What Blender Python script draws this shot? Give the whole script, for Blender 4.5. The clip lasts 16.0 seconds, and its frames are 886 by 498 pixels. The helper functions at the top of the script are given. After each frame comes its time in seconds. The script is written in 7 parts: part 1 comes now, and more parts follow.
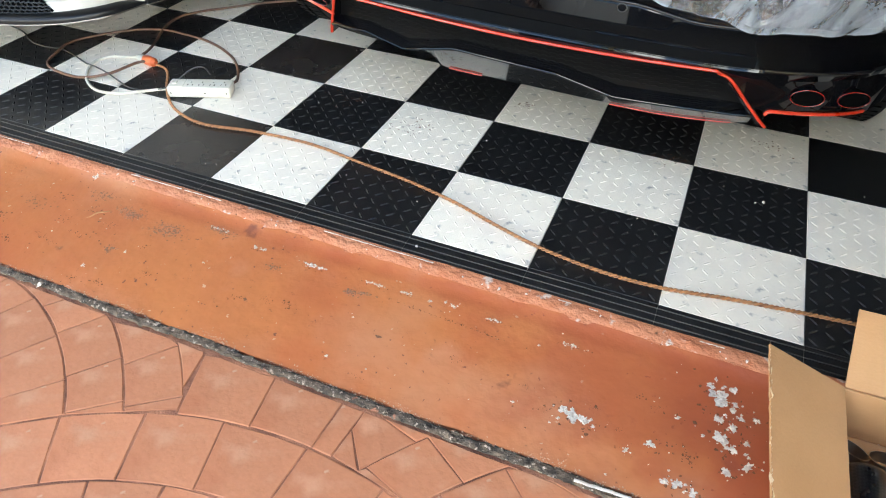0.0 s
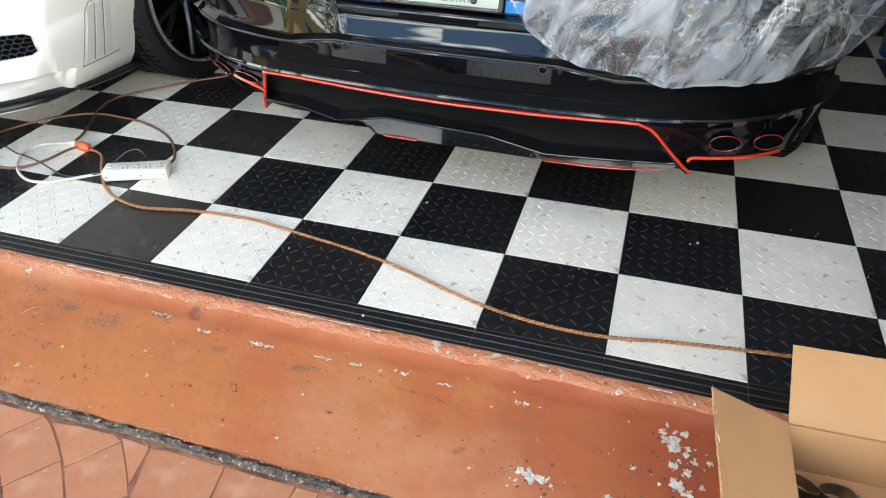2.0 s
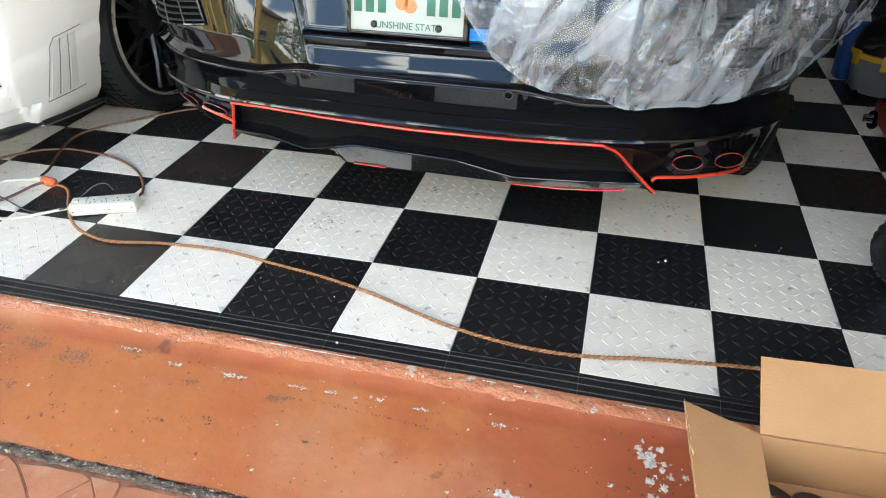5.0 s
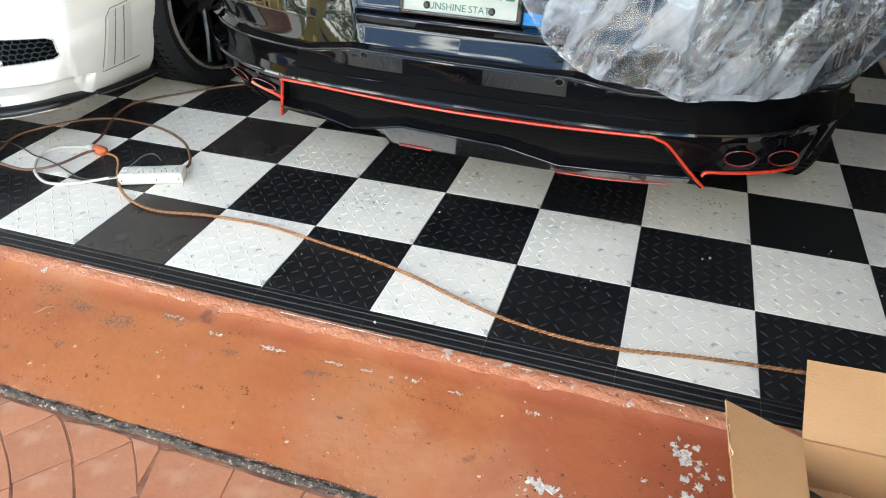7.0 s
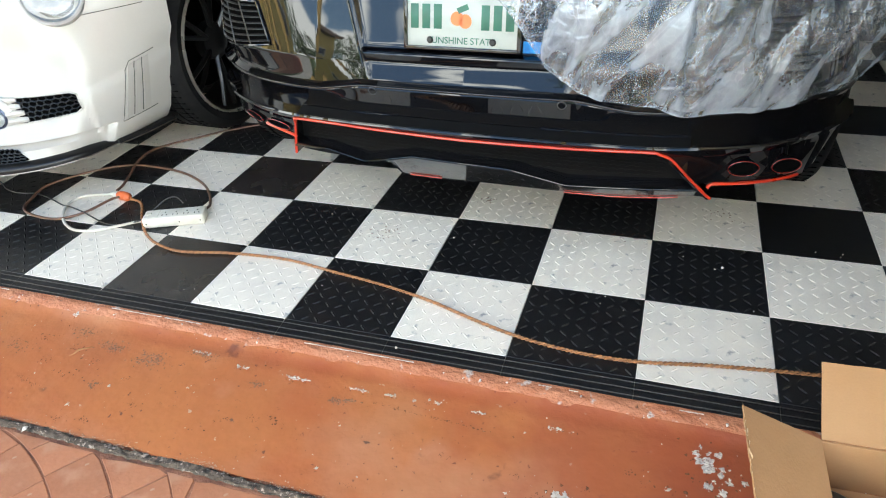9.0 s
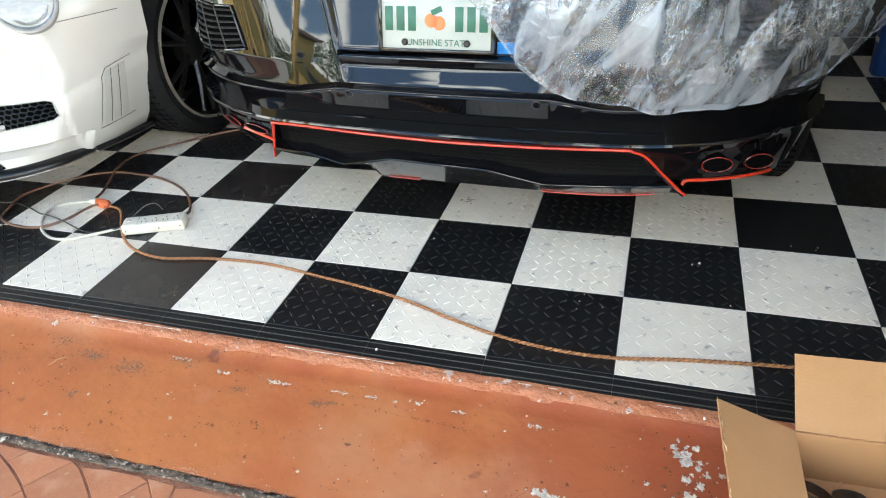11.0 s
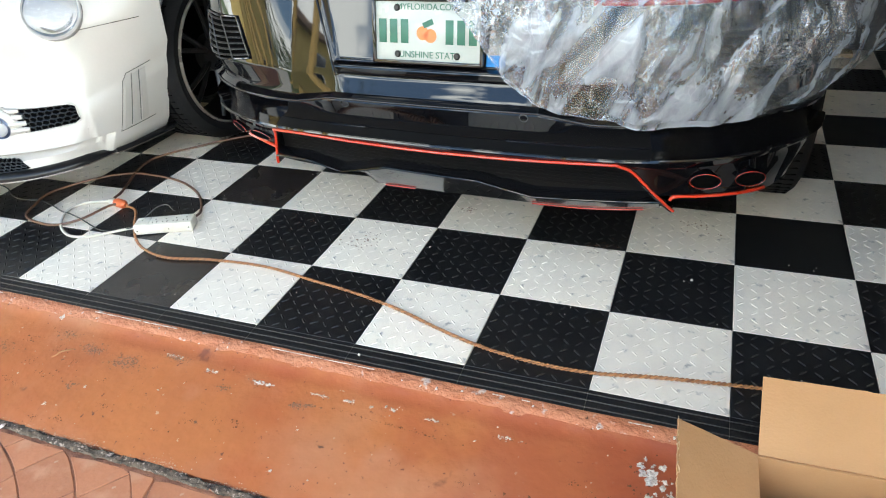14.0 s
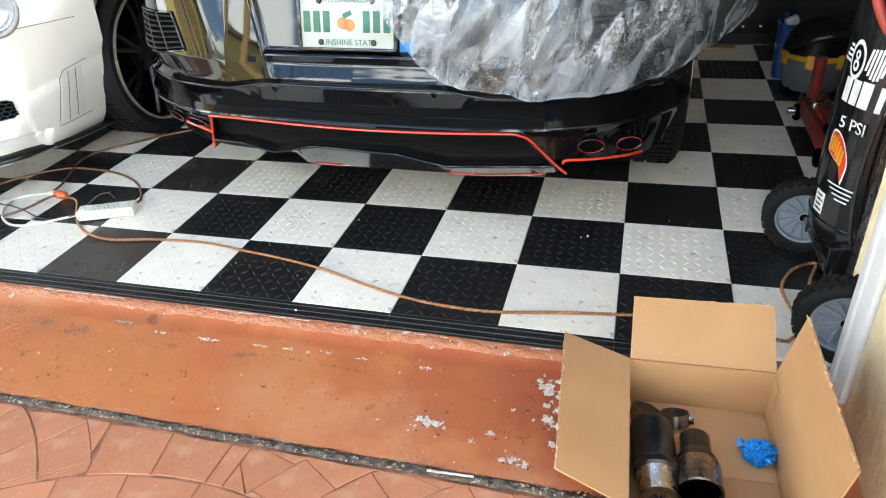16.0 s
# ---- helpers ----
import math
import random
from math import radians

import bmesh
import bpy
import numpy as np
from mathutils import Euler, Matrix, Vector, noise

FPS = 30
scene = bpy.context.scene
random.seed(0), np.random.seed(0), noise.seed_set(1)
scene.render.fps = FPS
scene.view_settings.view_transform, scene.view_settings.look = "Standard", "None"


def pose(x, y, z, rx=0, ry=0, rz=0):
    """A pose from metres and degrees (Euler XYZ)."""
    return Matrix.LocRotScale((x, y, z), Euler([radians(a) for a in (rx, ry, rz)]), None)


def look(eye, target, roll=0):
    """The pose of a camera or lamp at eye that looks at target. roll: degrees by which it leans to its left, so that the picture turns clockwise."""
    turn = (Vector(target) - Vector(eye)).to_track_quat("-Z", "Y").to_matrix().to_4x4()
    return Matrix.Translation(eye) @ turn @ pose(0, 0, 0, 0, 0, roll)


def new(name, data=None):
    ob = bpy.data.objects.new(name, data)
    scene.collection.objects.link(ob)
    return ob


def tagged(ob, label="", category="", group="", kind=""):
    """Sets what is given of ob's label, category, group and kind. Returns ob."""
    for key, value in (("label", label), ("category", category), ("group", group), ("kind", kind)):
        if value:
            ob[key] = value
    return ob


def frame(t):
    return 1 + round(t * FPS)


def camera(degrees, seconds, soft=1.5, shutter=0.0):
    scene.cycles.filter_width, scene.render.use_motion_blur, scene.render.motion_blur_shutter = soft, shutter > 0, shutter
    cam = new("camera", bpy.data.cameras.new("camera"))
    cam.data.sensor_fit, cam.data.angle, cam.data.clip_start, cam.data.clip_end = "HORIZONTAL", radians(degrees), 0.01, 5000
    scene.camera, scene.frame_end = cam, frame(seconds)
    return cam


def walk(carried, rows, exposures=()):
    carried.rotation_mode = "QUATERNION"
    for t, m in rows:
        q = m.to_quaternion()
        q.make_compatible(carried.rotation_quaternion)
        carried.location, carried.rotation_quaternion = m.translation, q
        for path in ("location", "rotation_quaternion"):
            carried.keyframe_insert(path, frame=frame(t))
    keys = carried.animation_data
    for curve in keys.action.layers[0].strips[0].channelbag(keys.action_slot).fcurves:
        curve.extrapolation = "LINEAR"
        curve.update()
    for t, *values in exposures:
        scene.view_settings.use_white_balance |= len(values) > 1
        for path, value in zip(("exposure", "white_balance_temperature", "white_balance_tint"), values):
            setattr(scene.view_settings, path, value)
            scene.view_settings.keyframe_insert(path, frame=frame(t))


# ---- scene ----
cam = camera(66.2, 16.0, soft=1.1)
PATH = [
    (0, (0.57, -1.183, 1.083), (-0.004, 0.219, -0.222), 1.0),
    (0.5, (0.571, -1.2, 1.094), (-0.053, 0.196, -0.195), 0.3),
    (1, (0.593, -1.17, 1.105), (0.039, 0.301, -0.131), -0.8),
    (1.5, (0.603, -1.153, 1.087), (0.126, 0.336, -0.16), 0.4),
    (2, (0.598, -1.155, 1.117), (0.106, 0.374, -0.074), -0.9),
    (2.5, (0.606, -1.158, 1.123), (0.12, 0.425, 0.002), -0.4),
    (3, (0.606, -1.16, 1.123), (0.151, 0.443, 0.017), -0.8),
    (3.2, (0.602, -1.163, 1.119), (0.169, 0.45, 0.018), -0.7),
    (5.5, (0.608, -1.166, 1.115), (0.173, 0.421, -0.022), -1.2),
    (6, (0.607, -1.168, 1.117), (0.142, 0.404, -0.029), -1.1),
    (6.5, (0.603, -1.173, 1.117), (0.114, 0.401, -0.016), -0.8),
    (7, (0.586, -1.173, 1.107), (0.069, 0.375, -0.048), 0.0),
    (7.5, (0.551, -1.208, 1.105), (-0.091, 0.269, -0.081), -1.3),
    (8, (0.57, -1.211, 1.12), (-0.04, 0.318, -0.016), -2.4),
    (8.5, (0.594, -1.209, 1.128), (0.018, 0.361, 0.03), -3.5),
    (9, (0.607, -1.211, 1.13), (0.028, 0.363, 0.041), -4.1),
    (11.5, (0.637, -1.208, 1.13), (0.097, 0.38, 0.041), -4.5),
    (12, (0.639, -1.206, 1.131), (0.101, 0.376, 0.032), -4.1),
    (12.5, (0.646, -1.209, 1.134), (0.119, 0.394, 0.06), -4.0),
    (13, (0.658, -1.207, 1.135), (0.146, 0.398, 0.057), -4.2),
    (13.5, (0.683, -1.197, 1.134), (0.135, 0.401, 0.062), -3.8),
    (14, (0.781, -1.173, 1.142), (0.111, 0.381, 0.075), -5.2),
    (14.5, (0.845, -1.236, 1.14), (0.259, 0.369, 0.1), -4.9),
    (15, (0.883, -1.367, 1.135), (0.394, 0.269, 0.093), -4.5),
    (15.5, (0.906, -1.412, 1.141), (0.396, 0.211, 0.09), -4.1),
    (16, (0.915, -1.415, 1.141), (0.407, 0.21, 0.092), -4.3),
]
walk(cam, [(t, look(eye, target, roll)) for t, eye, target, roll in PATH], [(t, stops, 6600, 1) for t, stops in ((0.0, 2.46), (3.0, 2.40), (6.0, 2.44), (8.0, 2.36), (9.0, 2.30), (12.5, 2.34), (14.0, 2.36), (16.0, 2.50))])


# ---- world, sun, exposure ----
SUN_EL, SUN_AZ = 60.0, 20.0          # high, behind the house; the frontage lies in open shade
CLOUD = 13.0                         # radiance of the sunlit clouds beside the sky's own
world = bpy.data.worlds.new("sky")
scene.world = world
world.use_nodes = True
wn, wl = world.node_tree.nodes, world.node_tree.links
sky = wn.new("ShaderNodeTexSky")
sky.sky_type, sky.sun_disc = "NISHITA", False
sky.sun_elevation, sky.sun_rotation = radians(SUN_EL), radians(SUN_AZ)
sky.air_density, sky.dust_density, sky.ozone_density = 1.0, 0.5, 2.0
# fair-weather cumulus, never in direct view, thickened low down to steer the light
where_c = wn.new("ShaderNodeTexCoord")
flat_c = wn.new("ShaderNodeMapping")
flat_c.inputs["Scale"].default_value = (1.0, 1.0, 2.2)
puff = wn.new("ShaderNodeTexNoise")
puff.inputs["Scale"].default_value, puff.inputs["Detail"].default_value, puff.inputs["Distortion"].default_value = 6.5, 8, 0.4
rise = wn.new("ShaderNodeSeparateXYZ")
wl.new(where_c.outputs["Generated"], rise.inputs[0])
low = wn.new("ShaderNodeMath")       # cumulus thickened towards the horizon, thinned overhead, to send more light indoors
low.operation, low.inputs[1].default_value = "MULTIPLY_ADD", -0.24
wl.new(rise.outputs[2], low.inputs[0]), wl.new(puff.outputs[0], low.inputs[2])
thick_c = wn.new("ShaderNodeMapRange")
thick_c.inputs["From Min"].default_value, thick_c.inputs["From Max"].default_value = 0.385, 0.47
cloudy = wn.new("ShaderNodeMix")
cloudy.data_type = "RGBA"
cloudy.inputs[7].default_value = (CLOUD, CLOUD, CLOUD * 1.02, 1)
wl.new(where_c.outputs["Generated"], flat_c.inputs[0]), wl.new(flat_c.outputs[0], puff.inputs[0]), wl.new(low.outputs[0], thick_c.inputs[0])
wl.new(thick_c.outputs[0], cloudy.inputs[0]), wl.new(sky.outputs[0], cloudy.inputs[6])
wl.new(cloudy.outputs[2], wn["Background"].inputs[0])
wn["Background"].inputs[1].default_value = 0.15
sun = new("sun", bpy.data.lights.new("sun", "SUN"))
sun.data.energy, sun.data.angle, sun.data.color = 5.0, radians(0.6), (1.0, 0.95, 0.87)
sun.matrix_basis = look((0, 0, 0), (-math.sin(radians(SUN_AZ)) * math.cos(radians(SUN_EL)),
                                    -math.cos(radians(SUN_AZ)) * math.cos(radians(SUN_EL)), -math.sin(radians(SUN_EL))))

T = 0.305                            # floor tile

# ---- helpers of this scene ----
ROOT = {}


def thing(name, loc, label, category, group="", kind="", turn=0.0, tilt=0.0):
    ob = new(name)
    ob.empty_display_size = 0.05
    m = pose(loc[0], loc[1], loc[2], tilt, 0, turn)
    ob.matrix_basis = m
    ROOT[ob] = m
    return tagged(ob, label, category, group, kind)


def part(name, bm, material, parent=None, label="", smooth=True, local=False, sharp=40):
    """Links bm as one mesh object. Under a thing, bm is in world places unless local."""
    bmesh.ops.recalc_face_normals(bm, faces=bm.faces)
    if parent is not None and not local:
        bm.transform(ROOT[parent].inverted())
    me = bpy.data.meshes.new(name)
    if smooth:
        for f in bm.faces:
            f.smooth = True
        for e in bm.edges:
            if len(e.link_faces) == 2 and e.calc_face_angle(0) > radians(sharp):
                e.smooth = False
    bm.to_mesh(me)
    bm.free()
    me.materials.append(material)
    ob = new(name, me)
    if parent is not None:
        ob.parent = parent
        ROOT[ob] = ROOT[parent]
    if label:
        ob["label"] = label
    return ob


def box(x0, x1, y0, y1, z0, z1, bevel=0.0, seg=2, bm=None, m=None):
    one = bmesh.new()
    bmesh.ops.create_cube(one, size=1)
    bmesh.ops.scale(one, vec=(x1 - x0, y1 - y0, z1 - z0), verts=one.verts)
    bmesh.ops.translate(one, vec=((x0 + x1) / 2, (y0 + y1) / 2, (z0 + z1) / 2), verts=one.verts)
    if bevel:
        bmesh.ops.bevel(one, geom=one.edges[:], offset=bevel, segments=seg, affect="EDGES", profile=0.5)
    if m is not None:
        one.transform(m)
    return merge(bm, one)


def merge(bm, one):
    if bm is None:
        return one
    me = bpy.data.meshes.new("tmp")
    one.to_mesh(me)
    one.free()
    bm.from_mesh(me)
    bpy.data.meshes.remove(me)
    return bm


def spline(pts, n, closed=False):
    """Catmull-Rom through pts, n samples per stretch."""
    P = [Vector(p) for p in pts]
    out, k = [], len(P)
    for i in range(k if closed else k - 1):
        a = P[(i - 1) % k] if closed or i > 0 else P[0] * 2 - P[1]
        b, c = P[i], P[(i + 1) % k]
        d = P[(i + 2) % k] if closed or i + 2 < k else P[-1] * 2 - P[-2]
        for j in range(n):
            t = j / n
            out.append(0.5 * (2 * b + (c - a) * t + (2 * a - 5 * b + 4 * c - d) * t * t + (3 * b - a - 3 * c + d) * t ** 3))
    if not closed:
        out.append(P[-1].copy())
    return out


def tube(pts, r, seg=8, closed=False, bm=None, lobes=0, pitch=0.02, flat=1.0, taper=None):
    """A round bar along pts; lobes > 0 gives a twisted cord; flat squashes it in height."""
    bm = bm or bmesh.new()
    pts = [Vector(p) for p in pts]
    k, rings, run = len(pts), [], 0.0
    up = Vector((0, 0, 1))
    for i, p in enumerate(pts):
        a = pts[(i - 1) % k] if closed or i else p
        b = pts[(i + 1) % k] if closed or i < k - 1 else p
        d = (b - a).normalized() if (b - a).length > 1e-9 else Vector((1, 0, 0))
        ref = up if abs(d.dot(up)) < 0.95 else Vector((0, 1, 0))
        sx = d.cross(ref).normalized()
        sz = sx.cross(d).normalized()
        if i:
            run += (p - pts[i - 1]).length
        rr = r * (taper(i / max(1, k - 1)) if taper else 1.0)
        ring = []
        for j in range(seg):
            an = 2 * math.pi * j / seg
            q = rr * (1 + (0.24 * math.cos(lobes * (an - 2 * math.pi * run / (pitch * lobes))) if lobes else 0))
            ring.append(bm.verts.new(p + sx * math.cos(an) * q + sz * math.sin(an) * q * flat))
        rings.append(ring)
    for i in range(k if closed else k - 1):
        A, B = rings[i], rings[(i + 1) % k]
        for j in range(seg):
            bm.faces.new((A[j], A[(j + 1) % seg], B[(j + 1) % seg], B[j]))
    if not closed:
        bm.faces.new(rings[0][::-1])
        bm.faces.new(rings[-1])
    return bm


def lathe(profile, m=None, seg=32, bm=None, closed=False):
    """Turns (radius, height) pairs round local z, then moves the result by m."""
    one = bmesh.new()
    rings = []
    for r, h in profile:
        if r < 1e-6:
            rings.append([one.verts.new((0, 0, h))] * seg)
        else:
            rings.append([one.verts.new((r * math.cos(2 * math.pi * j / seg), r * math.sin(2 * math.pi * j / seg), h)) for j in range(seg)])
    n = len(rings)
    for i in range(n if closed else n - 1):
        A, B = rings[i], rings[(i + 1) % n]
        for j in range(seg):
            vs = []
            for v in (A[j], A[(j + 1) % seg], B[(j + 1) % seg], B[j]):
                if v not in vs:
                    vs.append(v)
            if len(vs) > 2:
                one.faces.new(vs)
    if m is not None:
        one.transform(m)
    return merge(bm, one)


def sheet(fn, nu, nv, thick=0.0, bm=None):
    """A grid surface fn(u, v), u and v from 0 to 1; thick gives it a second skin, pushed along minus the normal."""
    one = bmesh.new()
    g = [[one.verts.new(fn(i / nu, j / nv)) for j in range(nv + 1)] for i in range(nu + 1)]
    for i in range(nu):
        for j in range(nv):
            one.faces.new((g[i][j], g[i + 1][j], g[i + 1][j + 1], g[i][j + 1]))
    if thick:
        one.normal_update()
        bmesh.ops.solidify(one, geom=one.faces[:], thickness=thick)
    return merge(bm, one)


def along(p0, p1):
    """A pose whose z runs from p0 to p1."""
    p0, p1 = Vector(p0), Vector(p1)
    return Matrix.Translation(p0) @ (p1 - p0).to_track_quat("Z", "Y").to_matrix().to_4x4()


def lerp_table(table, x):
    if x <= table[0][0]:
        return table[0][1]
    for (a, fa), (b, fb) in zip(table, table[1:]):
        if x <= b:
            return fa + (fb - fa) * (x - a) / (b - a)
    return table[-1][1]


# ---- materials ----
def surface(name, base, rough=0.5, metal=0.0, other=None, scale=8.0, fine=120.0, bump=0.0, bump_scale=200.0, rough_var=0.1,
            coat=0.0, spec=0.5, rand=0.0, grain=0.06, contrast=(0.35, 0.65), stretch=(1, 1, 1), coat_ior=1.5):
    m = bpy.data.materials.new(name)
    m.use_nodes = True
    N, L = m.node_tree.nodes, m.node_tree.links
    p = N["Principled BSDF"]
    p.inputs["Metallic"].default_value = metal
    p.inputs["Coat Weight"].default_value = coat
    p.inputs["Coat Roughness"].default_value = 0.03
    p.inputs["Coat IOR"].default_value = coat_ior
    p.inputs["Specular IOR Level"].default_value = spec
    co = N.new("ShaderNodeTexCoord")
    mp = N.new("ShaderNodeMapping")
    mp.inputs["Scale"].default_value = stretch
    L.new(co.outputs["Object"], mp.inputs[0])
    n1 = N.new("ShaderNodeTexNoise")
    n1.inputs["Scale"].default_value, n1.inputs["Detail"].default_value = scale, 6
    n2 = N.new("ShaderNodeTexNoise")
    n2.inputs["Scale"].default_value, n2.inputs["Detail"].default_value = fine, 3
    L.new(mp.outputs[0], n1.inputs[0]), L.new(mp.outputs[0], n2.inputs[0])
    r1 = N.new("ShaderNodeMapRange")
    r1.inputs["From Min"].default_value, r1.inputs["From Max"].default_value = contrast
    L.new(n1.outputs[0], r1.inputs[0])
    mix = N.new("ShaderNodeMix")
    mix.data_type = "RGBA"
    mix.inputs[6].default_value = (*base, 1)
    mix.inputs[7].default_value = (*(other or tuple(c * 0.8 for c in base)), 1)
    L.new(r1.outputs[0], mix.inputs[0])
    hsv = N.new("ShaderNodeHueSaturation")
    L.new(mix.outputs[2], hsv.inputs["Color"])
    v = N.new("ShaderNodeMath")
    v.operation, v.inputs[1].default_value, v.inputs[2].default_value = "MULTIPLY_ADD", grain * 2, 1 - grain
    L.new(n2.outputs[0], v.inputs[0])
    last = v.outputs[0]
    if rand:
        oi = N.new("ShaderNodeObjectInfo")
        w = N.new("ShaderNodeMath")
        w.operation, w.inputs[1].default_value = "MULTIPLY_ADD", rand * 2
        L.new(oi.outputs["Random"], w.inputs[0])
        sub = N.new("ShaderNodeMath")
        sub.operation, sub.inputs[1].default_value = "SUBTRACT", rand
        L.new(last, sub.inputs[0]), L.new(sub.outputs[0], w.inputs[2])
        last = w.outputs[0]
    L.new(last, hsv.inputs["Value"])
    L.new(hsv.outputs[0], p.inputs["Base Color"])
    rr = N.new("ShaderNodeMath")
    rr.operation, rr.inputs[1].default_value, rr.inputs[2].default_value = "MULTIPLY_ADD", rough_var * 2, max(0.0, rough - rough_var)
    rr.use_clamp = True
    L.new(n1.outputs[0], rr.inputs[0])
    L.new(rr.outputs[0], p.inputs["Roughness"])
    if bump:
        n3 = N.new("ShaderNodeTexNoise")
        n3.inputs["Scale"].default_value, n3.inputs["Detail"].default_value = bump_scale, 4
        L.new(mp.outputs[0], n3.inputs[0])
        b = N.new("ShaderNodeBump")
        b.inputs["Strength"].default_value, b.inputs["Distance"].default_value = bump, 0.01
        L.new(n3.outputs[0], b.inputs["Height"])
        L.new(b.outputs[0], p.inputs["Normal"])
    return m


def over(m, colour, scale, cut, width=0.03, rough=None, detail=8, stretch=(1, 1, 1), shift=(0, 0, 0)):
    """Adds blotches of another colour to a surface: stains, bare spots, crust."""
    N, L = m.node_tree.nodes, m.node_tree.links
    p = N["Principled BSDF"]
    co = N.new("ShaderNodeTexCoord")
    mp = N.new("ShaderNodeMapping")
    mp.inputs["Scale"].default_value, mp.inputs["Location"].default_value = stretch, shift
    n = N.new("ShaderNodeTexNoise")
    n.inputs["Scale"].default_value, n.inputs["Detail"].default_value = scale, detail
    L.new(co.outputs["Object"], mp.inputs[0]), L.new(mp.outputs[0], n.inputs[0])
    r = N.new("ShaderNodeMapRange")
    r.inputs["From Min"].default_value, r.inputs["From Max"].default_value = cut, cut + width
    L.new(n.outputs[0], r.inputs[0])
    mix = N.new("ShaderNodeMix")
    mix.data_type = "RGBA"
    old = p.inputs["Base Color"].links[0].from_socket
    L.new(old, mix.inputs[6])
    mix.inputs[7].default_value = (*colour, 1)
    L.new(r.outputs[0], mix.inputs[0]), L.new(mix.outputs[2], p.inputs["Base Color"])
    if rough is not None:
        mr = N.new("ShaderNodeMix")
        L.new(p.inputs["Roughness"].links[0].from_socket, mr.inputs[2])
        mr.inputs[3].default_value = rough
        L.new(r.outputs[0], mr.inputs[0]), L.new(mr.outputs[0], p.inputs["Roughness"])
    return m


def stain(m, colour, centre, size, rough=None, ragged=0.9, scale=9.0, most=0.85):
    """One stain with a ragged outline at a place of its own."""
    N, L = m.node_tree.nodes, m.node_tree.links
    p = N["Principled BSDF"]
    co = N.new("ShaderNodeTexCoord")
    sub = N.new("ShaderNodeVectorMath")
    sub.operation, sub.inputs[1].default_value = "SUBTRACT", (*centre, 0)
    div = N.new("ShaderNodeVectorMath")
    div.operation, div.inputs[1].default_value = "MULTIPLY", (1 / size[0], 1 / size[1], 0)
    ln = N.new("ShaderNodeVectorMath")
    ln.operation = "LENGTH"
    L.new(co.outputs["Object"], sub.inputs[0]), L.new(sub.outputs[0], div.inputs[0]), L.new(div.outputs[0], ln.inputs[0])
    n = N.new("ShaderNodeTexNoise")
    n.inputs["Scale"].default_value, n.inputs["Detail"].default_value = scale, 8
    L.new(co.outputs["Object"], n.inputs[0])
    add = N.new("ShaderNodeMath")
    add.operation, add.inputs[1].default_value = "MULTIPLY_ADD", ragged * 2
    L.new(n.outputs[0], add.inputs[0]), L.new(ln.outputs["Value"], add.inputs[2])
    r = N.new("ShaderNodeMapRange")
    r.inputs["From Min"].default_value, r.inputs["From Max"].default_value = 1.0 + ragged, 0.45 + ragged
    r.inputs["To Min"].default_value, r.inputs["To Max"].default_value = 0.0, most
    L.new(add.outputs[0], r.inputs[0])
    mix = N.new("ShaderNodeMix")
    mix.data_type = "RGBA"
    L.new(p.inputs["Base Color"].links[0].from_socket, mix.inputs[6])
    mix.inputs[7].default_value = (*colour, 1)
    L.new(r.outputs[0], mix.inputs[0]), L.new(mix.outputs[2], p.inputs["Base Color"])
    return m


TILE_WHITE = over(surface("tile_silver_white", (0.80, 0.728, 0.622), 0.43, other=(0.73, 0.66, 0.565), scale=9, fine=90, rand=0.05, grain=0.05, bump=0.05, bump_scale=350), (0.34, 0.32, 0.29), 26, 0.62, 0.10, 0.6)
over(TILE_WHITE, (0.66, 0.605, 0.53), 3.5, 0.52, 0.14, 0.5, shift=(3, 3, 0))
TILE_BLACK = over(surface("tile_black", (0.0085, 0.0085, 0.009), 0.34, other=(0.012, 0.012, 0.0125), scale=10, rand=0.15, grain=0.2, bump=0.06, bump_scale=300, spec=0.42), (0.04, 0.038, 0.035), 20, 0.66, 0.12, 0.6)
TILE_DULL = surface("tile_black_worn", (0.021, 0.017, 0.016), 0.26, other=(0.030, 0.024, 0.020), scale=6, rand=0.15, grain=0.2, bump=0.05, bump_scale=500)
EDGE_BLACK = over(surface("edge_rubber", (0.0095, 0.0095, 0.010), 0.42, scale=14, grain=0.2, bump=0.06, bump_scale=400, spec=0.35), (0.08, 0.07, 0.065), 30, 0.68, 0.06, 0.7)
GROOVE_DUST = surface("dusty_rib", (0.07, 0.062, 0.058), 0.6, other=(0.03, 0.027, 0.026), scale=30)
APRON = surface("apron_paint", (0.455, 0.160, 0.057), 0.34, other=(0.40, 0.120, 0.043), scale=3.2, fine=60, grain=0.08, bump=0.11, bump_scale=60, rough_var=0.14, contrast=(0.3, 0.7))
over(APRON, (0.47, 0.215, 0.110), 2.6, 0.50, 0.22, 0.48, shift=(5, 3, 0))
over(APRON, (0.46, 0.185, 0.088), 7, 0.60, 0.14, 0.50)
over(APRON, (0.13, 0.055, 0.035), 9, 0.66, 0.06, 0.5, shift=(3, 1, 0))
over(APRON, (0.16, 0.075, 0.045), 38, 0.71, 0.05, 0.7, shift=(1, 5, 0))
over(APRON, (0.16, 0.06, 0.038), 75, 0.67, 0.05, 0.6, shift=(6, 2, 0))
over(APRON, (0.52, 0.36, 0.26), 55, 0.715, 0.02, 0.7, shift=(9, 4, 0))
over(APRON, (0.40, 0.112, 0.042), 2.2, 0.50, 0.16, shift=(2.1, 7, 0))
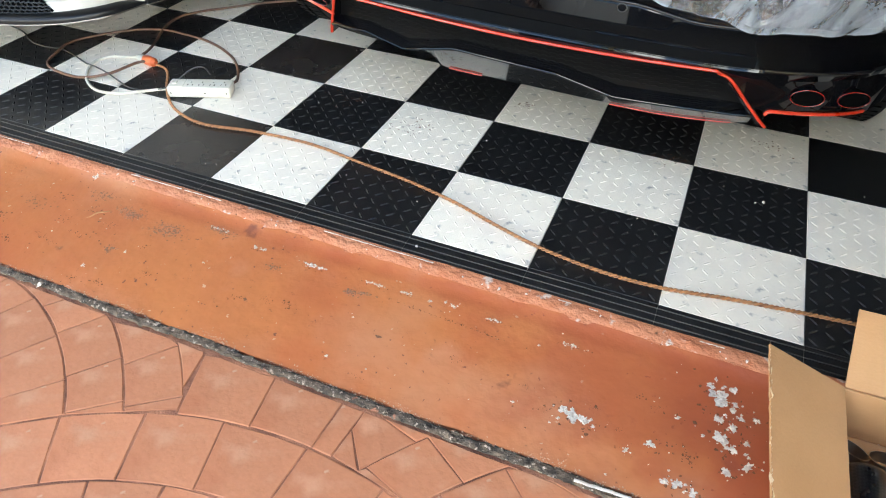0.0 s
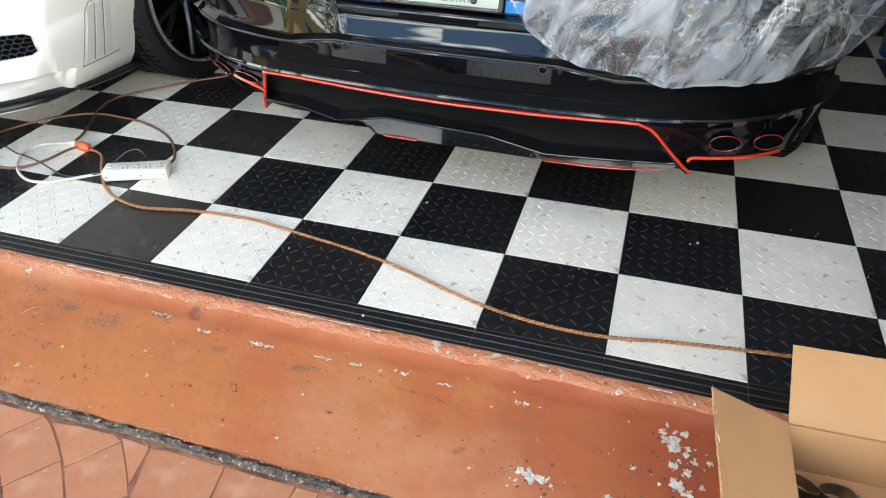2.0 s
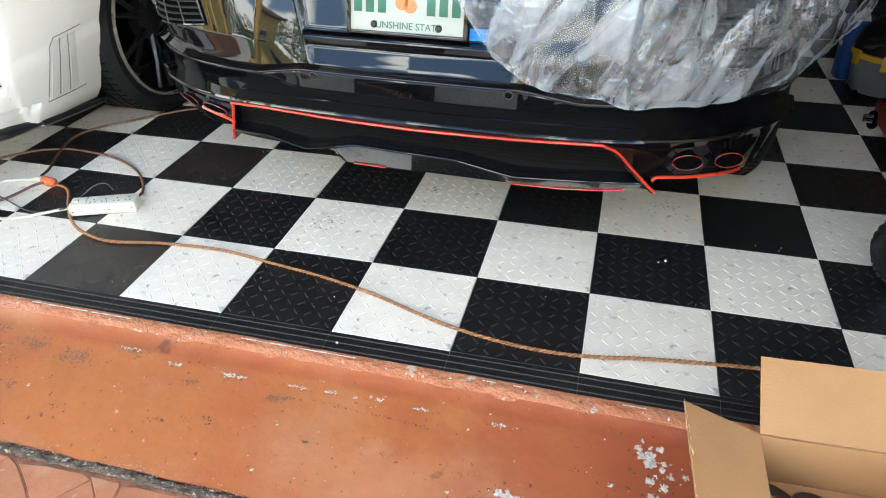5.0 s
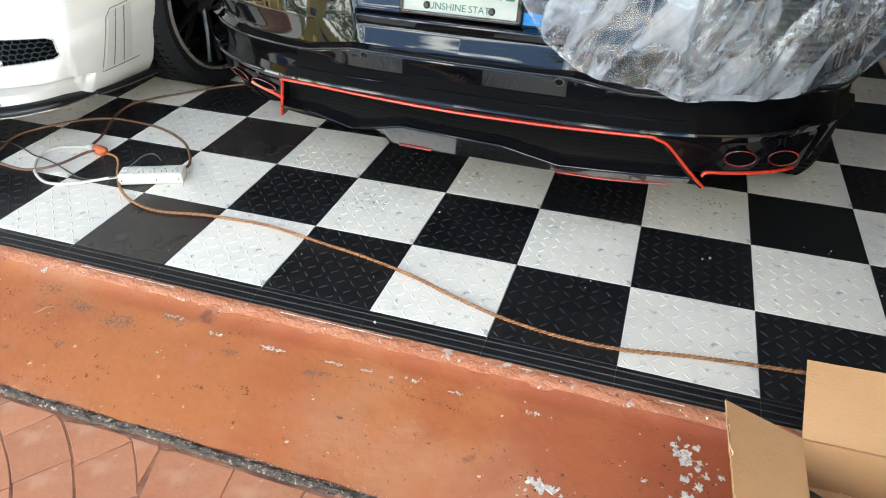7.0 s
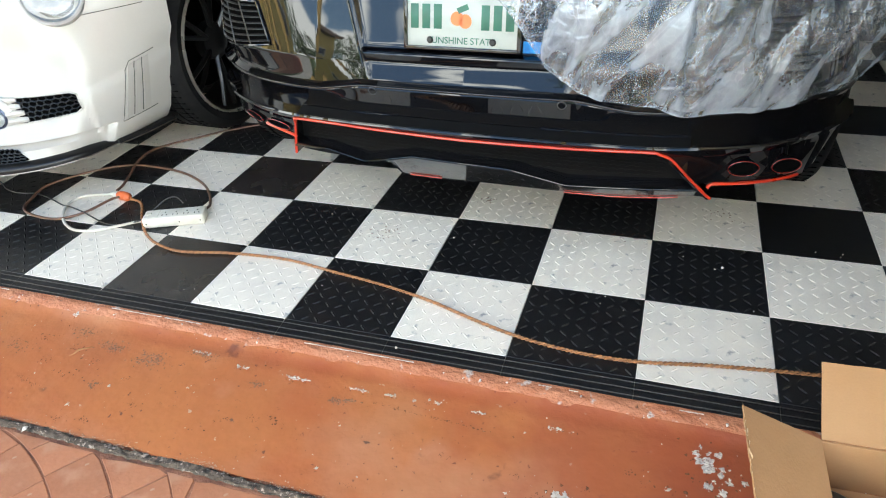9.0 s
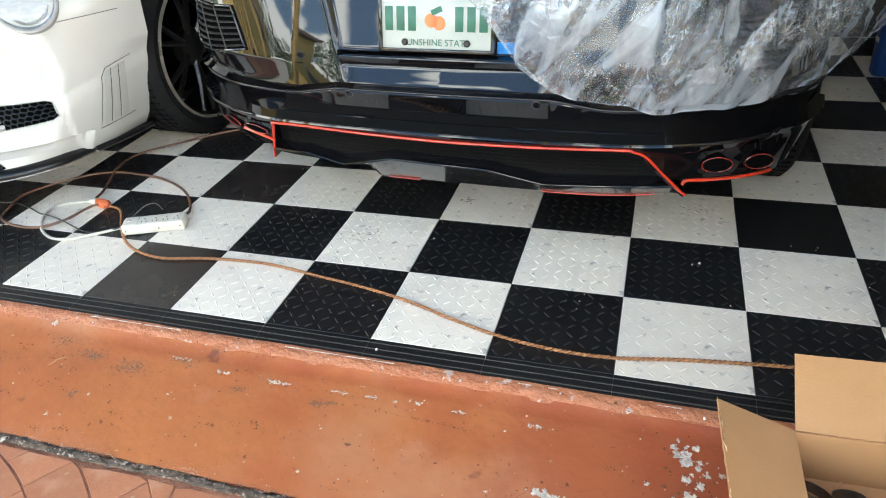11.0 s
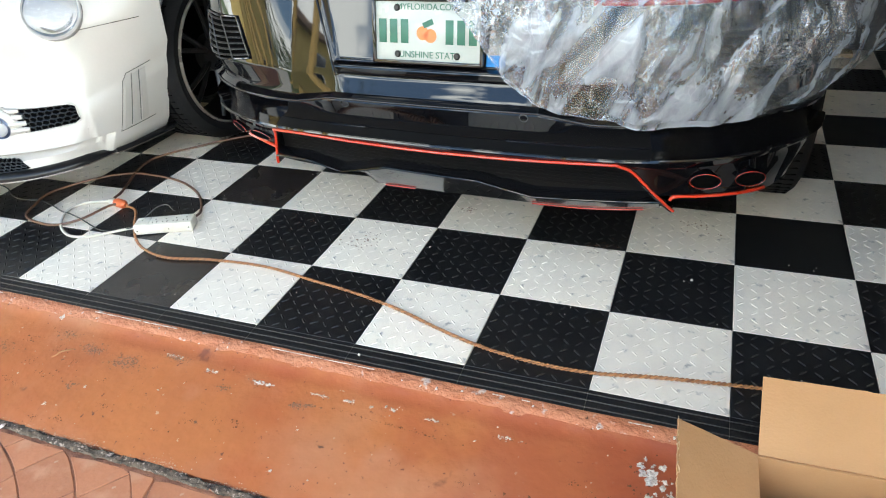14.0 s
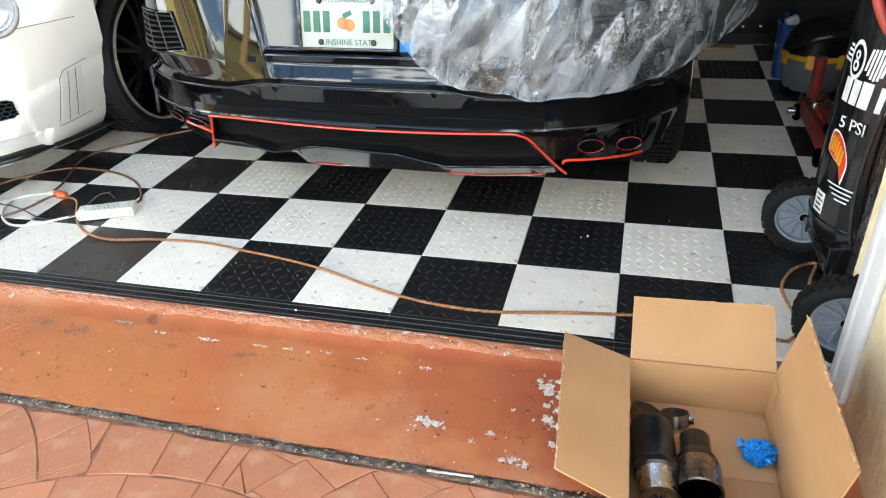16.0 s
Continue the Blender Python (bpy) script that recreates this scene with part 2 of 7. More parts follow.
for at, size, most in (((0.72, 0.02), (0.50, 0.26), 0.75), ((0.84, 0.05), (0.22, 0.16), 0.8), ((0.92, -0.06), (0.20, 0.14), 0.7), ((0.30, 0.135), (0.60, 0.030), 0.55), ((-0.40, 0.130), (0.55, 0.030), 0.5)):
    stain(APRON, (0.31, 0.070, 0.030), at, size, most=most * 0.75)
APRON_EDGE = surface("apron_broken_edge", (0.46, 0.185, 0.092), 0.7, other=(0.40, 0.135, 0.060), scale=20, fine=150, grain=0.15, bump=0.5, bump_scale=90)
over(APRON_EDGE, (0.50, 0.40, 0.34), 35, 0.62, 0.08, 0.8)
CRUST = surface("joint_crust", (0.035, 0.025, 0.018), 0.95, other=(0.15, 0.110, 0.078), scale=45, fine=300, grain=0.3, bump=0.6, bump_scale=250)
over(CRUST, (0.42, 0.33, 0.26), 120, 0.58, 0.10)
over(CRUST, (0.30, 0.13, 0.08), 40, 0.62, 0.05, shift=(2, 2, 2))
PAVER = surface("stamped_concrete", (0.445, 0.180, 0.088), 0.60, other=(0.40, 0.150, 0.070), scale=7, fine=130, rand=0.09, grain=0.10, bump=0.14, bump_scale=70)
over(PAVER, (0.45, 0.215, 0.120), 14, 0.56, 0.16)
over(PAVER, (0.37, 0.125, 0.055), 4.5, 0.52, 0.16, shift=(7, 2, 0))
over(PAVER, (0.47, 0.30, 0.20), 34, 0.69, 0.08, shift=(4, 0, 0))
GROUT = surface("dirty_grout", (0.40, 0.170, 0.095), 0.9, other=(0.12, 0.048, 0.030), scale=9, grain=0.25, bump=0.4)
CHIP = surface("pale_chip", (0.66, 0.60, 0.53), 0.8, other=(0.42, 0.36, 0.31), scale=90, grain=0.15, bump=0.4)
CRUMB = surface("mortar_crumb", (0.50, 0.34, 0.25), 0.9, other=(0.40, 0.22, 0.14), scale=60, grain=0.2)
CHIP_DARK = surface("dark_scab", (0.115, 0.048, 0.024), 0.85, other=(0.20, 0.085, 0.042), scale=50, grain=0.2, bump=0.4)
SCUFF = surface("grey_scuff", (0.19, 0.105, 0.068), 0.8, other=(0.28, 0.13, 0.07), scale=70, grain=0.2, bump=0.3)
CAR_BLACK = surface("black_paint", (0.004, 0.004, 0.005), 0.04, coat=1.0, spec=0.0, coat_ior=1.56, scale=20, rough_var=0.015, grain=0.03)
SENSOR_RING = surface("sensor_ring_grey", (0.06, 0.06, 0.062), 0.4, scale=30)
SATIN_BLACK = surface("satin_black_plastic", (0.006, 0.006, 0.0065), 0.32, scale=30, grain=0.1)
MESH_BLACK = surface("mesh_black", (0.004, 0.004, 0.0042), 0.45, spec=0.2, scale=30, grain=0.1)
CARBON = surface("gloss_underside", (0.012, 0.012, 0.0125), 0.16, scale=60, grain=0.12, coat=1.0, coat_ior=1.7)
RED_LINE = surface("red_line", (0.56, 0.033, 0.010), 0.30, other=(0.48, 0.027, 0.008), scale=18, grain=0.03, coat=0.4)
RED_LENS = surface("red_lens", (0.30, 0.012, 0.010), 0.08, scale=30, coat=1.0)
CHROME = surface("chrome", (0.62, 0.62, 0.63), 0.10, metal=1.0, scale=40, rough_var=0.03, grain=0.02)
LAMP_RING = surface("blue_grey_ring", (0.07, 0.09, 0.15), 0.2, metal=0.6, scale=40)
LAMP_RIM = surface("pale_lamp_rim", (0.42, 0.42, 0.41), 0.18, scale=30, coat=0.6)
LAMP_BOWL = surface("blue_tinted_reflector", (0.58, 0.66, 0.80), 0.24, metal=0.7, scale=40, rough_var=0.05)
STEEL = surface("steel_band", (0.33, 0.30, 0.27), 0.28, metal=1.0, scale=60, rough_var=0.06)
CAR_WHITE = surface("pearl_white_paint", (0.475, 0.452, 0.412), 0.26, other=(0.455, 0.432, 0.393), scale=4, coat=0.5, rough_var=0.03, grain=0.02)
RUBBER = surface("tyre_rubber", (0.0085, 0.0085, 0.009), 0.66, other=(0.013, 0.0125, 0.0125), scale=20, spec=0.10, grain=0.2, bump=0.1)
RIM = surface("gloss_black_rim", (0.010, 0.0095, 0.009), 0.32, coat=0.2, scale=20, rough_var=0.03)
BRONZE = surface("rim_lip", (0.42, 0.38, 0.32), 0.30, metal=0.6, scale=20)
CARD = surface("cardboard", (0.455, 0.253, 0.118), 0.78, other=(0.40, 0.212, 0.092), scale=3, fine=260, grain=0.06, bump=0.08, bump_scale=120, stretch=(1, 1, 3))
CARD_EDGE = surface("cardboard_torn", (0.60, 0.44, 0.27), 0.9, scale=40, grain=0.2)
CORD = surface("orange_cord", (0.38, 0.165, 0.062), 0.55, other=(0.30, 0.12, 0.04), scale=25, grain=0.2)
CORD_BROWN = surface("brown_cord", (0.16, 0.075, 0.04), 0.55, other=(0.11, 0.055, 0.035), scale=20, grain=0.2)
CORD_DARK = surface("dirty_orange_cord", (0.27, 0.125, 0.052), 0.55, other=(0.20, 0.085, 0.036), scale=25, grain=0.2)
CORD_WHITE = surface("cream_cord", (0.62, 0.58, 0.50), 0.5, scale=25, grain=0.1)
CORD_BLACK = surface("black_cord", (0.02, 0.019, 0.018), 0.5, scale=25)
PLUG = surface("orange_plug", (0.62, 0.13, 0.04), 0.45, scale=30, grain=0.1)
STRIP = surface("yellowed_plastic", (0.66, 0.63, 0.55), 0.42, other=(0.58, 0.54, 0.45), scale=20, grain=0.06)
SLOT = surface("dark_slot", (0.003, 0.003, 0.003), 0.8, spec=0.0)
BLUE_TAPE = surface("blue_tape", (0.003, 0.15, 0.44), 0.55, other=(0.004, 0.21, 0.56), scale=60, grain=0.1, bump=0.3, bump_scale=150)
TANK = surface("black_tank_paint", (0.008, 0.008, 0.009), 0.16, scale=12, coat=0.3, rough_var=0.04)
VENT_LINE = surface("vent_shadow_line", (0.085, 0.083, 0.078), 0.7)
SEAM = surface("seam_grey", (0.20, 0.195, 0.18), 0.7)
CLAMP = surface("dull_steel", (0.40, 0.35, 0.29), 0.34, metal=1.0, scale=60, rough_var=0.06)
GREY_HUB = surface("grey_plastic_hub", (0.20, 0.23, 0.27), 0.45, other=(0.16, 0.185, 0.22), scale=20, grain=0.1)
STICKER = surface("white_print", (0.75, 0.75, 0.74), 0.4, scale=40, grain=0.03)
ORANGE_PRINT = surface("orange_print", (0.85, 0.22, 0.02), 0.4, scale=40)
RED_PAINT = surface("red_jack_paint", (0.22, 0.017, 0.011), 0.35, other=(0.15, 0.014, 0.010), scale=14, grain=0.1)
RED_HOSE = surface("red_hose", (0.42, 0.05, 0.035), 0.5, scale=20)
BLUE_BIN = surface("blue_plastic", (0.006, 0.055, 0.22), 0.42, scale=14, grain=0.08)
VAC_GREY = surface("grey_plastic", (0.11, 0.125, 0.135), 0.5, other=(0.09, 0.10, 0.11), scale=12, grain=0.1)
YELLOW = surface("yellow_plastic", (0.62, 0.33, 0.02), 0.45, scale=20, grain=0.06)
TRIM_WHITE = surface("white_trim_paint", (0.74, 0.75, 0.77), 0.4, other=(0.66, 0.67, 0.69), scale=6, grain=0.04)
STUCCO = surface("yellow_stucco", (0.80, 0.69, 0.46), 0.85, other=(0.74, 0.61, 0.38), scale=5, fine=80, grain=0.10, bump=0.9, bump_scale=26)
WALL_IN = surface("garage_wall_paint", (0.27, 0.255, 0.23), 0.8, scale=3, bump=0.1)
DARK_CAB = surface("black_cabinet", (0.010, 0.010, 0.011), 0.4, scale=8)
CONCRETE = surface("concrete", (0.22, 0.20, 0.18), 0.85, scale=5, bump=0.2)
WOOD = surface("pale_wood", (0.36, 0.24, 0.12), 0.6, scale=4, stretch=(1, 8, 8), grain=0.12)
PLATE = surface("plate_white", (0.38, 0.42, 0.395), 0.25, other=(0.34, 0.38, 0.36), scale=12, grain=0.03, coat=0.5)
PLATE_GREEN = surface("plate_green", (0.02, 0.13, 0.085), 0.35, scale=30)
PLATE_ORANGE = surface("plate_orange", (0.75, 0.20, 0.06), 0.35, scale=30)
LAWN = surface("lawn", (0.055, 0.10, 0.025), 0.9, other=(0.08, 0.11, 0.035), scale=2.0, fine=40, grain=0.3)
DRIVE = surface("driveway_red", (0.40, 0.13, 0.065), 0.7, other=(0.34, 0.105, 0.05), scale=1.5, fine=30, grain=0.12)
ROAD_BOUNCE = surface("road_bounce_concrete", (0.34, 0.33, 0.31), 0.9, scale=2, fine=60, grain=0.2)
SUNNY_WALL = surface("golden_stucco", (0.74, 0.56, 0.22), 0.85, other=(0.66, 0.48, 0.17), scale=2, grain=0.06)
HOUSE_WALL = surface("cream_stucco", (0.70, 0.58, 0.38), 0.85, scale=2, grain=0.06)
ROOF = surface("roof_tile", (0.30, 0.20, 0.15), 0.8, other=(0.22, 0.15, 0.12), scale=6, grain=0.2)
TRUNK = surface("palm_trunk", (0.55, 0.37, 0.13), 0.9, other=(0.38, 0.25, 0.09), scale=3, stretch=(1, 1, 5), grain=0.2)
LEAF = surface("leaf", (0.06, 0.11, 0.03), 0.55, other=(0.10, 0.13, 0.035), scale=2, rand=0.1, grain=0.2)
GLASS_DARK = surface("window_glass", (0.02, 0.03, 0.04), 0.05, coat=1.0)


def film_material():
    """Thin clear film: mostly see-through, with sharp glints and a faint milky veil."""
    m = bpy.data.materials.new("clear_film")
    m.use_nodes = True
    N, L = m.node_tree.nodes, m.node_tree.links
    N.remove(N["Principled BSDF"])
    co = N.new("ShaderNodeTexCoord")

    def ripple(turn, scale, detail):
        mp = N.new("ShaderNodeMapping")
        mp.inputs["Rotation"].default_value = (0, radians(turn), 0)
        mp.inputs["Scale"].default_value = scale
        n = N.new("ShaderNodeTexNoise")
        n.inputs["Scale"].default_value, n.inputs["Detail"].default_value, n.inputs["Distortion"].default_value = 1.0, detail, 0.6
        L.new(co.outputs["Object"], mp.inputs[0]), L.new(mp.outputs[0], n.inputs[0])
        s = N.new("ShaderNodeMath")
        s.operation, s.inputs[1].default_value = "SUBTRACT", 0.5
        ab = N.new("ShaderNodeMath")
        ab.operation = "ABSOLUTE"
        L.new(n.outputs[0], s.inputs[0]), L.new(s.outputs[0], ab.inputs[0])
        return ab.outputs[0]
    one, two = ripple(28, (34, 34, 8), 3), ripple(-40, (36, 36, 64), 4)
    ad = N.new("ShaderNodeMath")
    ad.operation = "ADD"
    L.new(one, ad.inputs[0]), L.new(two, ad.inputs[1])
    b = N.new("ShaderNodeBump")
    b.inputs["Distance"].default_value = 0.016
    where = N.new("ShaderNodeTexNoise")
    where.inputs["Scale"].default_value, where.inputs["Detail"].default_value, where.inputs["Distortion"].default_value = 4.5, 3, 0.8
    L.new(co.outputs["Object"], where.inputs[0])
    wr = N.new("ShaderNodeMapRange")
    wr.inputs["From Min"].default_value, wr.inputs["From Max"].default_value = 0.44, 0.60
    wr.inputs["To Min"].default_value, wr.inputs["To Max"].default_value = 0.10, 1.0
    L.new(where.outputs[0], wr.inputs[0]), L.new(wr.outputs[0], b.inputs["Strength"])
    L.new(ad.outputs[0], b.inputs["Height"])
    # sharp little facets of crumpled film, at two sizes, where it is crumpled
    warp = N.new("ShaderNodeTexNoise")
    warp.inputs["Scale"].default_value, warp.inputs["Detail"].default_value = 9.0, 3
    L.new(co.outputs["Object"], warp.inputs[0])
    shove = N.new("ShaderNodeVectorMath")
    shove.operation, shove.inputs[1].default_value, shove.inputs[2].default_value = "MULTIPLY_ADD", (0.09, 0.09, 0.09), (0, 0, 0)
    L.new(warp.outputs[1], shove.inputs[0]), L.new(co.outputs["Object"], shove.inputs[2])

    def cells(turn, scale, feature):
        mp = N.new("ShaderNodeMapping")
        mp.inputs["Rotation"].default_value, mp.inputs["Scale"].default_value = (0, radians(turn), 0), scale
        v = N.new("ShaderNodeTexVoronoi")
        v.feature, v.inputs["Scale"].default_value = feature, 1.0
        L.new(shove.outputs[0], mp.inputs[0]), L.new(mp.outputs[0], v.inputs["Vector"])
        return v

    def tilt(normal, v, amount):
        c = N.new("ShaderNodeVectorMath")
        c.operation, c.inputs[1].default_value = "SUBTRACT", (0.5, 0.5, 0.5)
        L.new(v.outputs["Color"], c.inputs[0])
        k = N.new("ShaderNodeMath")
        k.operation, k.inputs[1].default_value = "MULTIPLY", amount
        L.new(wr.outputs[0], k.inputs[0])
        sc = N.new("ShaderNodeVectorMath")
        sc.operation = "SCALE"
        L.new(c.outputs[0], sc.inputs[0]), L.new(k.outputs[0], sc.inputs["Scale"])
        add = N.new("ShaderNodeVectorMath")
        add.operation = "ADD"
        L.new(normal, add.inputs[0]), L.new(sc.outputs[0], add.inputs[1])
        un = N.new("ShaderNodeVectorMath")
        un.operation = "NORMALIZE"
        L.new(add.outputs[0], un.inputs[0])
        return un.outputs[0]
    BIG, SMALL = (52, 52, 22), (170, 170, 100)
    facet = tilt(tilt(b.outputs[0], cells(-30, BIG, "F1"), 1.1), cells(38, SMALL, "F1"), 1.1)
    rim = N.new("ShaderNodeMapRange")
    rim.inputs["From Min"].default_value, rim.inputs["From Max"].default_value = 0.0, 0.07
    rim.inputs["To Min"].default_value, rim.inputs["To Max"].default_value = 0.40, 0.0
    L.new(cells(-30, BIG, "DISTANCE_TO_EDGE").outputs["Distance"], rim.inputs[0])
    gl = N.new("ShaderNodeBsdfGlossy")
    gl.inputs["Color"].default_value, gl.inputs["Roughness"].default_value = (0.92, 0.96, 1.0, 1), 0.05
    df = N.new("ShaderNodeBsdfDiffuse")
    df.inputs["Color"].default_value = (0.55, 0.615, 0.695, 1)
    tl = N.new("ShaderNodeBsdfTranslucent")
    tl.inputs["Color"].default_value = (0.55, 0.615, 0.695, 1)
    for s in (gl, df, tl):
        L.new(facet if s is gl else b.outputs[0], s.inputs["Normal"])
    veil = N.new("ShaderNodeMixShader")
    veil.inputs[0].default_value = 0.35
    L.new(df.outputs[0], veil.inputs[1]), L.new(tl.outputs[0], veil.inputs[2])
    skin = N.new("ShaderNodeMixShader")
    share = N.new("ShaderNodeMapRange")
    share.inputs["From Min"].default_value, share.inputs["From Max"].default_value = 0.44, 0.60
    share.inputs["To Min"].default_value, share.inputs["To Max"].default_value = 0.10, 0.60
    L.new(where.outputs[0], share.inputs[0]), L.new(share.outputs[0], skin.inputs[0])
    L.new(veil.outputs[0], skin.inputs[1]), L.new(gl.outputs[0], skin.inputs[2])
    cloud = N.new("ShaderNodeTexNoise")
    cloud.inputs["Scale"].default_value, cloud.inputs["Detail"].default_value, cloud.inputs["Distortion"].default_value = 1.0, 6, 0.9
    turn = N.new("ShaderNodeMapping")
    turn.inputs["Rotation"].default_value = (0, radians(-32), 0)
    draw = N.new("ShaderNodeMapping")
    draw.inputs["Scale"].default_value = (15, 15, 4)
    L.new(co.outputs["Object"], turn.inputs[0]), L.new(turn.outputs[0], draw.inputs[0]), L.new(draw.outputs[0], cloud.inputs[0])
    r = N.new("ShaderNodeMapRange")
    r.inputs["From Min"].default_value, r.inputs["From Max"].default_value = 0.39, 0.61
    r.inputs["To Min"].default_value, r.inputs["To Max"].default_value = 0.10, 0.68
    L.new(cloud.outputs[0], r.inputs[0])
    tr = N.new("ShaderNodeBsdfTransparent")
    tr.inputs[0].default_value = (0.95, 0.96, 0.97, 1)
    mx = N.new("ShaderNodeMixShader")
    crease = N.new("ShaderNodeMath")
    crease.operation = "MULTIPLY_ADD"
    L.new(rim.outputs[0], crease.inputs[0]), L.new(wr.outputs[0], crease.inputs[1]), L.new(r.outputs[0], crease.inputs[2])
    crease.use_clamp = True
    L.new(crease.outputs[0], mx.inputs[0]), L.new(tr.outputs[0], mx.inputs[1]), L.new(skin.outputs[0], mx.inputs[2])
    L.new(mx.outputs[0], N["Material Output"].inputs[0])
    return m


FILM = film_material()


def carbon_weave():
    m = surface("carbon_weave", (0.010, 0.010, 0.011), 0.3, coat=0.6, spec=0.15, scale=30)
    N, L = m.node_tree.nodes, m.node_tree.links
    p = N["Principled BSDF"]
    co = N.new("ShaderNodeTexCoord")
    mp = N.new("ShaderNodeMapping")
    mp.inputs["Rotation"].default_value = (0, 0, radians(45))
    c = N.new("ShaderNodeTexChecker")
    c.inputs["Scale"].default_value = 220
    c.inputs[1].default_value, c.inputs[2].default_value = (0.003, 0.003, 0.0033, 1), (0.011, 0.011, 0.012, 1)
    L.new(co.outputs["Object"], mp.inputs[0]), L.new(mp.outputs[0], c.inputs[0]), L.new(c.outputs[0], p.inputs["Base Color"])
    return m


WEAVE = carbon_weave()


def clear_glass(name, tint):
    m = bpy.data.materials.new(name)
    m.use_nodes = True
    p = m.node_tree.nodes["Principled BSDF"]
    p.inputs["Base Color"].default_value = (*tint, 1)
    p.inputs["Roughness"].default_value = 0.03
    p.inputs["Transmission Weight"].default_value = 1.0
    p.inputs["IOR"].default_value = 1.45
    return m


LENS = clear_glass("lamp_lens", (0.95, 0.97, 1.0))


# ---- ground, driveway, apron ----
def ground():
    bm = bmesh.new()
    bmesh.ops.create_grid(bm, x_segments=8, y_segments=8, size=1500)
    bmesh.ops.translate(bm, vec=(0, 0, -0.22), verts=bm.verts)
    tagged(part("ground", bm, LAWN), "green lawn ground reaching to the horizon", "ground", kind="structure")
    tagged(part("driveway", box(-3.2, 3.0, -2.5, -0.05, -0.30, -0.075), DRIVE), "red concrete driveway slab in front of the garage", "driveway", kind="structure")
    # out of view; laid near and pale so that bounced light stays neutral
    tagged(part("road", box(-60, 60, -9.5, -2.5, -0.30, -0.10), ROAD_BOUNCE), "unseen pale grey concrete road, set close to the driveway for neutral bounce light", "road", kind="structure")
    tagged(part("garage_slab", box(-5.4, 2.6, -0.06, 6.2, -0.25, -0.0125), CONCRETE), "concrete garage slab under the tiles", "floor", kind="structure")


ground()
APRON_TABLE = [(-0.50, -0.056), (-0.455, -0.053), (-0.20, -0.033), (-0.13, -0.024), (-0.105, -0.016), (-0.085, -0.007), (-0.06, -0.004)]


def apron_z(x, y):
    return lerp_table(APRON_TABLE, y) + 0.0022 * noise.noise((x * 6, y * 9, 1.0)) + 0.0010 * noise.noise((x * 30, y * 30, 4.0))


